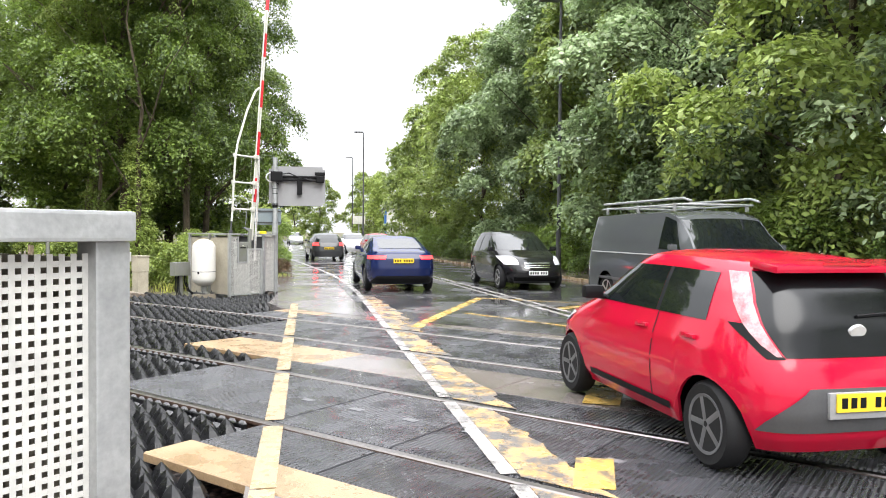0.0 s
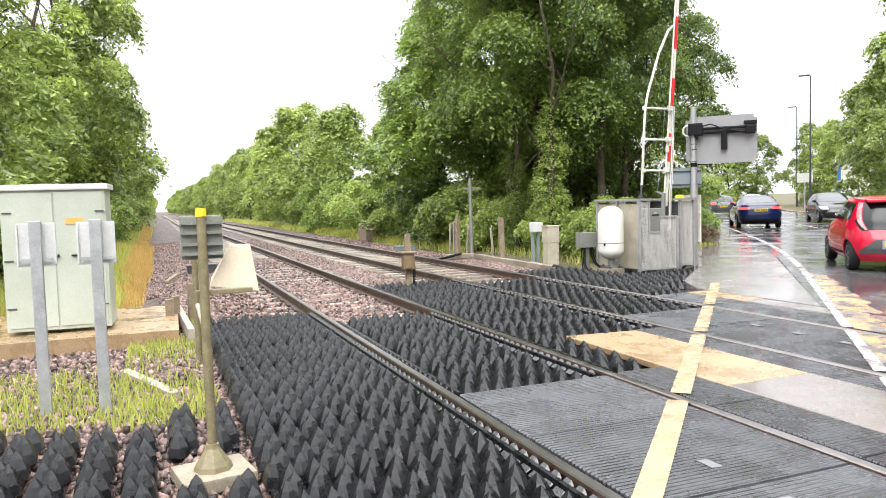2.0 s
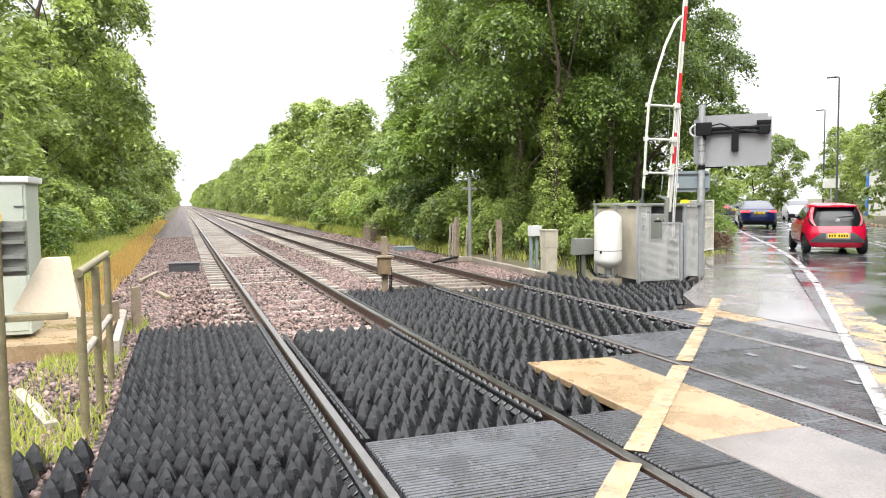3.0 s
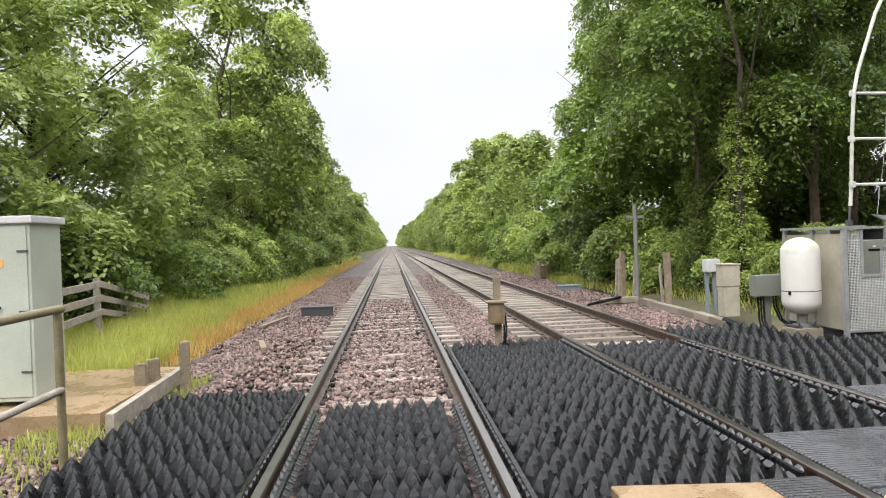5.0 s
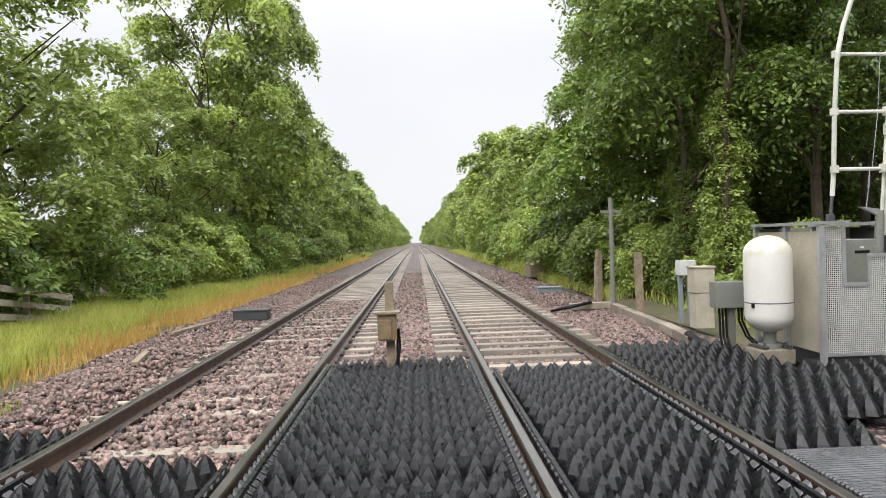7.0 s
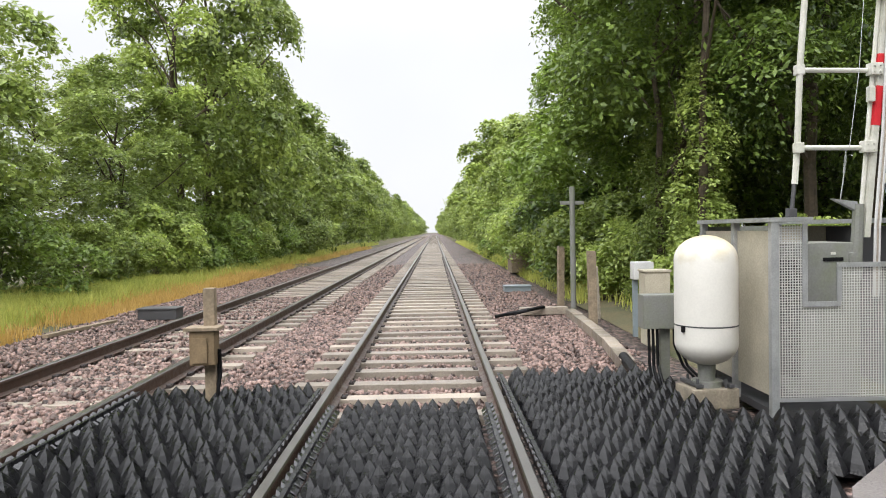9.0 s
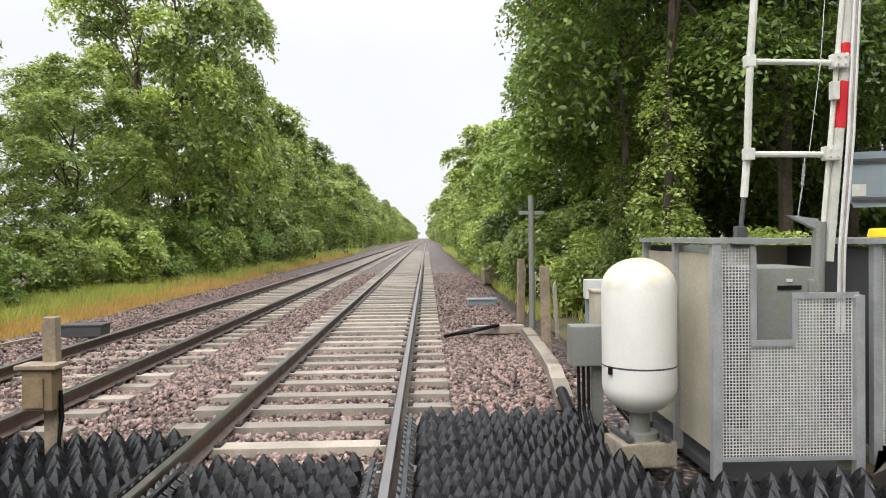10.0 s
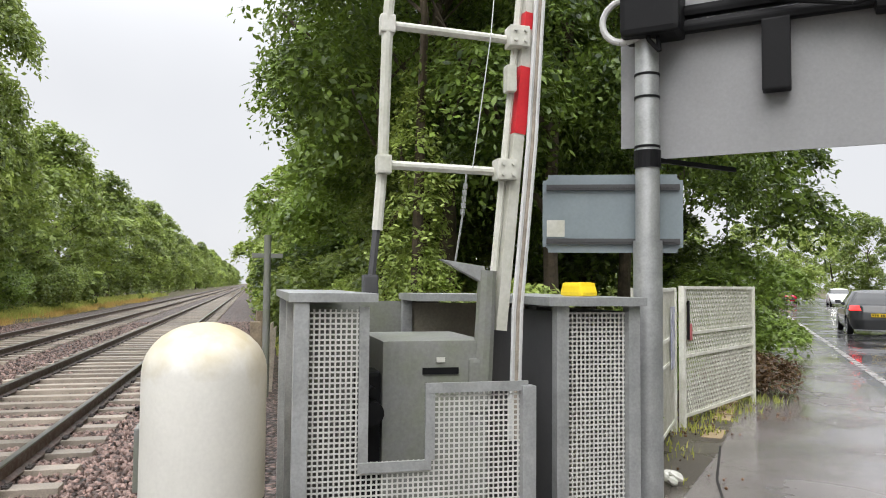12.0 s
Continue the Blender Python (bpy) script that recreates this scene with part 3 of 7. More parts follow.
def tres_mat(x0, x1, y0, y1, pitch=0.148, lift=0.0, keep=1.0, z=-0.15):
    """A mat of pointed teeth over a rectangle of the plan."""
    ny = max(1, round((y1 - y0) / pitch))
    nx = max(1, round((x1 - x0) / 0.15))
    t = empty("trespass_mat", pose((x0 + x1) / 2, (y0 + y1) / 2, z + lift), label="black rubber anti-trespass mat of pointed pyramids", category="mat", group="anti-trespass mats")
    bm = bmesh.new()
    box(bm, (0, 0, 0.0), (x1 - x0 - 0.012, y1 - y0 - 0.012, 0.03))
    part("base", bm, M_MAT, t)
    for i in range(nx):
        for j in range(ny):
            if random.random() > keep:
                continue
            px = (i + 0.5) / nx * (x1 - x0) - (x1 - x0) / 2
            py = (j + (0.3 if i % 2 else 0.7)) / ny * (y1 - y0) - (y1 - y0) / 2
            child("cone", random.choice(CONES), t, pose(px, py, 0.01, random.uniform(-2, 2), random.uniform(-3, 1), random.uniform(-4, 4)))
    return t


def mat_zone(x0, x1, y0, y1, lx=0.9, ly=0.75):
    nx, ny = max(1, round((x1 - x0) / lx)), max(1, round((y1 - y0) / ly))
    for i in range(nx):
        for j in range(ny):
            tres_mat(x0 + (x1 - x0) * i / nx, x0 + (x1 - x0) * (i + 1) / nx, y0 + (y1 - y0) * j / ny, y0 + (y1 - y0) * (j + 1) / ny, lift=random.uniform(-0.012, 0.012))


mat_zone(-11.6, -3.95, 1.85, 3.22, 1.1, 1.4)
mat_zone(-10.6, -6.25, 3.62, 4.68, 1.1, 1.1)
mat_zone(-14.5, -8.0, 5.08, 6.62, 1.1, 0.8)
mat_zone(-8.0, -6.35, 5.08, 5.42, 0.8, 0.4)
mat_zone(-13.8, -8.9, 7.0, 8.1, 1.1, 1.1)
mat_zone(-15.1, -10.5, 8.5, 9.25, 1.1, 0.75)
mat_zone(-15.1, -11.4, 9.25, 10.0, 1.1, 0.75)
mat_zone(-13.2, -12.1, 10.0, 10.75, 0.8, 0.75)
mat_zone(-13.25, -12.8, 10.75, 11.35, 0.8, 0.75)
mat_zone(-3.85, -3.0, 1.87, 2.3, 0.8, 0.4)
for k, yy in enumerate((-0.45, -0.2, 0.05, 0.3, 0.55, 0.8, 1.05)):
    tres_mat(-7.1 + 0.12 * k, -3.5 - 0.05 * k, yy, yy + 0.16, 0.17, z=-0.14)
for yy in (1.32, 1.6):
    tres_mat(-7.0, -6.1, yy, yy + 0.17, 0.17, z=-0.17)
    tres_mat(-5.2, -4.0, yy, yy + 0.17, 0.17, z=-0.14)


# sloped rubber edging beside the rails, with notches
def edging(y, side, x0, x1):
    t = empty("rail_edging", label="notched black rubber edging along the rail", category="edging", group="rail edgings")
    bm = bmesh.new()
    box(bm, ((x0 + x1) / 2, y + side * 0.115, -0.07), (x1 - x0, 0.03, 0.10))
    part("strip", bm, M_MAT, t)
    bm = bmesh.new()
    w = 0.05
    vs = [bm.verts.new(p) for p in ((-w, 0, -0.03), (w, 0, -0.03), (w, 0.09, -0.08), (-w, 0.09, -0.08), (-w * 0.5, 0.0, -0.006), (w * 0.5, 0.0, -0.006))]
    for f in ((4, 5, 2, 3), (0, 1, 5, 4), (1, 2, 5), (0, 4, 3), (0, 3, 2, 1)):
        bm.faces.new([vs[i] for i in f])
    me = mesh_of(bm, "notch", M_EDGE)
    x = x0 + 0.06
    while x < x1 - 0.05:
        child("notch", me, t, pose(x, y + side * 0.075, 0, 0, 0, 0 if side > 0 else 180))
        x += 0.13


edging(R1, -1, -11.5, -3.95)
edging(R1, 1, -10.5, -6.3)
edging(R2, -1, -10.5, -6.3)
edging(R2, 1, -14.4, -6.4)
edging(R3, -1, -14.4, -8.0)
edging(R3, 1, -13.7, -9.0)
edging(R4, -1, -13.7, -9.0)
edging(R4, 1, -15.0, -10.4)


# ---------------------------------------------------------------- trees
def crown_mesh(name, blobs, clusters, per, leaf, spread, seed, material):
    """Leaves in flat sprays over the upper and outer skin of many lobes, with dark hollows below them."""
    rng = np.random.default_rng(seed)
    w = np.array([b[3] * b[3] for b in blobs])
    pick = rng.choice(len(blobs), clusters, p=w / w.sum())
    B = np.array(blobs)[pick]
    d = rng.normal(size=(clusters, 3))
    mid = np.array(blobs)[:, :3].mean(0)
    out = B[:, :3] - mid
    out[:, 2] *= 0.4
    out /= np.linalg.norm(out, axis=1)[:, None] + 0.5
    d += out * 0.7 + np.array([0, 0, 0.35])
    d /= np.linalg.norm(d, axis=1)[:, None]
    d[:, 2] = np.where((d[:, 2] < -0.2) & (rng.random(clusters) < 0.8), -d[:, 2], d[:, 2])
    rad = B[:, 3] * np.where(rng.random(clusters) < 0.12, rng.uniform(1.08, 1.3, clusters), rng.uniform(0.86, 1.06, clusters))
    c = B[:, :3] + d * rad[:, None] * np.array([1, 1, B[0, 4]])
    n = clusters * per
    cc = np.repeat(c, per, 0)
    dd = np.repeat(d, per, 0)
    flat = dd * 0.6 + np.array([0, 0, 0.6])
    flat /= np.linalg.norm(flat, axis=1)[:, None]
    g = np.clip(rng.normal(size=(n, 3)), -1.7, 1.7) * spread
    g -= flat * np.sum(g * flat, axis=1)[:, None] * 0.62
    p = cc + g
    p[:, 2] -= 0.25 * np.sum(g * g, axis=1) / spread
    up = flat + rng.normal(size=(n, 3)) * 0.42
    up /= np.linalg.norm(up, axis=1)[:, None]
    t = np.cross(up, rng.normal(size=(n, 3)))
    t /= np.linalg.norm(t, axis=1)[:, None] + 1e-9
    b = np.cross(up, t)
    s = leaf * rng.uniform(0.55, 1.35, n)[:, None]
    v = np.stack([p - t * s, p + b * s * 0.5 - up * s * 0.10, p + t * s - up * s * 0.35, p - b * s * 0.5 - up * s * 0.10], 1)
    f = np.arange(4 * n).reshape(n, 4)
    me_ob = pydata(name, v.reshape(-1, 3), f, material)
    me = me_ob.data
    bpy.data.objects.remove(me_ob)
    return me


def trunk_mesh(h, r, limbs, seed, material=None):
    rng = random.Random(seed)
    bm = bmesh.new()
    pts = [Vector((0, 0, -0.35))]
    k = 7
    for i in range(1, k + 1):
        pts.append(Vector((rng.uniform(-0.12, 0.12) * i * 0.5, rng.uniform(-0.12, 0.12) * i * 0.5, h * 0.8 * i / k)))
    for i in range(k):
        tube(bm, pts[i], pts[i + 1], r * (1 - 0.8 * i / k), r * (1 - 0.8 * (i + 1) / k), 9, caps=False)
    for _ in range(limbs):
        i = rng.randint(2, k - 1)
        a = rng.uniform(0, 6.28)
        p = pts[i]
        rr = r * (1 - 0.8 * i / k) * 0.55
        for j in range(3):
            q = p + Vector((math.cos(a), math.sin(a), rng.uniform(0.5, 1.1))) * h * 0.095
            tube(bm, p, q, rr, rr * 0.65, 6, caps=False)
            p, rr = q, rr * 0.65
            a += rng.uniform(-0.5, 0.5)
    return mesh_of(bm, "trunk", material or M_BARK, True)


def lobes(seed, n, r, z0, z1, size, squash=0.85):
    """Lobes of many sizes over an uneven, egg-shaped hull, with a few within."""
    rng = random.Random(seed)
    out = []
    for i in range(n):
        f = (i + rng.uniform(0, 0.9)) / n
        z = z0 + (z1 - z0) * f
        hull = r * math.sin(math.pi * (0.14 + 0.80 * f ** 0.85)) ** 0.7
        a = i * 2.4 + rng.uniform(-0.6, 0.6)
        hull *= 1 + 0.22 * math.sin(2 * a + seed) + 0.12 * math.sin(5 * f * 3 + a)
        k = rng.uniform(0.75, 1.08) if rng.random() < 0.72 else rng.uniform(0.1, 0.7)
        out.append((hull * k * math.cos(a), hull * k * math.sin(a), z, size * rng.uniform(0.5, 1.25), squash))
    return out


# big: full-height trees; tall: open tops; hedge: low and wide; far: coarser leaves
CROWN = {
    "big": crown_mesh("crown", lobes(1, 54, 3.5, 1.6, 11.9, 0.92), 1500, 30, 0.10, 0.25, 11, M_LEAF_A),
    "big2": crown_mesh("crown", lobes(2, 54, 3.4, 1.0, 12.0, 0.92), 1500, 30, 0.10, 0.25, 12, M_LEAF_B),
    "near": crown_mesh("crown", lobes(8, 58, 3.0, 3.0, 12.0, 0.82), 2700, 34, 0.056, 0.20, 18, M_LEAF_A),
    "road": crown_mesh("crown", lobes(9, 58, 3.5, 0.9, 12.0, 0.92), 1700, 30, 0.10, 0.25, 19, M_LEAF_HAZED),
    "ivy": crown_mesh("crown", [(0.1 * math.sin(k), 0.1 * math.cos(k * 1.7), 0.3 + 0.36 * k, 0.62 - 0.032 * k, 1.0) for k in range(13)] + [(0.7, 0.3, 9.2, 1.0, 0.8), (-0.8, 0.5, 10.4, 1.1, 0.8), (0.1, 0.9, 11.4, 1.0, 0.8)], 620, 32, 0.043, 0.12, 20, M_LEAF_C),
    "tall": crown_mesh("crown", lobes(3, 36, 2.8, 2.4, 12.6, 0.68), 720, 28, 0.09, 0.24, 13, M_LEAF_C),
    "bush": crown_mesh("crown", lobes(4, 20, 1.9, 0.25, 2.4, 0.62), 620, 24, 0.075, 0.18, 14, M_LEAF_C),
    # bush2: darkest leaf colour stands in for the deep shade under trees
    "bush2": crown_mesh("crown", lobes(5, 20, 1.9, 0.25, 2.6, 0.66), 620, 24, 0.075, 0.18, 15, M_LEAF_A),
    "dry": crown_mesh("crown", lobes(10, 12, 0.75, 0.15, 0.75, 0.34), 170, 22, 0.045, 0.12, 21, M_LEAF_BROWN),
    "far": crown_mesh("crown", lobes(6, 40, 3.2, 0.8, 10.2, 1.0), 900, 14, 0.18, 0.32, 16, M_LEAF_B),
    "far2": crown_mesh("crown", lobes(7, 40, 3.2, 0.7, 10.4, 1.0), 900, 14, 0.18, 0.32, 17, M_LEAF_C),
}
TRUNK = {
    "big": trunk_mesh(11, 0.2, 12, 1), "big2": trunk_mesh(11, 0.19, 12, 2), "near": trunk_mesh(11, 0.17, 14, 8), "ivy": trunk_mesh(12, 0.10, 3, 21), "road": trunk_mesh(11, 0.16, 12, 9), "tall": trunk_mesh(12, 0.15, 12, 3),
    "bush": trunk_mesh(2.2, 0.045, 9, 4), "bush2": trunk_mesh(2.3, 0.045, 9, 5), "dry": trunk_mesh(0.7, 0.02, 6, 22), "far": trunk_mesh(9, 0.18, 6, 6), "far2": trunk_mesh(9, 0.18, 6, 7),
}
LABEL = {
    "big": ("dark green broadleaf tree with a dense crown", "tree"), "big2": ("mid-green broadleaf tree with a dense crown", "tree"),
    "ivy": ("bare-stemmed tree with yellow-green ivy climbing it", "tree"), "near": ("dark green tree with ivy and fine leaves", "tree"), "road": ("roadside tree with dense leaves, pale grey-green from haze in their colour", "tree"),
    "tall": ("light green slender tree with an open crown", "tree"), "bush": ("light green leafy bush beside the railway", "bush"), "bush2": ("green leafy bush below the trees", "bush"),
    "dry": ("low brown withered bush at the end of the fence", "bush"),
    "far": ("mid-green tree along the railway", "tree"), "far2": ("light green tree along the railway", "tree"),
}


def tree(kind, x, y, size=1.0, tall=1.0, turn=None, z=-0.2, name=None):
    lab, cat = LABEL[kind]
    t = empty(name or cat, pose(x, y, z, 0, 0, random.uniform(0, 360) if turn is None else turn), label=lab, category=cat, group=cat + "s")
    t.scale = (size, size, size * tall)
    child("trunk", TRUNK[kind], t)
    child("crown", CROWN[kind], t)
    return t


# between railway and road
for kind, x, y, s, tl in (("ivy", -20.5, 12.5, 1.0, 1.0), ("ivy", -22.5, 12.35, 0.9, 1.0), ("near", -23.2, 13.6, 1.13, 1.1), ("near", -21.5, 15.0, 0.85, 1.3), ("near", -26.0, 13.9, 1.1, 1.05), ("near", -24.3, 17.7, 0.9, 1.2),
                          ("big", -30.0, 15.2, 1.05, 0.98), ("big", -35.2, 14.6, 0.95, 0.9), ("big", -29.0, 19.2, 1.1, 1.1), ("big", -30.6, 22.6, 1.0, 1.0),
                          ("far", -34, 20, 1.1, 1.1), ("far", -41, 17, 1.0, 1.0)):
    tree(kind, x, y, s, tl)
# along the road's far side
for k, (s, n) in enumerate(((10, 13.6), (14.0, 12.9), (18.5, 13.8), (22.5, 12.8), (27, 13.4), (31.5, 12.9), (36.5, 13.6), (42, 13.2))):
    x, y = sn(s, n)
    tree(("road", "big2", "road")[k % 3], x, y, 1.0 + 0.06 * (k % 2), 1.05, z=0.0)
for s, n, sz in ((6, 18, 1.1), (2, 16, 1.0), (-3, 15, 1.0), (12, 18.5, 1.2), (20, 18.5, 1.2), (28, 18.5, 1.2), (36, 18.5, 1.2), (48, 14, 1.0), (55, 13.5, 0.9), (63, 15, 0.8)):
    x, y = sn(s, n)
    tree("far", x, y, sz, 1.15, z=0.0)
# along the road's near side, beyond the crossing
for s, n, sz in ((33, -7.5, 0.42), (39, -8, 0.42), (46, -8, 0.45), (54, -8, 0.5), (62, -8, 0.5)):
    x, y = sn(s, n)
    tree("far2", x, y, sz, 1.0, z=-0.1)
# distance beyond the road
for s, n, sz in ((96, -6, 0.8), (100, 0, 0.75), (106, 5, 0.8), (98, 11, 0.8), (90, 16, 0.8), (112, -12, 0.9), (82, 15, 0.7), (120, 10, 0.9), (75, 15, 0.7)):
    x, y = sn(s, n)
    tree("far2", x, y, sz, 1.0, z=-0.1)
# south of the railway
for kind, x, y, s, tl in (("big2", -19.5, -4.8, 0.85, 0.85), ("tall", -16.8, -6.5, 1.05, 1.0), ("big2", -24.0, -5.2, 0.95, 1.0), ("tall", -30.5, -4.8, 0.8, 0.72),
                          ("tall", -28.0, -6.2, 0.8, 0.75), ("big2", -36.0, -4.2, 0.85, 0.8), ("tall", -41, -3.6, 1.3, 1.2), ("big2", -44.0, -3.4, 1.3, 1.2), ("tall", -13.0, -9.5, 1.05, 1.0), ("far2", -19, -10, 0.9, 1.0)):
    tree(kind, x, y, s, tl)
for k in range(26):
    x = -51 - k * 7.0 - 0.9 * k * k * 0.25
    tree("far" if k % 3 else "far2", x, -4.0 + random.uniform(-0.6, 0.6) + 0.02 * k, random.uniform(0.98, 1.2) * (1 - 0.004 * k), 1.0)
    tree("far2" if k % 3 else "far", x - 2, 13.9 + random.uniform(-0.6, 1.0) - 0.02 * k, random.uniform(0.78, 1.0), 1.0)
for k in range(14):
    x = -375 - k * 24
    tree("far", x, -3.2 - random.uniform(0, 1), 1.15, 1.0)
    tree("far2", x - 9, 12.9 + random.uniform(0, 1), 1.1, 1.0)
# undergrowth
for kind, x, y, s in (("bush", -24.6, 12.2, 0.7), ("bush", -27.0, 12.2, 0.95), ("bush2", -30.3, 12.4, 1.0), ("bush", -33.5, 12.4, 1.05), ("bush2", -37, 12.6, 1.1),
                      ("bush", -41, 12.6, 1.15), ("bush", -46, 12.8, 1.2), ("bush2", -51, 12.8, 1.2), ("bush", -57, 13, 1.2), ("bush", -21.4, 13.0, 0.6), ("bush", -19.6, 13.1, 0.5),
                      ("bush", -18.3, 12.9, 0.65), ("bush2", -21.8, 16.8, 0.5), ("bush2", -23.8, 19.4, 0.7), ("bush2", -26.2, 21.6, 0.9),
                      ("bush2", -21, -3.2, 0.9), ("bush2", -25.5, -2.9, 0.9), ("bush", -29.5, -2.6, 0.8), ("bush", -34, -2.2, 1.0), ("bush2", -39, -2.2, 1.0), ("bush", -44, -2, 1.1),
                      ("bush2", -50, -2.2, 1.1), ("bush2", -17.0, -3.8, 1.1), ("bush", -57, -2, 1.2), ("bush", -65, -2, 1.2), ("bush", -66, 13, 1.3)):
    tree(kind, x, y, s)
tree("dry", -19.55, 17.0, 0.7, z=-0.05)
tree("dry", -20.3, 17.8, 0.6, z=-0.05)
for s in range(6, 48, 4):
    x, y = sn(s, 11.2 + random.uniform(-0.3, 0.4))
    tree("bush2", x, y, random.uniform(0.6, 0.85), z=0.0)

# ---------------------------------------------------------------- things: materials
M_GALV = mat("galvanised_steel", (0.46, 0.47, 0.47), 0.42, metal=0.55, var=0.22, scale=9, bump=0.08, bscale=80)
M_ALU = mat("aluminium_mesh", (0.64, 0.635, 0.60), 0.4, metal=0.2, var=0.15, scale=12)
M_CREAMPANEL = mat("cream_panel", (0.44, 0.40, 0.31), 0.5, var=0.3, scale=3.5, bump=0.05, col2=(0.34, 0.31, 0.24))
M_GREY_BOX = mat("grey_paint", (0.19, 0.19, 0.185), 0.45, var=0.25, scale=5, bump=0.05, col2=(0.17, 0.18, 0.14))
M_LIGHTGREY = mat("light_grey_paint", (0.56, 0.56, 0.55), 0.45, var=0.15, scale=4)
M_GRP = mat("pale_green_grey_cabinet", (0.43, 0.46, 0.39), 0.4, var=0.15, scale=2, col2=(0.37, 0.40, 0.33))
M_WHITEPAINT = mat("white_paint", (0.62, 0.61, 0.56), 0.45, var=0.15, scale=6, col2=(0.48, 0.48, 0.41))
M_TANK = mat("tank_paint", (0.68, 0.66, 0.61), 0.45, var=0.08, scale=3)


def algae(m):
    """Yellow-brown algae growing over the dome, in patches."""
    nt, ln = m.node_tree.nodes, m.node_tree.links
    b = nt["Principled BSDF"]
    old = b.inputs["Base Color"].links[0].from_socket
    tc = nt.new("ShaderNodeTexCoord")
    sep = nt.new("ShaderNodeSeparateXYZ")
    ns = nt.new("ShaderNodeTexNoise")
    ns.inputs["Scale"].default_value, ns.inputs["Detail"].default_value = 7.0, 8
    ln.new(tc.outputs["Object"], sep.inputs[0])
    ln.new(tc.outputs["Object"], ns.inputs["Vector"])
    ad = nt.new("ShaderNodeMath")
    ad.operation = "MULTIPLY_ADD"
    ad.inputs[1].default_value = 0.42
    ln.new(ns.outputs["Fac"], ad.inputs[0])
    ln.new(sep.outputs["Z"], ad.inputs[2])
    mr = nt.new("ShaderNodeMapRange")
    mr.inputs["From Min"].default_value, mr.inputs["From Max"].default_value = 1.33, 1.52
    mr.inputs["To Max"].default_value = 0.75
    ln.new(ad.outputs[0], mr.inputs["Value"])
    mx = nt.new("ShaderNodeMixRGB")
    mx.inputs[2].default_value = (0.42, 0.34, 0.17, 1)
    ln.new(mr.outputs[0], mx.inputs[0])
    ln.new(old, mx.inputs[1])
    ln.new(mx.outputs[0], b.inputs["Base Color"])


algae(M_TANK)
M_RED = mat("red_band", (0.62, 0.03, 0.04), 0.35, var=0.15, scale=8)
M_BLACK = mat("black_plastic", (0.006, 0.006, 0.007), 0.5, var=0.3, scale=20, spec=0.2)
# near-black for wheel insides, underbodies and grille, their shade put into the colour
M_DARK = mat("recess_shade", (0.008, 0.008, 0.008), 0.9, var=0.3, spec=0.1)
M_SIGNBACK = mat("sign_back_aluminium", (0.27, 0.27, 0.275), 0.6, metal=0.0, var=0.12, scale=3)
M_BLUEGREY = mat("blue_grey_panel", (0.21, 0.25, 0.27), 0.45, var=0.12, scale=3)
M_WOOD = mat("weathered_wood", (0.28, 0.22, 0.15), 0.8, var=0.4, scale=8, bump=0.4, bscale=40)
M_PALEWOOD = mat("pale_wood", (0.38, 0.33, 0.27), 0.8, var=0.4, scale=8, bump=0.4, bscale=40)
M_BROWN = mat("brown_box", (0.22, 0.155, 0.085), 0.6, var=0.3, scale=10)
M_YELLOWCAP = mat("yellow_plastic", (0.85, 0.62, 0.02), 0.4, var=0.1)
M_TAN = mat("tan_hood", (0.62, 0.53, 0.40), 0.5, var=0.12, scale=5)
M_OLIVE = mat("olive_painted_pole", (0.22, 0.185, 0.10), 0.55, var=0.35, scale=9)
M_TYRE = mat("tyre", (0.012, 0.012, 0.013), 0.7, var=0.2, spec=0.25)
M_RIM_DARK = mat("dark_rim", (0.11, 0.11, 0.115), 0.35, var=0.2)
M_RIM = mat("silver_rim", (0.55, 0.55, 0.56), 0.3, var=0.1, metal=0.8)
M_GLASS = mat("car_glass", (0.008, 0.010, 0.011), 0.03, var=0.1, spec=0.75)
M_GLASS_DULL = mat("wet_dark_glass", (0.006, 0.007, 0.008), 0.16, var=0.1, spec=0.35)
M_TRIM = mat("grey_trim", (0.06, 0.06, 0.063), 0.5, var=0.15)
M_PLATE_Y = mat("yellow_plate", (0.85, 0.58, 0.03), 0.35, var=0.05)
M_PLATE_W = mat("white_plate", (0.8, 0.8, 0.8), 0.35, var=0.05)
M_CHROME = mat("chrome", (0.75, 0.75, 0.76), 0.12, metal=1.0, var=0.05)
M_LAMP_CLEAR = mat("lamp_lens", (0.70, 0.70, 0.72), 0.08, var=0.1, spec=0.9)
M_LAMP_PINK = mat("pale_tail_lens", (0.60, 0.36, 0.37), 0.12, var=0.35, scale=9, spec=0.7, obj=1.0, col2=(0.5, 0.12, 0.14))
M_LAMP_RED = mat("tail_lens", (0.45, 0.01, 0.015), 0.1, var=0.1, spec=0.8)
M_TAIL_ON = glow("lit_tail_lamp", (0.95, 0.03, 0.03), 2.2)
M_HEAD_ON = glow("lit_head_lamp", (1.0, 0.96, 0.85), 6.0)
M_ORANGE = mat("orange_label", (0.75, 0.36, 0.10), 0.6, var=0.1)


def paint(name, col, metal=0.0):
    return mat(name, col, 0.07, metal=0.0, var=0.03, scale=2, spec=0.5)


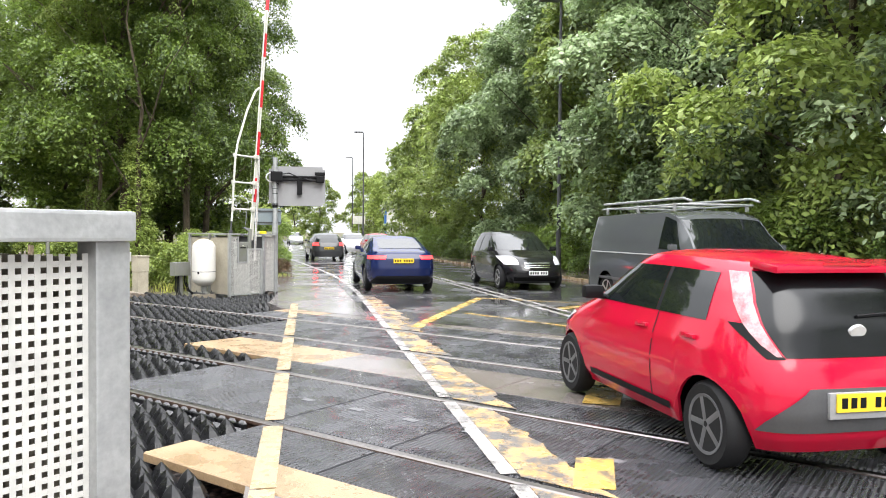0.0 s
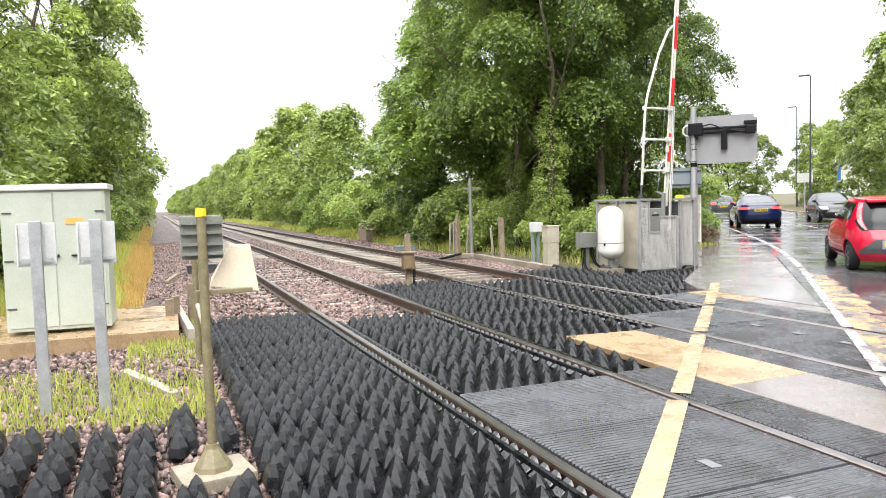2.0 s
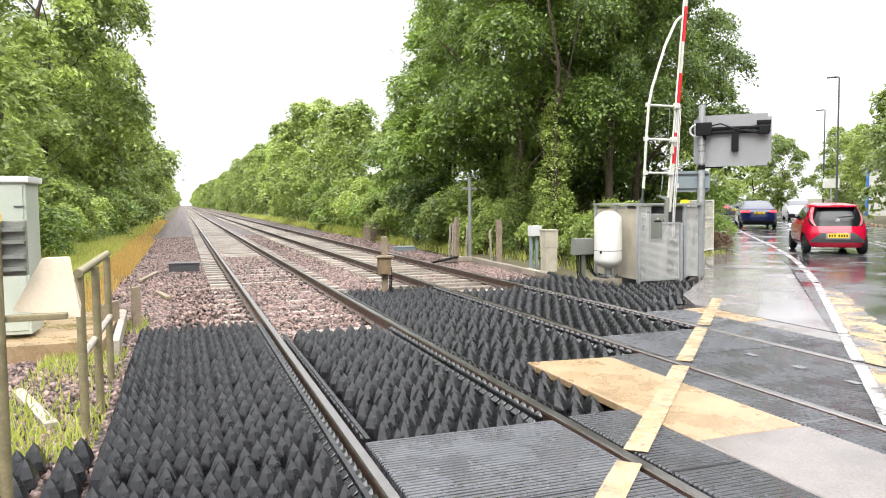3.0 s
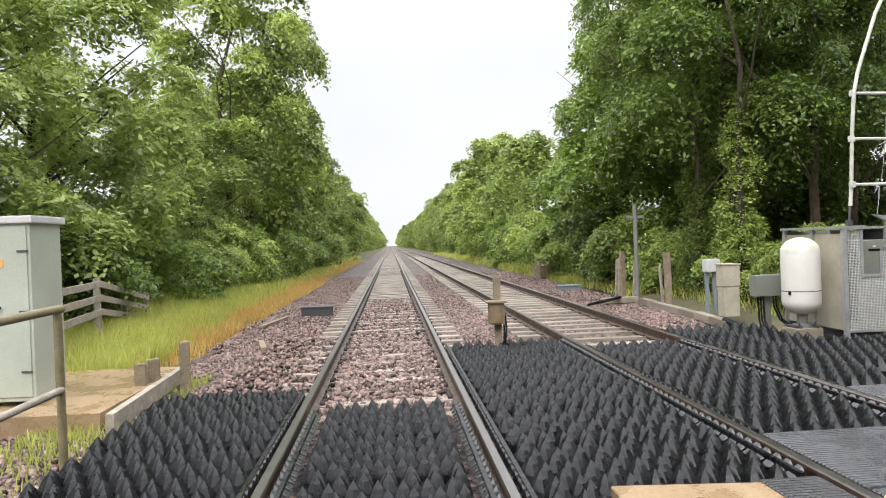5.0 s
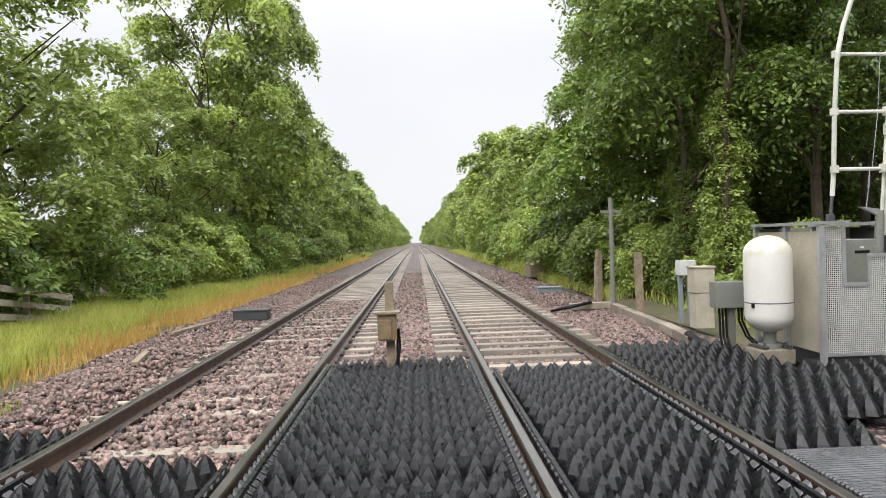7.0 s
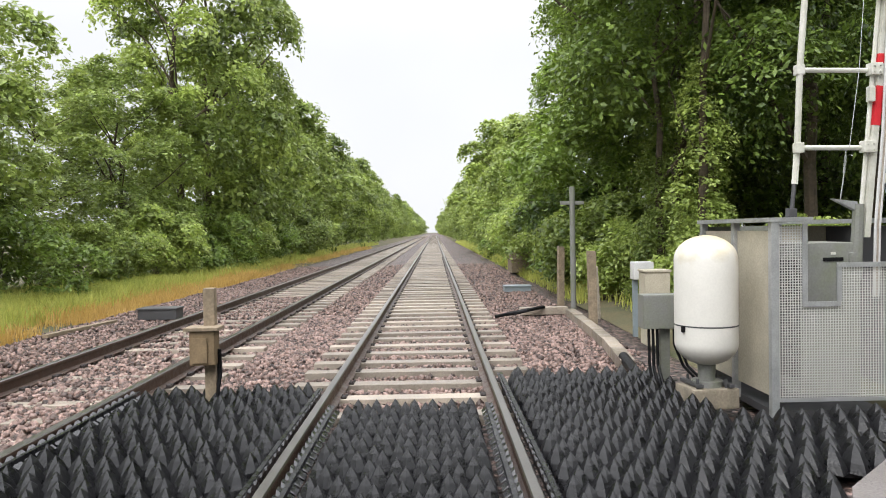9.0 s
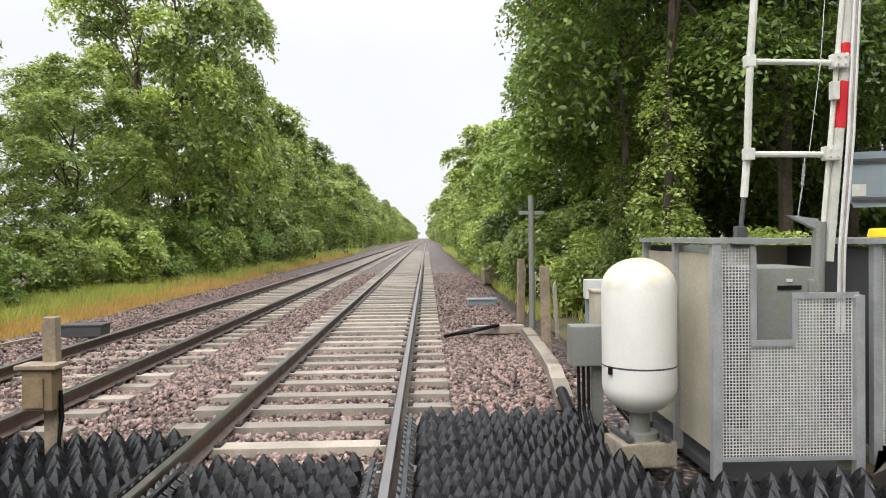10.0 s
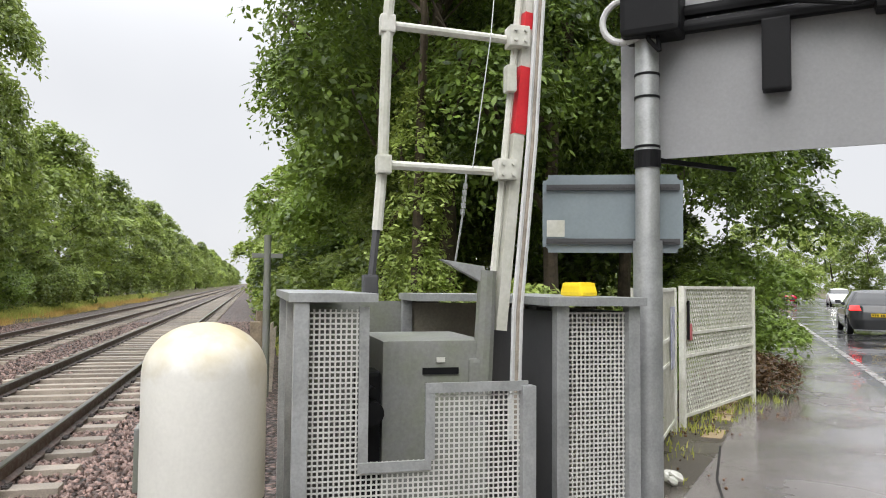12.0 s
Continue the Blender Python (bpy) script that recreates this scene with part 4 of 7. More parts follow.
# ---------------------------------------------------------------- vehicles
def smooth_profile(pts, n=160):
    x = np.array([p[0] for p in pts], dtype=float)
    z = np.array([p[1] for p in pts], dtype=float)
    xs = np.linspace(x[0], x[-1], n)
    zs = np.interp(xs, x, z)
    k = np.array([1, 2, 3, 2, 1], dtype=float)
    k /= k.sum()
    zs[2:-2] = np.convolve(zs, k, "valid")
    return lambda q: float(np.interp(q, xs, zs))


class Shell:
    """A car's outer surface over x (from the rear) and v: 0-1 lower side, 1-2 window side, 2-3 roof to the middle."""

    def __init__(self, L, W, top, belt, width, roof, axles, arch, sill):
        self.L, self.W, self.axles, self.arch, self.sill, self.roof = L, W, axles, arch, sill, roof
        self.top, self.belt, self.width = smooth_profile(top), smooth_profile(belt), smooth_profile(width)

    def at(self, x, v, side=1):
        w = self.width(x)
        zt = self.top(x)
        zb = min(self.belt(x), zt - 0.015)
        low = self.sill + 0.10 * max(0, 1 - min(x, self.L - x) / 0.25)
        for a in self.axles:
            d = abs(x - a)
            if d < self.arch:
                low = max(low, self.arch * 0.98 - 0.02 + math.sqrt(self.arch ** 2 - d * d) - self.arch + 0.30 * self.arch + self.arch * 0.62)
        low = min(low, zb - 0.05)
        g = min(1.0, max(0.0, (zt - zb) / 0.42))
        wr = w * (0.965 - (0.965 - self.roof) * g)
        crown = 0.035 + 0.02 * g
        if v <= 1:
            z = low + (zb - low) * v
            h = (z - self.sill) / max(0.2, zb - self.sill)
            y = w * (0.945 + 0.055 * math.sin(math.pi * min(1, max(0, 0.12 + 0.8 * h))))
            if v > 0.93:
                y -= w * 0.012 * (v - 0.93) / 0.07
        elif v <= 2:
            f = v - 1
            z = zb + (zt - crown - zb) * f
            y = w * 0.965 + (wr - w * 0.965) * (0.75 * f + 0.25 * f * f)
        else:
            f = v - 2
            y = wr * (1 - f)
            e = 1 - f
            z = zt - crown * (0.55 * e ** 2 + 0.45 * e ** 6)
        return Vector((x - self.L / 2, side * y, z))

    def off(self, x, v, side, d):
        p = self.at(x, v, side)
        e = 0.01
        a = self.at(min(self.L, x + e), v, side) - self.at(max(0, x - e), v, side)
        b = self.at(x, min(3, v + e), side) - self.at(x, max(0, v - e), side)
        n = a.cross(b)
        if n.length < 1e-9:
            return p
        n.normalize()
        out = Vector((0.0, p.y, p.z - 0.7))
        if abs(n.x) > 0.75:
            out = Vector((p.x, 0, 0))
        if n.dot(out) < 0:
            n = -n
        return p + n * d

    def body(self):
        bm = bmesh.new()
        nx = 110
        vs = [0, 0.12, 0.28, 0.42, 0.55, 0.7, 0.85, 0.94, 1.0, 1.2, 1.5, 1.8, 2.0, 2.06, 2.16, 2.3, 2.5, 2.75, 3.0]
        xs = [self.L * i / nx for i in range(nx + 1)]
        grid = []
        for x in xs:
            row = [bm.verts.new(self.at(x, v, 1)) for v in vs] + [bm.verts.new(self.at(x, v, -1)) for v in reversed(vs[:-1])]
            grid.append(row)
        for a, b in zip(grid, grid[1:]):
            for k in range(len(a) - 1):
                bm.faces.new((a[k], b[k], b[k + 1], a[k + 1]))
        bm.faces.new(grid[0])
        bm.faces.new(list(reversed(grid[-1])))
        bmesh.ops.recalc_face_normals(bm, faces=bm.faces)
        return bm

    def patch(self, lo, hi, v0, v1, side=1, d=0.004, nx=12, nv=6, both=False):
        """lo, hi: x limits at v0 and v1."""
        bm = bmesh.new()
        sides = (1, -1) if both else (side,)
        for sd in sides:
            g = []
            for j in range(nv + 1):
                f = j / nv
                v = v0 + (v1 - v0) * f
                a, b = lo[0] + (hi[0] - lo[0]) * f, lo[1] + (hi[1] - lo[1]) * f
                g.append([bm.verts.new(self.off(a + (b - a) * i / nx, v, sd, d)) for i in range(nx + 1)])
            for j in range(nv):
                for i in range(nx):
                    bm.faces.new((g[j][i], g[j][i + 1], g[j + 1][i + 1], g[j + 1][i]))
        bmesh.ops.remove_doubles(bm, verts=bm.verts, dist=0.0005)
        bmesh.ops.recalc_face_normals(bm, faces=bm.faces)
        return bm


def wheel(car, x, y, r, rim_mat, spokes=5):
    hub = empty("wheel", pose(x, y, r))
    hub.parent = car
    sd = 1 if y > 0 else -1
    turn = pose(0, 0, 0, -90 * sd, 0, 0)
    bm = bmesh.new()
    w = 0.09
    lathe(bm, [(r * 0.66, -w), (r * 0.9, -w), (r * 0.985, -w * 0.7), (r, -w * 0.3), (r, w * 0.3), (r * 0.985, w * 0.7), (r * 0.9, w), (r * 0.66, w * 0.9)], 30)
    bm.transform(turn)
    part("tyre", bm, M_TYRE, hub, smooth=True)
    bm = bmesh.new()
    tube(bm, (0, 0, -w * 0.5), (0, 0, w * 0.12), r * 0.63, seg=24)
    bm.transform(turn)
    part("brake_drum", bm, M_DARK, hub)
    bm = bmesh.new()
    lathe(bm, [(r * 0.68, -w * 0.8), (r * 0.69, w * 0.97), (r * 0.62, w * 0.93), (r * 0.6, w * 0.1)], 30)
    for k in range(spokes):
        a = 2 * math.pi * k / spokes
        c, s = math.cos(a), math.sin(a)
        box(bm, (c * r * 0.36, s * r * 0.36, w * 0.72), (r * 0.6, r * 0.15, 0.035), math.degrees(a), 0.008)
    tube(bm, (0, 0, w * 0.5), (0, 0, w * 0.88), r * 0.16, r * 0.13, 14)
    bm.transform(turn)
    part("rim", bm, rim_mat, hub, smooth=True)
    return hub


def plate(car, x, z, facing, material, w=0.52, y=0.0):
    """A number plate with plain bars for its characters."""
    bm = bmesh.new()
    box(bm, (x, y, z), (0.012, w, 0.11), 0, 0.003)
    p = part("number_plate", bm, material, car, "number plate with dark bars")
    for k in range(7):
        bm = bmesh.new()
        yy = (k - 3) * w / 8.2 + (0.02 if k > 3 else -0.02)
        box(bm, (x + facing * 0.0075, y + yy, z), (0.003, w * 0.075, 0.062))
        part("bar", bm, M_BLACK, p)


CARS = []


def vehicle(name, label, cat, sh, body_mat, rim_mat, r, windows, screen, rear, lamps, plates, lit, rows, direction, lane, extra=None, spin=True):
    """windows: side panes as (lo, hi); screen and rear: (lo, hi, v0) over the roof; lamps: patches."""
    car = empty(name, label=label, category=cat)
    part("body", sh.body(), body_mat, car, smooth=True)
    bm = bmesh.new()
    box(bm, (0, 0, 0.36), (sh.L - 0.5, sh.W - 0.36, 0.34))
    part("underbody", bm, M_DARK, car)
    for sd in (1, -1):
        for lo, hi in windows:
            part("side_window", sh.patch(lo, hi, 1.06, 1.9, sd), M_GLASS, car, smooth=True)
        bm = bmesh.new()
        mx = windows[-1][0][1] - sh.L / 2 - 0.12
        my = sd * (sh.W / 2 + 0.07)
        box(bm, (mx, my, sh.belt(sh.L * 0.6) + 0.08), (0.10, 0.15, 0.11), 0, 0.045)
        tube(bm, (mx, sd * (sh.W / 2 - 0.04), sh.belt(sh.L * 0.6) + 0.02), (mx, my, sh.belt(sh.L * 0.6) + 0.05), 0.025, seg=8)
        part("mirror", bm, body_mat, car, smooth=True)
        for lo, hi in windows[:2]:
            bm = bmesh.new()
            hx = (lo[0] + lo[1]) / 2 - 0.28
            q = sh.at(hx, 0.86, sd)
            box(bm, (q.x, q.y + sd * 0.012, q.z), (0.17, 0.035, 0.03), 0, 0.01)
            part("door_handle", bm, body_mat, car, smooth=True)
        for kind, lo, hi, v0, v1 in lamps:
            m = {"head": M_HEAD_ON if "h" in lit else M_LAMP_CLEAR, "tail": M_TAIL_ON if "t" in lit else M_LAMP_RED, "clear": M_LAMP_CLEAR, "trim": M_TRIM}[kind]
            part({"head": "headlight", "tail": "tail_light", "clear": "light_cover", "trim": "trim_strip"}[kind], sh.patch(lo, hi, v0, v1, sd, 0.006), m, car, smooth=True)
    part("windscreen", sh.patch(screen[0], screen[1], screen[2], 3.0, d=0.005, both=True), M_GLASS, car, smooth=True)
    part("rear_window", sh.patch(rear[0], rear[1], rear[2], 3.0, d=0.005, both=True), M_GLASS_DULL, car)
    for x, z, f, m in plates:
        plate(car, x - sh.L / 2, z, f, m)
    hubs = []
    for a in sh.axles:
        for sd in (1, -1):
            hubs.append((wheel(car, a - sh.L / 2, sd * (sh.W / 2 - 0.105), r, rim_mat), a - sh.L / 2, sd * (sh.W / 2 - 0.105)))
    if extra:
        extra(car, sh)
    CARS.append((car, hubs, r, rows, direction, lane, spin))
    return car


class Slices:
    """A car's outer surface as rounded plan outlines stacked in height; q runs from the tail (0) round a side to the nose (1)."""

    def __init__(self, L, W, rear, front, half, axles, arch, sill, round_rear=5.0, round_front=5.0, crown=0.055, drop=0.05):
        self.L, self.W, self.axles, self.arch, self.sill, self.crown, self.drop = L, W, axles, arch, sill, crown, drop
        self.xc = L * 0.40
        self.tab = [tuple(np.array(c, dtype=float) for c in zip(*t)) for t in (rear, front, half)]
        self.zr = rear[-1][0]
        c = np.cos(np.linspace(math.pi, 0, 900))
        n = np.where(c < 0, round_rear, round_front)
        X = np.sign(c) * np.abs(c) ** (2 / n)
        Y = np.sqrt(np.maximum(0, 1 - c * c)) ** (2 / n)
        a = np.where(X < 0, self.xc, L - self.xc)
        q = np.concatenate([[0], np.cumsum(np.hypot(np.diff(X * a), np.diff(Y * W / 2)))])
        self.q, self.X, self.Y = q / q[-1], X, Y

    def level(self, z):
        return [float(np.interp(z, *t)) for t in self.tab]

    def at(self, q, z, side=1, s=1.0):
        r, f, w = self.level(z)
        X, Y = float(np.interp(q, self.q, self.X)), float(np.interp(q, self.q, self.Y))
        x = self.xc + s * X * (self.xc - r if X < 0 else f - self.xc)
        up = min(1.0, max(0.0, (z - 0.9) / max(0.2, self.zr - 0.9)))
        zz = z + self.crown * (1 - s ** 3) - self.drop * up * ((x - self.xc - 0.15) / 1.4) ** 2
        return Vector((x - self.L / 2, side * s * w * Y, zz))

    def q_x(self, x, z):
        """q of the side point at x from the tail."""
        r, f, w = self.level(z)
        X = (x - self.xc) / ((self.xc - r) if x < self.xc else (f - self.xc))
        return float(np.interp(max(-1, min(1, X)), self.X, self.q))

    def q_y(self, y, z, nose=False):
        """q of the tail (or nose) point at half width y."""
        Y = min(0.999, y / self.level(z)[2])
        k = int(np.argmax(self.Y))
        if nose:
            return float(np.interp(Y, self.Y[k:][::-1], self.q[k:][::-1]))
        return float(np.interp(Y, self.Y[:k], self.q[:k]))

    def off(self, q, z, side, d):
        e = 0.006
        p = self.at(q, z, side)
        a = self.at(min(1, q + e), z, side) - self.at(max(0, q - e), z, side)
        b = self.at(q, z + e, side) - self.at(q, z - e, side)
        n = a.cross(b)
        if n.length < 1e-9:
            return p
        n.normalize()
        if n.dot(Vector((p.x, p.y * 2, 0.2))) < 0:
            n = -n
        return p + n * d

    def body(self):
        bm = bmesh.new()
        N = 96
        qs = [k / N for k in range(N + 1)]
        ring = [(q, 1) for q in qs] + [(q, -1) for q in reversed(qs[1:-1])]
        rows = []
        for q, sd in ring:
            x = self.at(q, 0.4).x + self.L / 2
            low = self.sill
            for ax in self.axles:
                dx = abs(x - ax)
                if dx < self.arch and 0.02 < q < 0.98:
                    low = max(low, self.arch * 0.80 + math.sqrt(self.arch ** 2 - dx * dx) - 0.02)
            col = [bm.verts.new(self.at(q, low, sd) * 1.0 - Vector((0, sd * 0.02, 0)))]
            col += [bm.verts.new(self.at(q, low + (self.zr - low) * k / 34, sd)) for k in range(35)]
            col += [bm.verts.new(self.at(q, self.zr, sd, sc)) for sc in (0.985, 0.96, 0.9, 0.8, 0.6, 0.35)]
            rows.append(col)
        for a, b in zip(rows, rows[1:] + rows[:1]):
            for k in range(len(a) - 1):
                bm.faces.new((a[k], b[k], b[k + 1], a[k + 1]))
        bm.faces.new([r[-1] for r in rows])
        bmesh.ops.recalc_face_normals(bm, faces=bm.faces)
        return bm

    def patch(self, stations, sides=(1,), d=0.004, nq=14, nz=8):
        """A skin over the surface between q limits given at several heights: (z, qa, qb)."""
        zs, qa, qb = (np.array(c, dtype=float) for c in zip(*stations))
        bm = bmesh.new()
        for sd in sides:
            g = []
            for j in range(nz + 1):
                z = zs[0] + (zs[-1] - zs[0]) * j / nz
                a, b = float(np.interp(z, zs, qa)), float(np.interp(z, zs, qb))
                g.append([bm.verts.new(self.off(a + (b - a) * i / nq, z, sd, d)) for i in range(nq + 1)])
            for j in range(nz):
                for i in range(nq):
                    bm.faces.new((g[j][i], g[j][i + 1], g[j + 1][i + 1], g[j + 1][i]))
        bmesh.ops.remove_doubles(bm, verts=bm.verts, dist=0.0008)
        bmesh.ops.recalc_face_normals(bm, faces=bm.faces)
        return bm

    def pane(self, z0, z1, lo, hi, sd, d=0.004):
        """A side pane: x limits at its lower and upper edge."""
        return self.patch([(z0 + (z1 - z0) * k / 4, self.q_x(lo[0] + (hi[0] - lo[0]) * k / 4, z0 + (z1 - z0) * k / 4),
                            self.q_x(lo[1] + (hi[1] - lo[1]) * k / 4, z0 + (z1 - z0) * k / 4)) for k in range(5)], (sd,), d)

    def across(self, st, nose=False, d=0.005):
        """A pane across the tail or nose: (z, half width) at several heights."""
        end = 1.0 if nose else 0.0
        return self.patch([(z, end, self.q_y(y, z, nose)) for z, y in st], (1, -1), d)

    def corner(self, st, sd, nose=False, d=0.007):
        """A lamp at a corner: (z, inner y, outer y) at several heights."""
        return self.patch([(z, self.q_y(ya, z, nose), self.q_y(yb, z, nose)) for z, ya, yb in st], (sd,), d)


def rounded_car(name, label, sh, body_mat, rim_mat, r, panes, z_pane, screen, back, lamps, plates, lit, rows, direction, lane, extra=None, spin=True, back_mat=None):
    """panes: side panes as x limits below and above; screen and back: (z, half width); lamps: (kind, nose, stations)."""
    car = empty(name, label=label, category="car")
    part("body", sh.body(), body_mat, car, smooth=True)
    bm = bmesh.new()
    box(bm, (0, 0, 0.40), (sh.L - 0.55, sh.W - 0.42, 0.40), 0, 0.05)
    part("underbody", bm, M_DARK, car)
    z0, z1 = z_pane
    for sd in (1, -1):
        for lo, hi in panes:
            part("side_window", sh.pane(z0, z1, lo, hi, sd), M_GLASS, car, smooth=True)
        for (la, ha), (lb, hb) in zip(panes, panes[1:]):
            part("door_pillar", sh.pane(z0, z1, (la[1], lb[0]), (ha[1], hb[0]), sd, 0.003), M_BLACK, car)
        mx = panes[-1][0][1] - sh.L / 2 - 0.16
        bm = bmesh.new()
        wy = abs(sh.at(sh.q_x(mx + sh.L / 2, z0), z0).y)
        my = sd * (wy + 0.11)
        box(bm, (mx, my, z0 + 0.06), (0.11, 0.18, 0.12), 0, 0.05)
        tube(bm, (mx, sd * (wy - 0.05), z0 + 0.01), (mx, my, z0 + 0.03), 0.025, seg=8)
        part("mirror", bm, M_BLACK if body_mat is P_RED else body_mat, car, smooth=True)
        for lo, hi in panes[:2]:
            hx = lo[0] + 0.13
            q = sh.at(sh.q_x(hx, z0 - 0.12), z0 - 0.12, sd)
            bm = bmesh.new()
            box(bm, (q.x, q.y + sd * 0.008, q.z), (0.17, 0.035, 0.03), 0, 0.012)
            part("door_handle", bm, body_mat, car, smooth=True)
            if lo is not panes[-1][0]:
                bm = sh.pane(sh.sill + 0.14, z0, (lo[1] - 0.007, lo[1] + 0.007), (lo[1] - 0.007, lo[1] + 0.007), sd, 0.0015)
                part("door_gap", bm, M_BLACK, car)
        for kind, nose, st in lamps:
            m = {"head": M_HEAD_ON if "h" in lit else M_LAMP_CLEAR, "tail": M_TAIL_ON if "t" in lit else M_LAMP_RED, "clear": M_LAMP_PINK, "trim": M_BLACK}[kind]
            part({"head": "headlight", "tail": "tail_light", "clear": "light_cover", "trim": "trim_strip"}[kind], sh.corner(st, sd, nose, 0.005 if kind == "trim" else 0.008), m, car, smooth=True)
    part("windscreen", sh.across(screen, True), M_GLASS, car, smooth=True)
    part("rear_window", sh.across(back), back_mat or M_GLASS, car, smooth=True)
    for x, z, f, m in plates:
        plate(car, x - sh.L / 2, z, f, m)
    hubs = []
    for a in sh.axles:
        for sd in (1, -1):
            hubs.append((wheel(car, a - sh.L / 2, sd * (sh.W / 2 - 0.12), r, rim_mat), a - sh.L / 2, sd * (sh.W / 2 - 0.12)))
    if extra:
        extra(car, sh)
    CARS.append((car, hubs, r, rows, direction, lane, spin))
    return car


def small_hatch_extra(car, sh):
    L = sh.L
    # dark bumper insert with the plate recess, spoiler, badge, wiper, sill strips
    part("rear_bumper", sh.across([(0.34, 0.66), (0.42, 0.62), (0.58, 0.42), (0.60, 0.40)], d=0.012), M_TRIM, car, "dark grey bumper insert", smooth=True)
    bm = bmesh.new()
    box(bm, (-L / 2 - 0.012, 0, 0.505), (0.03, 0.60, 0.16), 0, 0.012)
    part("plate_recess", bm, M_SIGNBACK, car, smooth=True)
    bm = bmesh.new()
    box(bm, (-L / 2 + 0.34, 0, 1.355), (0.26, 1.02, 0.05), 0, 0.022)
    for v in bm.verts:
        if v.co.x < -L / 2 + 0.30:
            v.co.y *= 0.97
            v.co.z -= 0.012
        else:
            v.co.z += 0.02
        v.co.z -= 0.05 * (v.co.y / 0.55) ** 2
    part("spoiler", bm, P_RED, car, smooth=True)
    bm = bmesh.new()
    box(bm, (-L / 2 + 0.208, 0, 1.338), (0.008, 0.34, 0.016))
    part("brake_light", bm, M_LAMP_RED, car)
    p = sh.at(0, 0.93)
    bm = bmesh.new()
    tube(bm, (p.x - 0.002, 0, 0.93), (p.x - 0.022, 0, 0.925), 0.062, 0.055, 24)
    for v in bm.verts:
        v.co.z = 0.928 + (v.co.z - 0.928) * 0.72
    # flat light grey paints the bright reflection of the badge's chrome
    part("badge", bm, M_LIGHTGREY, car, "plain oval badge, bright chrome reflection painted light grey")
    bm = bmesh.new()
    a, b = sh.at(0, 1.03), sh.at(sh.q_y(0.36, 1.05), 1.05, -1)
    tube(bm, (a.x - 0.015, -0.02, a.z), (b.x - 0.018, b.y, b.z), 0.011, seg=6)
    part("rear_wiper", bm, M_BLACK, car)
    for sd in (1, -1):
        part("sill_strip", sh.pane(0.29, 0.34, (0.95, 2.35), (0.95, 2.35), sd, 0.012), M_BLACK, car)


P_RED = paint("red_car_paint", (0.46, 0.004, 0.03))
P_BLUE = paint("dark_blue_car_paint", (0.006, 0.012, 0.06), 0.2)
P_BLACK = paint("black_car_paint", (0.012, 0.012, 0.013), 0.1)
P_GREY = paint("dark_grey_van_paint", (0.075, 0.08, 0.083), 0.3)
P_WHITE = paint("white_car_paint", (0.75, 0.75, 0.75))
P_SILVER = paint("silver_car_paint", (0.45, 0.46, 0.47), 0.5)
P_DARK = paint("dark_grey_car_paint", (0.05, 0.052, 0.055), 0.3)
P_MAROON = paint("maroon_car_paint", (0.35, 0.015, 0.02), 0.1)

hatch = Slices(3.455, 1.615, [(0.2, 0.10), (0.3, 0.03), (0.45, 0.0), (0.58, 0.01), (0.70, 0.05), (0.80, 0.09), (0.99, 0.14), (1.18, 0.23), (1.30, 0.33), (1.365, 0.40)],
               [(0.2, 3.36), (0.35, 3.44), (0.5, 3.455), (0.65, 3.40), (0.75, 3.25), (0.85, 3.0), (0.93, 2.74), (0.98, 2.62), (1.085, 2.40), (1.225, 2.13), (1.33, 1.9), (1.365, 1.78)],
               [(0.2, 0.72), (0.3, 0.775), (0.45, 0.80), (0.62, 0.8075), (0.78, 0.79), (0.90, 0.75), (0.99, 0.72), (1.18, 0.65), (1.30, 0.595), (1.365, 0.55)], (0.53, 2.87), 0.345, 0.2, crown=0.045)
rounded_car("red_hatchback", "bright red wet hatchback with black rear window", hatch, P_RED, M_RIM_DARK, 0.285,
            [((0.62, 1.22), (0.66, 1.22)), ((1.27, 2.40), (1.27, 1.88))], (0.955, 1.28), [(1.0, 0.62), (1.15, 0.60), (1.33, 0.50)], [(0.775, 0.50), (0.83, 0.53), (0.95, 0.575), (1.1, 0.565), (1.31, 0.50)],
            [("clear", False, [(0.78, 0.52, 0.55), (0.86, 0.555, 0.62), (0.96, 0.585, 0.648), (1.1, 0.575, 0.632), (1.30, 0.515, 0.565)]),
             ("trim", False, [(0.765, 0.50, 0.60), (0.86, 0.56, 0.655), (0.97, 0.60, 0.684)]),
             ("head", True, [(0.62, 0.42, 0.70), (0.78, 0.46, 0.74)])],
            [(-0.034, 0.525, -1, M_PLATE_Y)], "", [(0, 4.62, 3.56), (0.5, 8.0, 3.56), (1.0, 11.4, 3.54), (1.5, 15.0, 3.5), (2.0, 18.6, 3.36), (2.5, 22.6, 3.2), (3.0, 26.8, 3.05), (3.7, 32.0, 2.95), (6, 48, 3.2), (9, 68, 3.4), (12, 93, 3.5)], 1, 3.56, small_hatch_extra, True, M_GLASS_DULL)

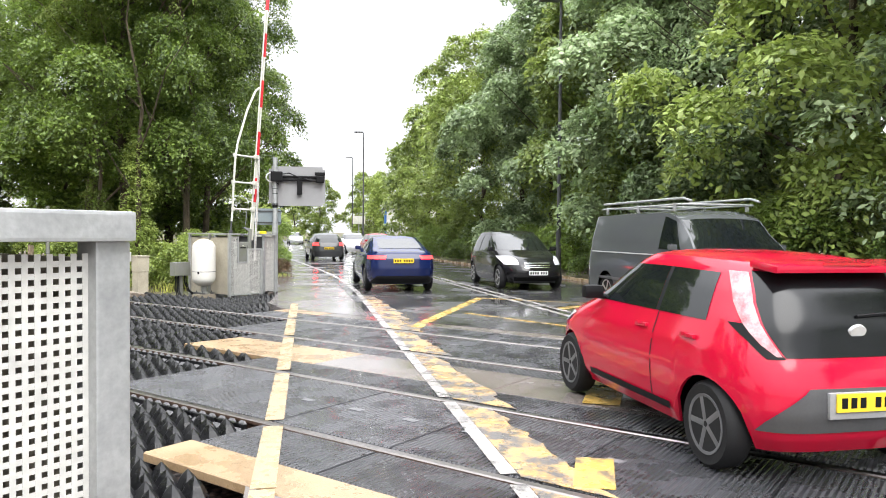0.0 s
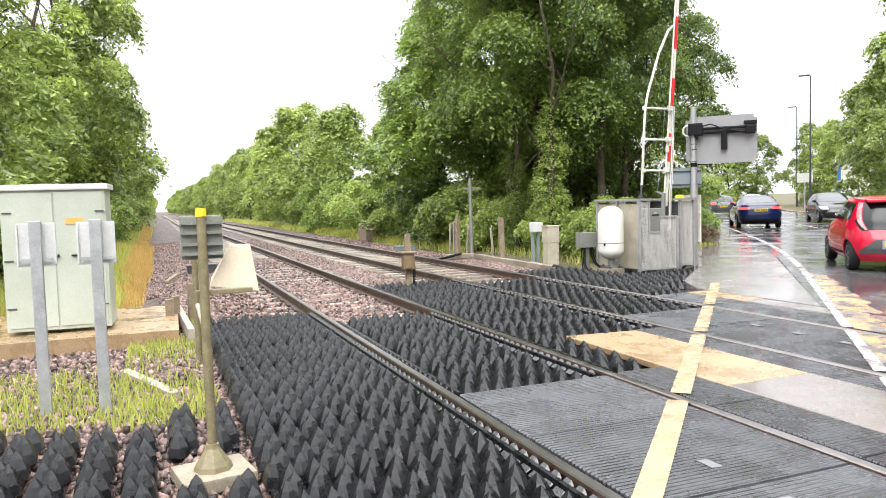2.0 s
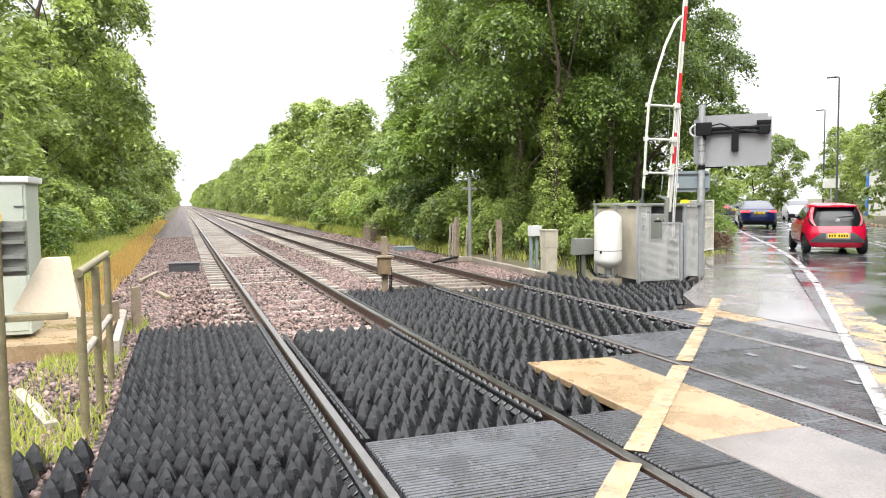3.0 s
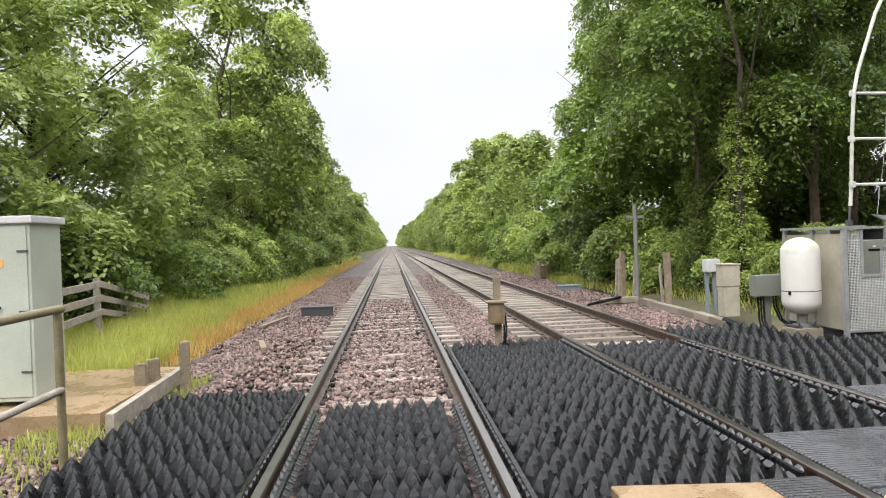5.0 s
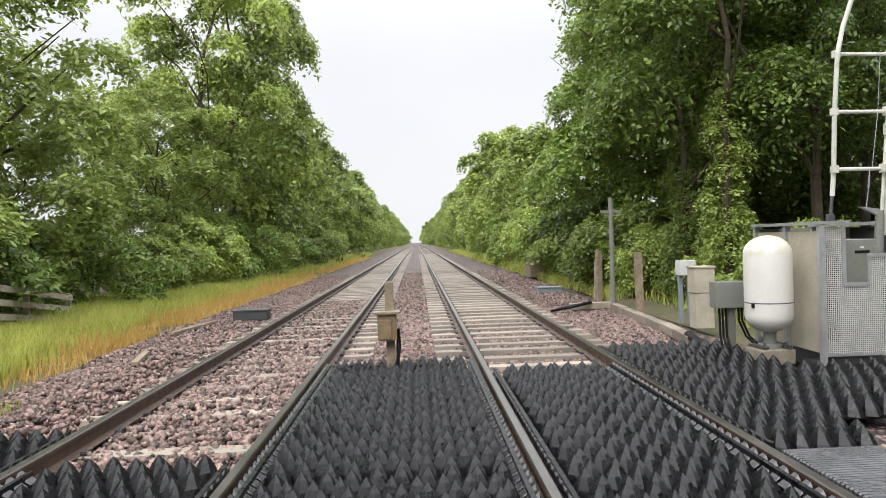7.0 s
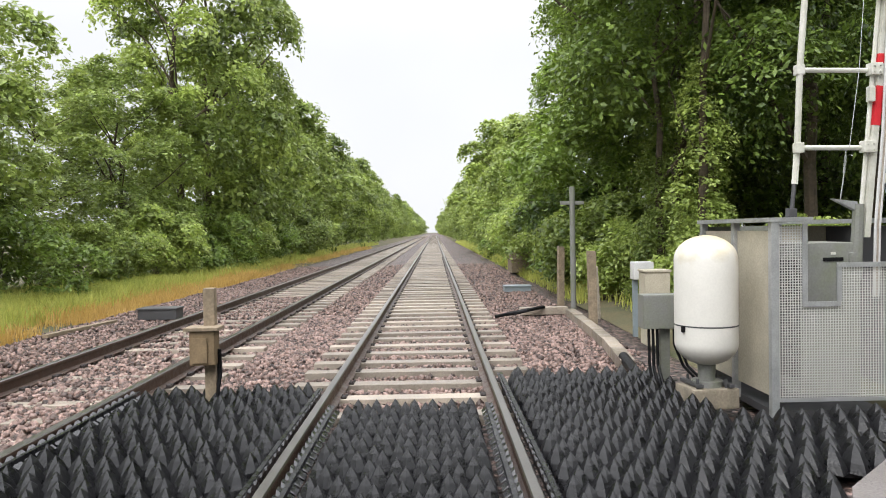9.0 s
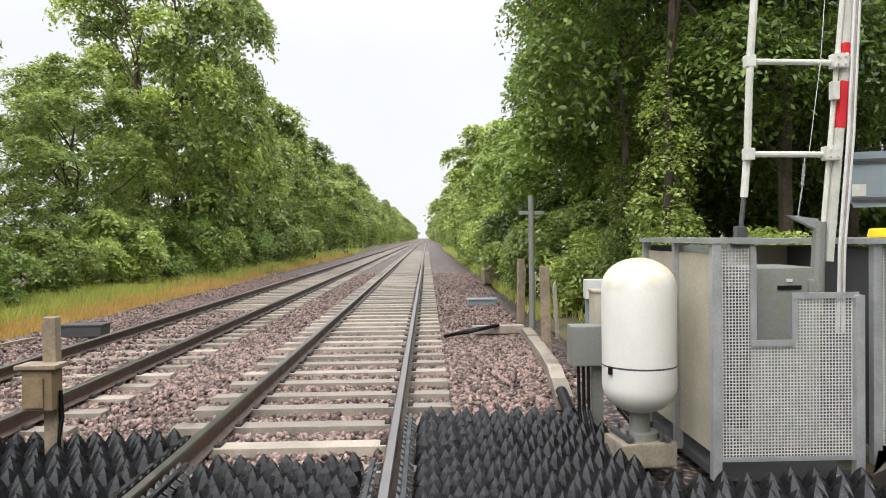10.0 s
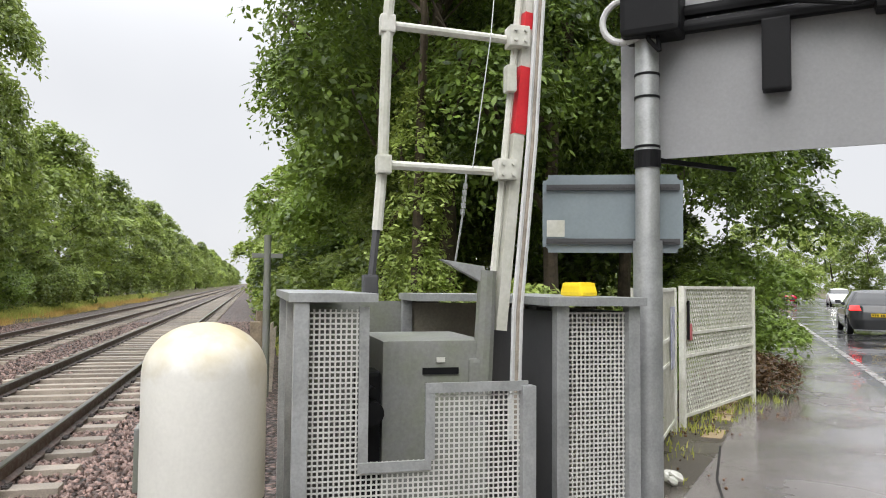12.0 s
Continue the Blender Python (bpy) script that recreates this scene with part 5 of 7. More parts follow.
saloon = Slices(4.69, 1.85, [(0.2, 0.15), (0.35, 0.04), (0.6, 0.0), (0.85, 0.05), (0.98, 0.10), (1.05, 0.18), (1.10, 0.45), (1.15, 0.64), (1.25, 0.95), (1.38, 1.45)],
                [(0.2, 4.55), (0.4, 4.67), (0.55, 4.69), (0.7, 4.45), (0.8, 4.0), (0.9, 3.5), (0.98, 3.25), (1.1, 2.95), (1.25, 2.62), (1.38, 2.3)],
                [(0.2, 0.84), (0.35, 0.90), (0.6, 0.925), (0.85, 0.905), (0.97, 0.86), (1.1, 0.77), (1.25, 0.69), (1.38, 0.60)], (0.95, 3.83), 0.40, 0.2, drop=0.02)


def saloon_extra(car, sh):
    part("rear_bumper", sh.across([(0.22, 0.80), (0.36, 0.72), (0.42, 0.66)], d=0.012), M_BLACK, car, smooth=True)


rounded_car("blue_saloon", "dark blue saloon car with lit red tail lights", saloon, P_BLUE, M_RIM_DARK, 0.335,
            [((1.15, 1.95), (1.5, 1.9)), ((2.0, 3.1), (1.98, 2.5))], (1.02, 1.32), [(1.0, 0.66), (1.2, 0.64), (1.35, 0.55)], [(1.115, 0.55), (1.2, 0.56), (1.35, 0.50)],
            [("tail", False, [(0.84, 0.46, 0.86), (0.93, 0.42, 0.84)]), ("head", True, [(0.62, 0.5, 0.8), (0.72, 0.5, 0.8)])], [(-0.005, 0.80, -1, M_PLATE_Y)], "t",
            [(0, 19.9), (0.5, 23.6), (1.0, 29.0), (1.5, 33.5), (2.0, 38.0), (2.5, 42.0), (3.0, 46.0), (3.7, 51.4), (6, 68), (9, 87), (12, 110)], 1, 3.0, saloon_extra)

carrier = Slices(4.29, 1.81, [(0.2, 0.1), (0.5, 0.0), (0.8, 0.05), (1.0, 0.1), (1.3, 0.24), (1.55, 0.42)],
                 [(0.2, 4.15), (0.35, 4.26), (0.5, 4.29), (0.7, 4.21), (0.85, 4.0), (0.98, 3.62), (1.05, 3.36), (1.2, 3.04), (1.4, 2.62), (1.55, 2.25)],
                 [(0.2, 0.82), (0.35, 0.88), (0.6, 0.905), (0.85, 0.89), (1.0, 0.86), (1.3, 0.76), (1.55, 0.64)], (0.8, 3.44), 0.385, 0.2, 5.0, 4.2)


def carrier_extra(car, sh):
    for k in range(3):
        part("grille_bar", sh.across([(0.60 + 0.055 * k, 0.33), (0.625 + 0.055 * k, 0.36)], True, 0.012), M_CHROME, car)
    part("lower_grille", sh.across([(0.26, 0.60), (0.36, 0.62)], True, 0.008), M_DARK, car)


rounded_car("black_people_carrier", "black wet compact people carrier with pale headlights", carrier, P_BLACK, M_RIM, 0.32,
            [((0.5, 1.45), (0.62, 1.45)), ((1.52, 3.05), (1.52, 2.35))], (1.02, 1.46), [(1.07, 0.74), (1.25, 0.70), (1.5, 0.58)], [(1.02, 0.66), (1.2, 0.66), (1.48, 0.56)],
            [("head", True, [(0.68, 0.50, 0.78), (0.80, 0.50, 0.83), (0.90, 0.60, 0.84)]), ("tail", False, [(0.8, 0.62, 0.84), (1.15, 0.66, 0.78)])], [(4.30, 0.47, 1, M_PLATE_W)], "",
            [(0, 19.7), (0.5, 17.7), (1.0, 15.4), (1.5, 12.0), (2.0, 7.0), (3.0, -5), (5, -28), (8, -60), (12, -100)], -1, 6.6, carrier_extra)

vn = Shell(5.0, 1.97, [(0, 0.7), (0.01, 1.5), (0.05, 1.88), (0.15, 1.95), (2.0, 1.97), (3.2, 1.96), (3.55, 1.86), (4.3, 1.22), (4.7, 1.08), (4.92, 0.88), (5.0, 0.6)],
           [(0, 0.65), (0.05, 1.22), (3.4, 1.22), (4.2, 1.1), (4.6, 0.98), (5.0, 0.55)],
           [(0, 0.93), (0.1, 0.975), (0.5, 0.985), (4.2, 0.985), (4.7, 0.90), (5.0, 0.66)], 0.80, (1.0, 3.95), 0.41, 0.25)


def van_extra(car, sh):
    for sd in (1, -1):
        bm = bmesh.new()
        pipe(bm, [(-2.3, sd * 0.66, 2.16), (1.0, sd * 0.66, 2.16), (1.25, sd * 0.66, 2.10)], 0.022, 8)
        pipe(bm, [(-2.3, sd * 0.70, 2.05), (1.0, sd * 0.70, 2.05)], 0.018, 8)
        part("rack_rail", bm, M_GALV, car)
        bm = bmesh.new()
        box(bm, (-0.3, sd * (sh.W / 2 + 0.002), 0.62), (3.0, 0.02, 0.05), 0, 0.006)
        part("side_moulding", bm, M_TRIM, car)
        bm = bmesh.new()
        box(bm, (-0.6, sd * (sh.W / 2 - 0.012), 1.15), (3.2, 0.012, 0.02), 0)
        part("door_rail", bm, M_LIGHTGREY, car)
    for x in (-2.0, -0.6, 0.8):
        bm = bmesh.new()
        tube(bm, (x, -0.74, 2.06), (x, 0.74, 2.06), 0.02, seg=8)
        for sd in (1, -1):
            box(bm, (x, sd * 0.72, 2.0), (0.05, 0.04, 0.13))
        part("rack_bar", bm, M_GALV, car)


vehicle("grey_van", "dark grey wet panel van with a roof rack", "van", vn, P_GREY, M_RIM, 0.34,
        [((3.15, 3.95), (3.15, 3.55))], ((3.62, 4.3), (3.62, 4.3), 2.05), ((0.012, 0.04), (0.012, 0.04), 2.1),
        [("head", (4.5, 4.85), (4.4, 4.75), 0.7, 0.98), ("tail", (0.0, 0.05), (0.0, 0.05), 0.6, 1.5)], [(5.0, 0.5, 1, M_PLATE_W)], "",
        [(0, 11.9), (0.5, 8.5), (1.0, 3.6), (1.5, -2), (3, -18), (6, -50), (12, -110)], -1, 7.6, van_extra)

family = Slices(4.25, 1.78, [(0.2, 0.1), (0.5, 0.0), (0.75, 0.05), (0.95, 0.12), (1.2, 0.30), (1.41, 0.55)],
                [(0.2, 4.12), (0.35, 4.22), (0.5, 4.25), (0.7, 4.12), (0.82, 3.85), (0.93, 3.35), (1.0, 3.1), (1.2, 2.7), (1.41, 2.2)],
                [(0.2, 0.80), (0.35, 0.87), (0.6, 0.89), (0.85, 0.87), (0.95, 0.84), (1.2, 0.72), (1.41, 0.60)], (0.8, 3.4), 0.37, 0.2)
LAMPS = [("head", True, [(0.64, 0.50, 0.78), (0.78, 0.54, 0.82)]), ("tail", False, [(0.80, 0.52, 0.82), (0.96, 0.56, 0.78)])]
WINS = [((0.6, 1.5), (0.78, 1.5)), ((1.56, 2.95), (1.56, 2.3))]
for nm, lab, pm, lit, rows, dr, lane in (
        ("dark_hatchback", "dark grey hatchback with red tail lights", P_DARK, "t", [(0, 40.5), (1, 51.5), (2, 60.5), (3, 69), (3.7, 76), (6, 98), (12, 155)], 1, 3.6),
        ("maroon_car", "dark red car with wet bonnet coming along", P_MAROON, "", [(0, 43), (0.5, 37), (1, 30.8), (1.5, 25), (2, 17), (4, -8), (8, -50), (12, -90)], -1, 7.2),
        ("white_car", "white car coming along the wet road", P_WHITE, "h", [(0, 52), (1, 38), (1.5, 31), (2, 25.5), (3, 14), (5, -14), (12, -100)], -1, 7.3),
        ("black_car", "black car coming along the wet road", P_BLACK, "", [(0, 66), (2, 43.5), (2.5, 38.5), (3, 33), (3.7, 24), (6, -6), (12, -70)], -1, 7.3),
        ("silver_car", "silver car coming along the wet road", P_SILVER, "h", [(0, 92), (2.5, 66), (3.5, 54), (6, 25), (9, -8), (12, -45)], -1, 7.2),
        ("dark_estate_car", "dark grey car with lit tail lights and wet paint", P_DARK, "t", [(0, -32), (3.7, -8), (7.5, 16), (11, 38), (12, 43.5)], 1, 3.7),
        ("pale_car", "pale car far along the wet road", P_WHITE, "h", [(0, 230), (7, 120), (11, 92), (12, 84)], -1, 7.0)):
    rounded_car(nm, lab, family, pm, M_RIM, 0.31, WINS, (0.98, 1.35), [(1.02, 0.70), (1.2, 0.66), (1.38, 0.56)], [(1.0, 0.62), (1.2, 0.62), (1.38, 0.52)], LAMPS,
                [(-0.01, 0.66, -1, M_PLATE_Y), (4.25, 0.42, 1, M_PLATE_W)], lit, rows, dr, lane, None, False)

# ---------------------------------------------------------------- perforated sheet
def perforated(bm, w, h, pitch=0.022, bar=0.010, t=0.002, holes=()):
    """Strips crossing in the xz plane from 0,0; holes: rectangles (x0, x1, z0, z1) left out."""
    def spans(a, b, cuts):
        out = [(a, b)]
        for c0, c1 in cuts:
            nxt = []
            for s0, s1 in out:
                if c1 <= s0 or c0 >= s1:
                    nxt.append((s0, s1))
                    continue
                if c0 > s0:
                    nxt.append((s0, c0))
                if c1 < s1:
                    nxt.append((c1, s1))
            out = nxt
        return out

    def slab(x0, x1, z0, z1, y):
        v = [bm.verts.new((x, yy, z)) for yy in (y - t / 2, y + t / 2) for x, z in ((x0, z0), (x1, z0), (x1, z1), (x0, z1))]
        for f in ((0, 1, 2, 3), (7, 6, 5, 4), (0, 4, 5, 1), (1, 5, 6, 2), (2, 6, 7, 3), (3, 7, 4, 0)):
            bm.faces.new([v[i] for i in f])

    for i in range(int(w / pitch) + 1):
        x = i * pitch
        for a, b in spans(0, h, [(c[2], c[3]) for c in holes if c[0] < x < c[1]]):
            slab(x - bar / 2, x + bar / 2, a, b, 0)
    for j in range(int(h / pitch) + 1):
        z = j * pitch
        for a, b in spans(0, w, [(c[0], c[1]) for c in holes if c[2] < z < c[3]]):
            slab(a, b, z - bar / 2, z + bar / 2, 0.0006)
    return bm


def post_part(parent, x, y, z0, z1, w=0.05, d=0.05, name="corner_post", m=None):
    bm = bmesh.new()
    box(bm, (x, y, (z0 + z1) / 2), (w, d, z1 - z0), 0, 0.004)
    return part(name, bm, m or M_GALV, parent)


# near cage beside the footway
cage = empty("barrier_cage", label="light grey steel cage with a perforated panel and flat lid", category="cage", group="barrier cages")
post_part(cage, -0.45, 0.16, -0.22, 1.5, 0.06, 0.06)
post_part(cage, -0.45, -0.75, -0.1, 1.5)
post_part(cage, -1.9, 0.16, -0.1, 1.5)
post_part(cage, -1.9, -0.75, -0.1, 1.5)
bm = perforated(bmesh.new(), 0.86, 1.46, 0.019, 0.0095)
bm.transform(pose(-0.445, -0.73, 0.02, 0, 0, 90))
tagged(part("perforated_panel", bm, M_ALU, cage), kind="stuff")
bm = bmesh.new()
box(bm, (-1.17, -0.31, 1.525), (1.54, 1.0, 0.05), 0, 0.006)
part("lid", bm, M_GALV, cage)
bm = bmesh.new()
box(bm, (-1.17, 0.175, 0.72), (1.4, 0.004, 1.5))
part("side_panel", bm, M_CREAMPANEL, cage)
bm = bmesh.new()
box(bm, (-1.2, -0.3, 0.55), (0.55, 0.45, 1.2), 0, 0.02)
part("machine_housing", bm, M_GREY_BOX, cage)
bm = bmesh.new()
box(bm, (-1.92, -0.3, 0.65), (0.004, 0.9, 1.6))
part("back_panel", bm, M_GREY_BOX, cage)
bm = bmesh.new()
box(bm, (-1.17, -0.77, 0.65), (1.44, 0.004, 1.6))
part("side_panel", bm, M_CREAMPANEL, cage)

# far cage with the barrier machine
cage = empty("barrier_cage", label="grey steel cage with perforated front and cream side panels", category="cage", group="barrier cages")
X0, X1, Y0, Y1, HT = -14.93, -13.42, 10.47, 11.42, 1.44
for x, y, h in ((X1, Y0, HT), (X0, Y0, HT), (X1 - 0.75, Y0 + 0.005, HT), (X1, Y1, 1.09)):
    post_part(cage, x, y, -0.12, h, 0.06, 0.06)
for a, b in ((X0 + 0.03, X1 - 0.78), (X1 - 0.72, X1 - 0.03)):
    bm = bmesh.new()
    box(bm, ((a + b) / 2, Y0 + 0.012, 0.70), (b - a, 0.004, HT - 0.1))
    part("side_panel", bm, M_CREAMPANEL, cage, "cream sheet side panel")
bm = perforated(bmesh.new(), Y1 - Y0 - 0.06, HT - 0.05, 0.0215, 0.0072, holes=((0.23, 0.49, 0.78, 2), (0.48, 2, 1.07, 2)))
bm.transform(pose(X1 - 0.01, Y0 + 0.03, 0.02, 0, 0, 90))
tagged(part("perforated_panel", bm, M_ALU, cage), kind="stuff")
for a, b, c, d in ((10.70, 10.74, 0.78, 1.42), (10.70, 11.0, 0.76, 0.80), (10.975, 11.015, 0.80, 1.10), (10.975, 11.42, 1.07, 1.11), (10.5, 11.4, 0.0, 0.03)):
    bm = bmesh.new()
    box(bm, (X1 + (0.004 if d - c > b - a else 0.007), (a + b) / 2, (c + d) / 2), (0.012, b - a, d - c))
    part("panel_frame", bm, M_GALV, cage)
bm = bmesh.new()
poly(bm, [(X0 - 0.04, Y0 - 0.05), (X1 + 0.04, Y0 - 0.05), (X1 + 0.04, 10.77), (X0 - 0.04, 10.77)], HT, HT + 0.035)
part("lid", bm, M_GALV, cage)
# back sheet and floor added to keep the inside dark behind the perforations
bm = bmesh.new()
box(bm, (X0, 10.95, 0.66), (0.004, 0.92, 1.5))
part("back_panel", bm, M_GREY_BOX, cage)
bm = bmesh.new()
box(bm, (-14.2, 10.95, -0.12), (1.44, 0.9, 0.06))
part("added_dark_floor", bm, M_TRIM, cage)
bm = bmesh.new()
box(bm, (-14.05, 11.10, 0.62), (0.62, 0.50, 1.28), 0, 0.03)
mach = part("machine_housing", bm, M_GREY_BOX, cage, "grey painted barrier machine housing", smooth=True)
bm = bmesh.new()
box(bm, (-13.735, 11.12, 1.12), (0.006, 0.17, 0.03))
part("nameplate", bm, M_BLACK, mach)
bm = bmesh.new()
box(bm, (-13.735, 11.12, 1.17), (0.006, 0.04, 0.022))
part("badge", bm, M_WHITEPAINT, mach)
bm = bmesh.new()
box(bm, (-13.85, 10.80, 0.62), (0.2, 0.10, 1.0), 0, 0.02)
tube(bm, (-13.66, 10.80, 0.95), (-13.80, 10.80, 0.95), 0.05, seg=14)
tube(bm, (-13.68, 10.80, 1.04), (-13.78, 10.80, 1.04), 0.02, seg=10)
part("crank", bm, M_BLACK, mach)

# second half of the far cage
cage2 = empty("barrier_cage", label="grey steel cage half with dark side and narrow perforated front", category="cage", group="barrier cages")
for x, y in ((-13.62, 11.66), (-13.62, 12.02), (-14.9, 12.02), (-14.9, 11.2)):
    post_part(cage2, x, y, -0.1, 1.42, 0.06, 0.06)
bm = perforated(bmesh.new(), 0.32, 1.36, 0.0215, 0.0082)
bm.transform(pose(-13.63, 11.68, 0.03, 0, 0, 90))
tagged(part("perforated_panel", bm, M_ALU, cage2), kind="stuff")
bm = bmesh.new()
box(bm, (-14.26, 11.665, 0.70), (1.2, 0.006, 1.38))
part("side_panel", bm, M_TRIM, cage2, "dark grey sheet side panel")
bm = bmesh.new()
box(bm, (-14.905, 11.6, 1.05), (0.006, 0.8, 0.7))
part("back_panel", bm, M_CREAMPANEL, cage2)
bm = bmesh.new()
box(bm, (-14.26, 12.035, 0.70), (1.2, 0.006, 1.38))
part("side_panel", bm, M_GALV, cage2)
bm = bmesh.new()
poly(bm, [(-14.95, 11.16), (-14.45, 11.16), (-14.45, 11.58), (-13.56, 11.58), (-13.56, 12.07), (-14.95, 12.07)], 1.42, 1.46)
part("lid", bm, M_GALV, cage2)
bm = bmesh.new()
box(bm, (-13.95, 11.75, 0.32), (0.3, 0.18, 0.3), 0, 0.02)
part("weight", bm, M_TRIM, cage2)
bm = bmesh.new()
box(bm, (0, 0, 0.035), (0.16, 0.11, 0.07), 0, 0.02)
for v in bm.verts:
    if v.co.z > 0.05:
        v.co.x *= 0.85
ob = tagged(part("yellow_block", bm, M_YELLOWCAP), "small bright yellow plastic block on the cage lid", "block")
ob.matrix_basis = pose(-13.9, 11.88, 1.46, 0, 0, 20)


# ---------------------------------------------------------------- barrier
def barrier():
    b = empty("level_crossing_barrier", label="raised white barrier arm with red bands and hanging skirt frame", category="level crossing barrier")
    base, tip = Vector((-13.78, 11.41, 1.3)), Vector((-13.9, 12.06, 7.9))
    d = (tip - base).normalized()
    m = Matrix.Translation(base) @ d.to_track_quat("Z", "Y").to_matrix().to_4x4()

    def on(z):
        return base + d * ((z - base.z) / d.z)

    bm = bmesh.new()
    pts = [(0.0, 0.034, 0.028), (1.2, 0.034, 0.028), (6.64, 0.026, 0.024)]
    for (z0, a0, b0), (z1, a1, b1) in zip(pts, pts[1:]):
        v = [bm.verts.new((sx * a, sy * c, z)) for z, a, c in ((z0, a0, b0), (z1, a1, b1)) for sx, sy in ((-1, -1), (1, -1), (1, 1), (-1, 1))]
        for f in ((0, 1, 5, 4), (1, 2, 6, 5), (2, 3, 7, 6), (3, 0, 4, 7), (0, 3, 2, 1), (4, 5, 6, 7)):
            bm.faces.new([v[i] for i in f])
    bm.transform(m)
    part("boom", bm, M_WHITEPAINT, b)
    bm = bmesh.new()
    tube(bm, (0.0, 0.052, -0.4), (0, 0.05, 5.8), 0.018, seg=8)
    bm.transform(m)
    part("stay_tube", bm, M_WHITEPAINT, b)
    for z0, z1 in ((2.24, 2.57), (2.76, 2.84), (3.42, 4.0), (4.62, 5.3), (5.9, 6.5), (7.1, 7.7)):
        bm = bmesh.new()
        a, c = on(z0), on(z1)
        h = (c - a).length
        w = 0.043 - 0.0015 * (z0 - 1.3)
        box(bm, (0, -0.002, (a - base).length + h / 2), (w * 2 - 0.008, 0.061, h))
        bm.transform(m)
        part("red_band", bm, M_RED, b, "red reflective band")
    bm = bmesh.new()
    pipe(bm, [(-13.80, 10.83, 1.76), (-13.79, 10.85, 2.07), (-13.76, 10.86, 2.72), (-13.74, 10.90, 3.36), (-13.76, 10.98, 3.66), (-13.8, 11.30, 4.5), (-13.84, 11.58, 5.0), (-13.84, 11.70, 5.1)], 0.026, 10)
    part("skirt_pole", bm, M_WHITEPAINT, b, "pale painted pole")
    bm = bmesh.new()
    tube(bm, (-13.80, 10.80, 1.47), (-13.80, 10.83, 1.80), 0.018, seg=8)
    box(bm, (-13.80, 10.80, 1.50), (0.07, 0.07, 0.11), 0, 0.01)
    part("pole_stem", bm, M_TRIM, b)
    for z, yl in ((2.06, 10.85), (2.71, 10.86), (3.36, 10.90)):
        bm = bmesh.new()
        q = on(z)
        tube(bm, (-13.77, yl, z), (q.x, q.y, z - 0.005), 0.021, seg=10)
        part("rung", bm, M_WHITEPAINT, b)
        bm = bmesh.new()
        box(bm, (-13.77, yl, z), (0.07, 0.07, 0.085), 0, 0.01)
        part("clamp", bm, M_WHITEPAINT, b)
        bm = bmesh.new()
        box(bm, (q.x + 0.03, q.y - 0.05, z), (0.09, 0.10, 0.10), 0, 0.008)
        for sy in (-0.025, 0.025):
            for sz in (-0.025, 0.025):
                tube(bm, (q.x + 0.07, q.y - 0.05 + sy, z + sz), (q.x + 0.085, q.y - 0.05 + sy, z + sz), 0.008, seg=6)
        part("bracket", bm, M_WHITEPAINT, b)
    bm = bmesh.new()
    q = on(2.5)
    box(bm, (q.x + 0.04, q.y - 0.07, 2.5), (0.06, 0.05, 0.13), 0, 0.01)
    part("lamp_box", bm, M_WHITEPAINT, b)
    bm = bmesh.new()
    tube(bm, (-13.76, 11.32, 0.95), (-13.76, 11.35, 1.58), 0.05, 0.045, seg=10)
    box(bm, (-13.78, 11.30, 1.05), (0.12, 0.10, 0.25), 0, 0.02)
    part("pivot", bm, M_GREY_BOX, b)
    bm = bmesh.new()
    v = [bm.verts.new(p) for p in ((-13.74, 11.12, 1.63), (-13.74, 11.33, 1.60), (-13.74, 11.33, 1.52), (-13.80, 11.12, 1.63), (-13.80, 11.33, 1.60), (-13.80, 11.33, 1.52))]
    for f in ((0, 1, 2), (5, 4, 3), (0, 3, 4, 1), (1, 4, 5, 2), (2, 5, 3, 0)):
        bm.faces.new([v[i] for i in f])
    part("shelf_bracket", bm, M_GALV, b)
    bm = bmesh.new()
    pipe(bm, [(-13.75, 11.24, 2.03), (-13.75, 11.225, 1.85), (-13.75, 11.19, 1.62)], 0.005, 5)
    pipe(bm, [(-13.75, 11.27, 2.06), (-13.76, 11.36, 2.7), (-13.78, 11.42, 3.4)], 0.003, 4)
    for k in range(5):
        tube(bm, (-13.75, 11.235 - 0.003 * k, 1.96 - 0.03 * k), (-13.75, 11.235 - 0.003 * k, 1.985 - 0.03 * k), 0.011, seg=6)
    part("chain", bm, M_GALV, b)
    for k, (oy, r) in enumerate(((0.075, 0.012), (0.095, 0.010), (0.11, 0.012))):
        bm = bmesh.new()
        p0 = on(1.0)
        pipe(bm, [(p0.x + 0.05, p0.y + oy, 0.8), (p0.x + 0.06, p0.y + oy + 0.01, 1.4), (on(2.2).x + 0.06, on(2.2).y + oy - 0.03, 2.2), (on(3.4).x + 0.05, on(3.4).y + oy - 0.07, 3.4)], r, 6)
        part("cable", bm, M_PALEWOOD if k == 1 else M_LIGHTGREY, b)


barrier()


# ---------------------------------------------------------------- tank
M_PAD = mat("pad_concrete", (0.28, 0.24, 0.18), 0.85, var=0.35, scale=7, bump=0.3, bscale=50)


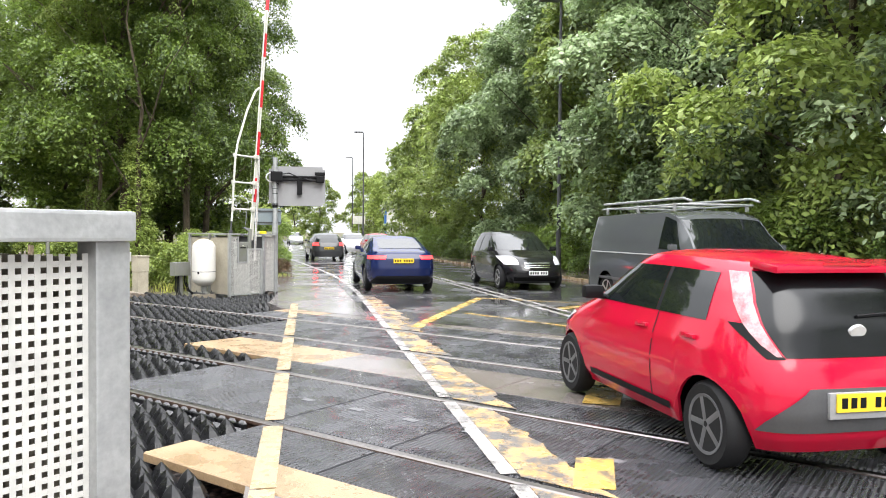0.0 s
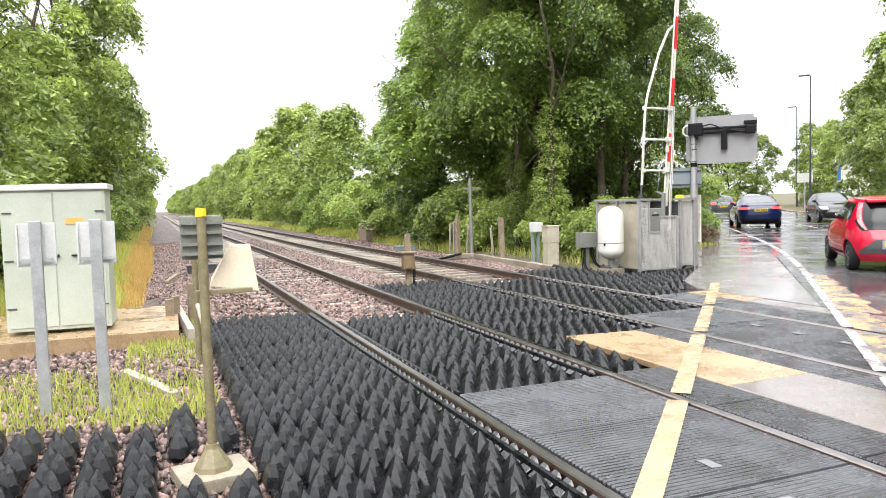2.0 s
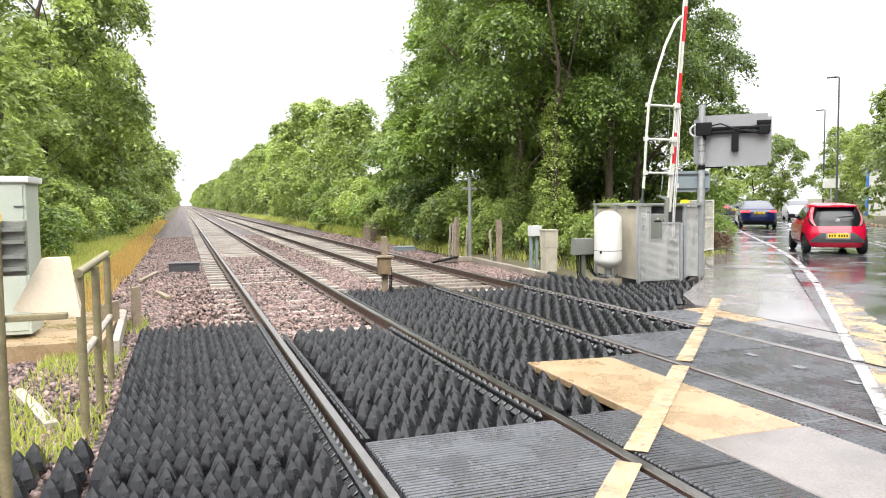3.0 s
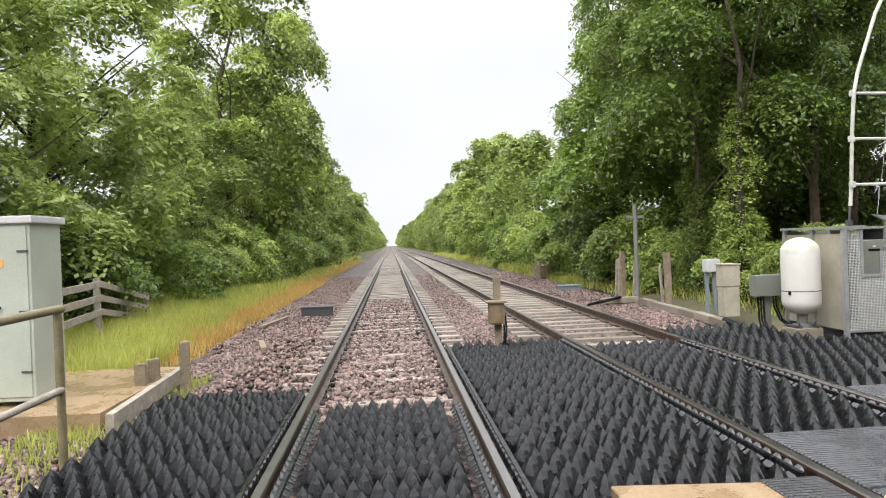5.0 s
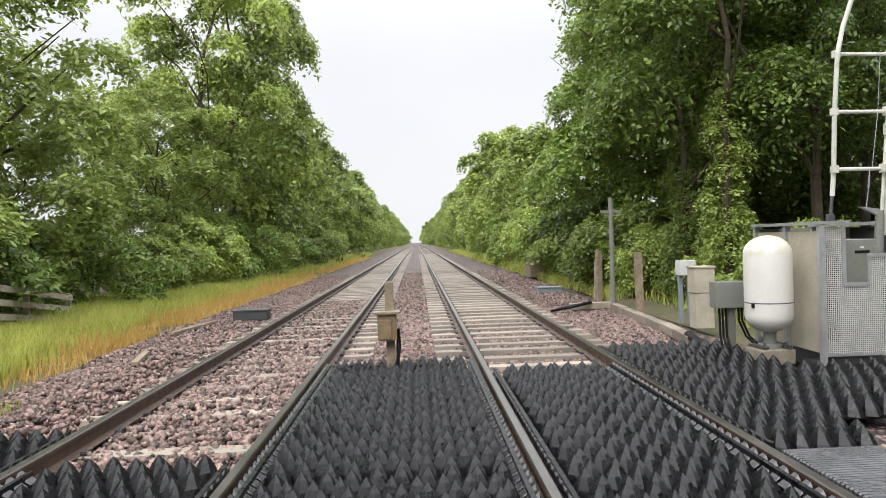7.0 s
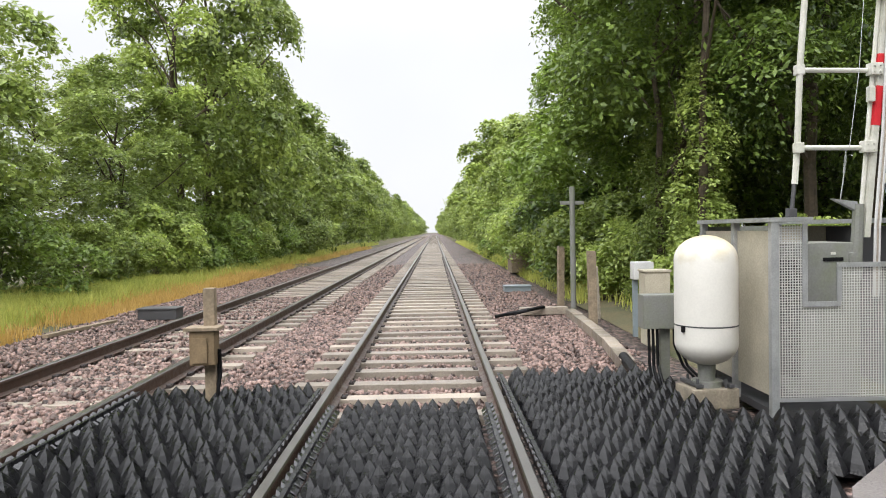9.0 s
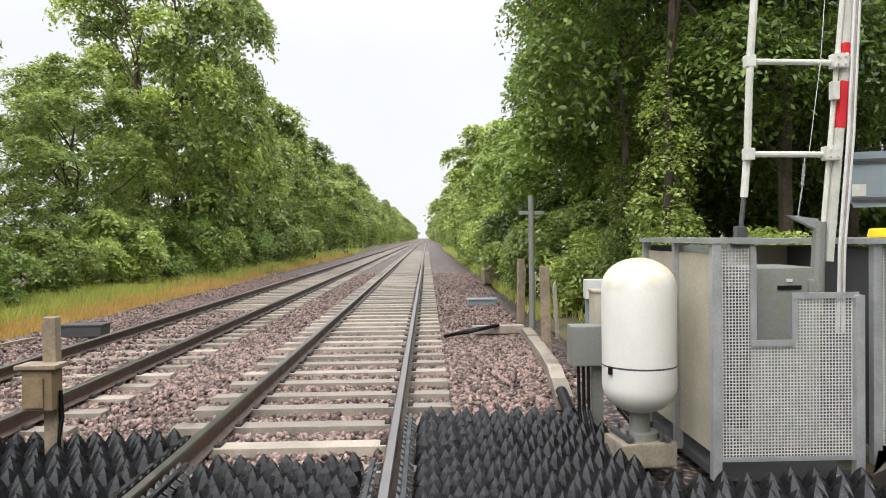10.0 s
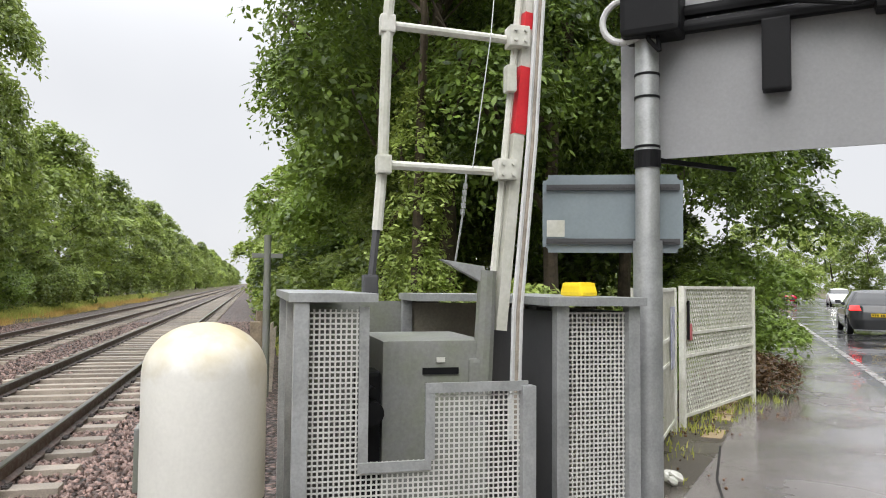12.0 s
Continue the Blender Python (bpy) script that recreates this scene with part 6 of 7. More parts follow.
def tank():
    t = empty("air_tank", pose(-13.86, 10.09, 0), label="white cylindrical tank with domed ends on a concrete pad", category="tank")
    r, prof = 0.262, []
    for k in range(9):
        a = math.pi / 2 * k / 8
        prof.append((max(0.01, r * math.sin(a)), 0.23 + 0.2 * (1 - math.cos(a))))
    for k in range(9):
        a = math.pi / 2 * k / 8
        prof.append((max(0.01, r * math.cos(a)), 1.13 + 0.21 * math.sin(a)))
    part("shell", lathe(bmesh.new(), prof, 48), M_TANK, t, smooth=True)
    bm = lathe(bmesh.new(), [(r + 0.001, 0.572), (r + 0.0015, 0.578), (r + 0.001, 0.584)], 48)
    part("seam", bm, M_TRIM, t)
    bm = bmesh.new()
    box(bm, (0.12, -0.238, 0.555), (0.03, 0.03, 0.055), 0, 0.006)
    part("plug", bm, M_BLACK, t)
    bm = lathe(bmesh.new(), [(0.07, 0.10), (0.075, 0.24), (0.09, 0.27)], 20)
    lathe(bm, [(0.13, 0.045), (0.13, 0.10)], 20)
    part("foot", bm, M_GREY_BOX, t)
    bm = bmesh.new()
    for sy in (-1, 1):
        box(bm, (0, sy * 0.13, 0.075), (0.34, 0.045, 0.03), 8, 0.006)
        for sx in (-1, 1):
            tube(bm, (sx * 0.12, sy * 0.12, 0.05), (sx * 0.12, sy * 0.12, 0.13), 0.013, seg=8)
    part("bracket", bm, M_TRIM, t, "dark steel bracket with bolts")
    bm = bmesh.new()
    box(bm, (0, 0, -0.035), (0.36, 0.40, 0.17), 8, 0.02)
    part("pad", bm, M_PAD, t)


tank()

# ---------------------------------------------------------------- sign post
sp = empty("sign_post", pose(-13.9, 12.27, 0), label="galvanised post with two grey sign backs and cables", category="sign")
bm = bmesh.new()
tube(bm, (0, 0, -0.2), (0, 0, 1.75), 0.074, seg=20)
tube(bm, (0, 0, 1.75), (0, 0, 3.42), 0.062, seg=20)
part("post", bm, M_GALV, sp, smooth=True)
sg = Matrix.Rotation(radians(48.0), 4, "Z")
bm = bmesh.new()
box(bm, (0.56, 0.10, 2.70), (1.44, 0.01, 1.02), 0)
bmesh.ops.bevel(bm, geom=[e for e in bm.edges if abs(e.verts[0].co.y - e.verts[1].co.y) > 0.005], offset=0.07, segments=4, affect="EDGES")
bm.transform(sg)
part("sign_plate", bm, M_SIGNBACK, sp, "plain grey back of a large sign")
for nm, c, s_, bv in (("mount_arm", (0.58, 0.04, 2.94), (1.36, 0.07, 0.06), 0.025), ("mount_arm", (0.58, 0.04, 2.86), (1.36, 0.07, 0.06), 0.025), ("hanger", (0.62, 0.045, 2.66), (0.13, 0.08, 0.36), 0.01), ("lamp_housing", (1.14, 0.0, 2.88), (0.20, 0.14, 0.18), 0.03),
                      ("bracket", (1.14, 0.05, 3.03), (0.26, 0.05, 0.08), 0.01), ("terminal_head", (0.04, -0.04, 2.93), (0.30, 0.22, 0.26), 0.03)):
    bm = bmesh.new()
    box(bm, c, s_, 0, bv)
    bm.transform(sg)
    part(nm, bm, M_BLACK, sp)
bm = bmesh.new()
pipe(bm, [(-0.10 + 0.12 * math.cos(a), -0.06, 2.91 + 0.115 * math.sin(a)) for a in (radians(50 + 16 * k) for k in range(17))], 0.018, 8)
bm.transform(sg)
part("conduit_loop", bm, M_LIGHTGREY, sp)
bm = bmesh.new()
pipe(bm, [(0.1, -0.02, 2.98), (0.35, -0.03, 3.03), (0.6, -0.03, 2.92), (0.95, -0.03, 2.84), (1.25, -0.03, 2.88)], 0.014, 8)
pipe(bm, [(0.02, -0.08, 2.9), (0.03, -0.10, 2.78), (0.08, -0.08, 2.72), (0.06, -0.06, 2.9)], 0.012, 8)
bm.transform(sg)
part("cable", bm, M_BLACK, sp)
for z in (2.24, 2.5, 2.62):
    bm = lathe(bmesh.new(), [(0.066, z - 0.006), (0.067, z + 0.006)], 20)
    part("band", bm, M_BLACK, sp)
bm = lathe(bmesh.new(), [(0.07, 2.13), (0.07, 2.22)], 20)
box(bm, (-0.10, 0.36, 2.18), (0.62, 0.02, 0.025), 105)
part("clamp", bm, M_BLACK, sp)
sg2 = Matrix.Rotation(radians(70.0), 4, "Z")
bm = bmesh.new()
box(bm, (-0.17, 0.09, 1.90), (0.74, 0.008, 0.42))
bmesh.ops.bevel(bm, geom=[e for e in bm.edges if abs(e.verts[0].co.y - e.verts[1].co.y) > 0.005], offset=0.03, segments=3, affect="EDGES")
bm.transform(sg2)
pl = part("small_panel", bm, M_BLUEGREY, sp, "blue-grey back of a small panel")
for z in (2.04, 1.75):
    bm = bmesh.new()
    box(bm, (-0.17, 0.075, z), (0.70, 0.02, 0.03))
    box(bm, (-0.17, 0.063, z), (0.66, 0.004, 0.008))
    bm.transform(sg2)
    part("channel", bm, M_TRIM, pl)
bm = bmesh.new()
box(bm, (-0.47, 0.083, 1.82), (0.095, 0.004, 0.09))
bm.transform(sg2)
part("sticker", bm, M_WHITEPAINT, pl)


# ---------------------------------------------------------------- white mesh fence
M_FENCE = mat("fence_white_paint", (0.74, 0.73, 0.66), 0.5, var=0.2, scale=7, col2=(0.58, 0.57, 0.48))


def fence_panel(a, b, h=1.52, base=0.0):
    """A white framed panel of diamond mesh from a to b."""
    a, b = Vector((*a, 0)), Vector((*b, 0))
    L = (b - a).length
    ang = math.degrees(math.atan2(b.y - a.y, b.x - a.x))
    f = empty("mesh_fence_panel", pose(a.x, a.y, base, 0, 0, ang), label="white painted fence panel of diamond wire mesh", category="fence", group="white fence panels")
    for x in (0.03, L - 0.03):
        bm = bmesh.new()
        box(bm, (x, 0, h / 2), (0.06, 0.06, h), 0, 0.006)
        part("post", bm, M_FENCE, f)
    for z in (0.12, h * 0.5, h * 0.66, h - 0.02):
        bm = bmesh.new()
        box(bm, (L / 2, 0, z), (L - 0.12, 0.035, 0.035), 0, 0.004)
        part("rail", bm, M_FENCE, f)
    bm = bmesh.new()
    p = 0.055
    k = 0
    for sgn in (1, -1):
        x = -h * 0.6
        while x < L + h * 0.6:
            z0, z1 = 0.12, h - 0.03
            x0, x1 = (x, x + (z1 - z0) * 0.55) if sgn > 0 else (x + (z1 - z0) * 0.55, x)
            t0, t1 = 0.0, 1.0
            dx = x1 - x0
            lo, hi = 0.05, L - 0.05
            ts = sorted(((lo - x0) / dx, (hi - x0) / dx))
            t0, t1 = max(t0, ts[0]), min(t1, ts[1])
            if t1 - t0 > 0.02:
                tube(bm, (x0 + dx * t0, 0.004 * sgn, z0 + (z1 - z0) * t0), (x0 + dx * t1, 0.004 * sgn, z0 + (z1 - z0) * t1), 0.006, seg=4, caps=False)
            x += p
    part("wire_mesh", bm, M_FENCE, f)
    return f


fp = fence_panel((-17.5, 14.75), (-18.95, 16.75))
fp2 = fence_panel((-15.35, 13.0), (-17.4, 14.6), 1.5)
bm = bmesh.new()
box(bm, (0.12, -0.03, 0.75), (0.18, 0.03, 1.44), 0, 0.004)
part("board", bm, M_WHITEPAINT, fp2, "flaking white board")
bm = bmesh.new()
box(bm, (2.2, -0.03, 1.0), (0.28, 0.012, 0.62), 0, 0.004)
part("poster", bm, mat("faded_poster", (0.62, 0.62, 0.64), 0.5, var=0.6, scale=9, col2=(0.22, 0.22, 0.36)), fp2, "faded grey and blue poster")
bm = bmesh.new()
box(bm, (0.10, -0.04, 1.15), (0.05, 0.012, 0.42), 0)
part("slot", bm, M_BLACK, fp)
bm = bmesh.new()
box(bm, (0.16, -0.04, 1.02), (0.08, 0.01, 0.18), 0)
part("notice", bm, mat("red_notice", (0.6, 0.16, 0.16), 0.5, var=0.3, scale=20), fp, "faded red notice")
bm = bmesh.new()
for k, (x, y, z) in enumerate(((0, 0, 0.03), (0.06, 0.02, 0.05), (0.10, -0.03, 0.025))):
    bmesh.ops.create_icosphere(bm, subdivisions=2, radius=0.06 - 0.008 * k, matrix=pose(x, y, z, 20 * k, 30, 50 * k) @ Matrix.Diagonal((1.2, 0.8, 0.55, 1)))
for v in bm.verts:
    v.co += Vector((1, 1, 1)) * 0.012 * noise.noise(v.co * 40)
ob = tagged(part("litter", bm, M_WHITEPAINT), "crumpled white paper litter on the footway", "litter")
ob.matrix_basis = pose(-15.58, 13.42, 0.02)


# ---------------------------------------------------------------- boxes by the far track
def box_on_legs(name, label, x, y, w, h, zc, legs, body_m, leg_m, d=0.2, rz=0, lid=False):
    t = empty(name, pose(x, y, 0, 0, 0, rz), label=label, category="equipment box")
    bm = bmesh.new()
    box(bm, (0, 0, zc), (d, w, h), 0, 0.012)
    b = part("box", bm, body_m, t)
    if lid:
        bm = bmesh.new()
        box(bm, (0, 0, zc + h / 2), (d + 0.03, w + 0.03, 0.03), 0, 0.008)
        part("lid", bm, body_m, t)
    for oy, lw in legs:
        bm = bmesh.new()
        box(bm, (-0.02, oy, (zc - h / 2 - 0.2) / 2), (0.06, lw, zc - h / 2 + 0.22), 0, 0.006)
        part("leg", bm, leg_m, t)
    return t


gb = box_on_legs("junction_box", "grey junction box on a steel leg with black cables", -14.55, 9.93, 0.42, 0.32, 0.62, [(0.02, 0.09)], M_GREY_BOX, M_GREY_BOX)
for k, oy in enumerate((-0.14, -0.10, -0.06, 0.10, 0.14)):
    bm = bmesh.new()
    end = (0.1 + 0.05 * k, oy + (0.25 if oy > 0 else 0.02), -0.12)
    pipe(bm, [(0.02, oy, 0.48), (0.03, oy, 0.3), (0.04, oy + (0.08 if oy > 0 else 0), 0.1), end], 0.014, 7)
    part("cable", bm, M_BLACK, gb)
pc = box_on_legs("pedestal_cabinet", "cream two-part pedestal cabinet standing on the verge", -17.55, 10.75, 0.34, 0.42, 0.62, [], M_CREAMPANEL, M_CREAMPANEL, 0.3, lid=True)
bm = bmesh.new()
box(bm, (0, 0, 0.12), (0.28, 0.31, 0.58), 0, 0.01)
part("base", bm, M_CREAMPANEL, pc)
box_on_legs("terminal_box", "pale blue-grey terminal box on two steel legs", -18.5, 10.85, 0.30, 0.26, 0.78, [(-0.10, 0.07), (0.06, 0.07)], M_LIGHTGREY, M_BLUEGREY)


def stake(name, label, x, y, h, w, m, lean=0):
    bm = bmesh.new()
    box(bm, (0, 0, h / 2 - 0.15), (w, w * 1.2, h + 0.3), 0, w * 0.12)
    for v in bm.verts:
        if v.co.z > h - 0.05:
            v.co.z += 0.02 * math.sin(v.co.y * 60)
    ob = tagged(part(name, bm, m), label, "post")
    ob.matrix_basis = pose(x, y, -0.1, lean, 0, random.uniform(0, 20))


stake("wooden_post", "weathered wooden post at the edge of the track", -19.6, 10.35, 1.15, 0.11, M_WOOD, 1)
stake("wooden_post", "weathered wooden post at the edge of the track", -23.0, 10.4, 1.15, 0.11, M_WOOD, -1)
for x, y, h in ((-23.6, 10.5, 0.95), (-22.7, 10.6, 0.9), (-24.2, 10.6, 0.9), (-21.2, 10.8, 0.8)):
    stake("thin_stake", "thin weathered stake in the verge", x, y, h, 0.045, M_PALEWOOD, random.uniform(-4, 4))
pole = empty("marker_pole", pose(-22.1, 10.5, -0.15), label="grey steel pole with a short crossbar", category="pole")
bm = bmesh.new()
tube(bm, (0, 0, -0.1), (0, 0, 2.4), 0.055, seg=12)
part("shaft", bm, M_GREY_BOX, pole, smooth=True)
bm = bmesh.new()
box(bm, (0, 0.0, 2.08), (0.05, 0.46, 0.07), 0, 0.01)
part("crossbar", bm, M_GREY_BOX, pole)

# brown box on a wooden post between the tracks
jb = empty("post_box", pose(-14.16, 5.72, 0), label="brown junction box on a wooden post between the tracks", category="equipment box")
bm = bmesh.new()
box(bm, (-0.06, 0.03, 0.33), (0.09, 0.10, 1.22), 0, 0.01)
part("post", bm, M_WOOD, jb)
bm = bmesh.new()
box(bm, (0.03, 0, 0.42), (0.16, 0.22, 0.30), 0, 0.01)
box(bm, (0.115, -0.02, 0.40), (0.02, 0.14, 0.22), 0, 0.006)
part("box", bm, M_BROWN, jb)
bm = bmesh.new()
box(bm, (0.03, 0, 0.59), (0.22, 0.30, 0.03), 0, 0.006)
part("lid", bm, M_WOOD, jb)
bm = bmesh.new()
pipe(bm, [(0.02, 0.13, 0.4), (0.02, 0.14, 0.2), (0.04, 0.12, 0.05), (0.03, 0.11, -0.15)], 0.013, 6)
pipe(bm, [(0.0, 0.11, 0.4), (0.0, 0.11, 0.15), (0.02, 0.09, -0.15)], 0.013, 6)
part("cable", bm, M_BLACK, jb)

# concrete cable trough beside the far track
trough = empty("cable_trough", label="concrete cable trough with loose lids, bent beside the track", category="trough", kind="structure")
pts = [(-15.7, 9.9), (-16.6, 10.0), (-17.5, 10.1), (-18.4, 10.16), (-19.3, 10.2), (-20.2, 10.24), (-21.2, 10.25)]
for (x0, y0), (x1, y1) in zip(pts, pts[1:]):
    bm = bmesh.new()
    a = math.degrees(math.atan2(y1 - y0, x1 - x0))
    box(bm, ((x0 + x1) / 2, (y0 + y1) / 2, -0.125 + random.uniform(-0.015, 0.015)), (0.89, 0.17, 0.14), a + random.uniform(-2, 2), 0.015)
    part("trough_lid", bm, M_SLEEPER, trough)
bm = bmesh.new()
box(bm, (-21.4, 9.8, -0.11), (0.18, 0.9, 0.14), 3, 0.015)
part("trough_lid", bm, M_SLEEPER, trough)
bm = bmesh.new()
tube(bm, (-15.9, 9.9, -0.05), (-15.2, 9.85, -0.1), 0.06, seg=12)
tagged(part("duct_pipe", bm, M_BLACK), "short black duct pipe at the trough end", "pipe")
for k in range(3):
    bm = bmesh.new()
    y = 8.85 + 0.06 * k
    pipe(bm, [(-20.8 - 0.1 * k, y, -0.14), (-21.0, y + 0.3, -0.10), (-21.1 + 0.05 * k, 9.45, -0.06), (-21.3, 9.8, -0.03)], 0.03, 7)
    tagged(part("trackside_cable", bm, M_BLACK), "black cable across the ballast by the trough", "cable", group="trackside cables")


def slab_box(name, label, x, y, z, s, m, rz=0):
    t = empty(name, pose(x, y, z, 0, 0, rz), label=label, category="box")
    bm = bmesh.new()
    box(bm, (0, 0, s[2] / 2), s, 0, 0.02)
    part("body", bm, m, t)
    bm = bmesh.new()
    box(bm, (0, 0, s[2] + 0.012), (s[0] + 0.04, s[1] + 0.04, 0.03), 0, 0.01)
    part("lid", bm, m, t)


slab_box("trackside_box", "low dark trackside box on the ballast", -27.2, 9.95, -0.22, (0.45, 0.7, 0.14), M_BLUEGREY)
slab_box("trackside_box", "low dark trackside box on the ballast", -22.0, 2.4, -0.2, (0.4, 0.75, 0.20), M_TRIM)
slab_box("dark_crate", "dark stacked sleepers beside the bushes", -35.9, 11.1, -0.2, (1.5, 0.9, 0.5), M_WOOD)
slab_box("dark_crate", "dark stacked sleepers beside the bushes", -35.9, 11.1, 0.33, (1.2, 0.7, 0.25), M_WOOD, 6)

# ---------------------------------------------------------------- south side
cab = empty("equipment_cabinet", pose(-11.6, 0.12, 0.02, 0, 0, -3) @ Matrix.Diagonal((1, 1.05, 0.92, 1)), label="pale green-grey double-door equipment cabinet on a concrete base", category="cabinet")
bm = bmesh.new()
box(bm, (0, 0, 1.0), (0.6, 1.14, 1.94), 0, 0.012)
part("body", bm, M_GRP, cab)
bm = bmesh.new()
box(bm, (0, 0, 1.99), (0.68, 1.22, 0.08), 0, 0.015)
part("roof", bm, M_LIGHTGREY, cab)
for sy in (-1, 1):
    bm = bmesh.new()
    box(bm, (0.306, sy * 0.275, 1.0), (0.014, 0.53, 1.84), 0, 0.006)
    dr_ = part("door", bm, M_GRP, cab)
    for z in (0.35, 1.0, 1.65):
        bm = bmesh.new()
        box(bm, (0.318, sy * 0.50, z), (0.012, 0.10, 0.02))
        part("hinge", bm, M_TRIM, dr_)
    bm = bmesh.new()
    box(bm, (0.325, sy * 0.12 + 0.1, 1.05), (0.025, 0.10, 0.018))
    tube(bm, (0.31, sy * 0.12 + 0.14, 1.05), (0.345, sy * 0.12 + 0.14, 1.05), 0.022, seg=10)
    part("handle", bm, M_BLACK, dr_)
bm = bmesh.new()
box(bm, (0.318, 0.22, 1.52), (0.004, 0.20, 0.085))
part("label_plate", bm, M_ORANGE, cab, "orange label plate")
bm = bmesh.new()
poly(bm, [(-13.6, -1.6), (-10.75, -1.45), (-10.75, 1.5), (-13.4, 1.55)], -0.35, 0.0)
tagged(part("cabinet_base", bm, M_CONC), "tan concrete base slab around the cabinet", "slab", kind="structure")
bm = bmesh.new()
box(bm, (-11.9, 1.60, -0.07), (2.6, 0.08, 0.18), 2, 0.01)
tagged(part("edging_board", bm, M_PALEWOOD), "pale timber edging board of the slab", "board")


def back_plate_post(x, y):
    p = empty("plate_post", pose(x, y, -0.2), label="grey steel post with a small plate seen from behind", category="sign", group="plate posts")
    bm = bmesh.new()
    box(bm, (0, 0, 0.83), (0.07, 0.09, 1.66), 0, 0.008)
    part("post", bm, M_GALV, p)
    bm = bmesh.new()
    box(bm, (-0.045, 0.0, 1.46), (0.012, 0.30, 0.36), 0, 0.004)
    pl_ = part("plate", bm, M_LIGHTGREY, p)
    bm = bmesh.new()
    for a in (-0.14, 0.14):
        box(bm, (-0.035, a, 1.46), (0.03, 0.012, 0.34))
    part("rim", bm, M_LIGHTGREY, pl_)
    bm = bmesh.new()
    box(bm, (0.0, 0.0, 1.33), (0.02, 0.24, 0.03))
    part("bracket", bm, M_GALV, p)


back_plate_post(-7.80, 0.36)
back_plate_post(-7.73, 0.82)

sg_ = empty("signal_post", pose(-5.6, 1.56, -0.1), label="olive steel post with yellow cap, grey unit and tan hood", category="signal")
bm = bmesh.new()
tube(bm, (0, 0, 0.0), (0, 0, 1.58), 0.028, seg=14)
part("post", bm, M_OLIVE, sg_, smooth=True)
bm = bmesh.new()
tube(bm, (0, 0, 1.57), (0, 0, 1.62), 0.032, 0.03, seg=14)
part("cap", bm, M_YELLOWCAP, sg_, "yellow plastic cap")
bm = bmesh.new()
box(bm, (-0.06, 0, 1.44), (0.05, 0.25, 0.27), 0, 0.01)
un = part("unit", bm, M_GREY_BOX, sg_)
for z in (1.34, 1.40, 1.47, 1.53):
    bm = bmesh.new()
    box(bm, (-0.02, 0, z), (0.03, 0.24, 0.018))
    part("fin", bm, M_GREY_BOX, un)
bm = bmesh.new()
box(bm, (-0.04, 0.12, 1.10), (0.06, 0.34, 0.03), 0, 0.006)
part("bracket", bm, M_OLIVE, sg_)
bm = bmesh.new()
v = [bm.verts.new(p) for p in ((-0.10, 0.04, 1.13), (-0.10, 0.34, 1.08), (-0.14, 0.30, 1.38), (-0.14, 0.17, 1.38),
                               (-0.32, 0.06, 1.16), (-0.32, 0.32, 1.12), (-0.22, 0.28, 1.38), (-0.22, 0.19, 1.38))]
for f in ((0, 1, 2, 3), (7, 6, 5, 4), (0, 4, 5, 1), (1, 5, 6, 2), (2, 6, 7, 3), (3, 7, 4, 0)):
    bm.faces.new([v[i] for i in f])
bmesh.ops.recalc_face_normals(bm, faces=bm.faces)
part("hood", bm, M_TAN, sg_, "tan tapered hood")
bm = bmesh.new()
lathe(bm, [(0.12, 0.0), (0.11, 0.03), (0.045, 0.13), (0.04, 0.16)], 8)
part("foot", bm, M_OLIVE, sg_)
bm = bmesh.new()
box(bm, (0, 0, -0.045), (0.40, 0.44, 0.09), 10, 0.015)
part("pad", bm, M_PAD, sg_, "rough concrete pad")

hr = empty("handrail", label="olive tubular handrail with three posts beside the mats", category="handrail")
for x, y in ((-7.69, 1.66), (-8.35, 1.70), (-9.57, 1.68)):
    bm = bmesh.new()
    tube(bm, (x, y, -0.25), (x, y, 1.03), 0.033, seg=12)
    part("post", bm, M_OLIVE, hr, smooth=True)
bm = bmesh.new()
tube(bm, (-7.62, 1.66, 1.04), (-9.64, 1.68, 1.06), 0.033, seg=12)
part("top_rail", bm, M_OLIVE, hr, smooth=True)
bm = bmesh.new()
tube(bm, (-7.69, 1.67, 0.42), (-9.57, 1.69, 0.44), 0.028, seg=12)
part("mid_rail", bm, M_PALEWOOD, hr, smooth=True)
for x, y, h in ((-12.35, 1.50, 0.36), (-12.15, 1.42, 0.34), (-12.7, 1.75, 0.5)):
    stake("short_post", "short square timber post by the mats", x, y, h, 0.10, M_WOOD)
for k, (x, y, rz, L) in enumerate(((-8.6, 1.15, 20, 1.4), (-16.5, 2.0, 12, 1.1), (-20.5, 1.6, -8, 2.0))):
    bm = bmesh.new()
    box(bm, (0, 0, 0.03), (L, 0.10, 0.06), 0, 0.01)
    ob = tagged(part("timber_board", bm, M_PALEWOOD if k == 0 else M_WOOD), "loose timber board lying on the ballast", "board", group="timber boards")
    ob.matrix_basis = pose(x, y, -0.2, 0, 0, rz)

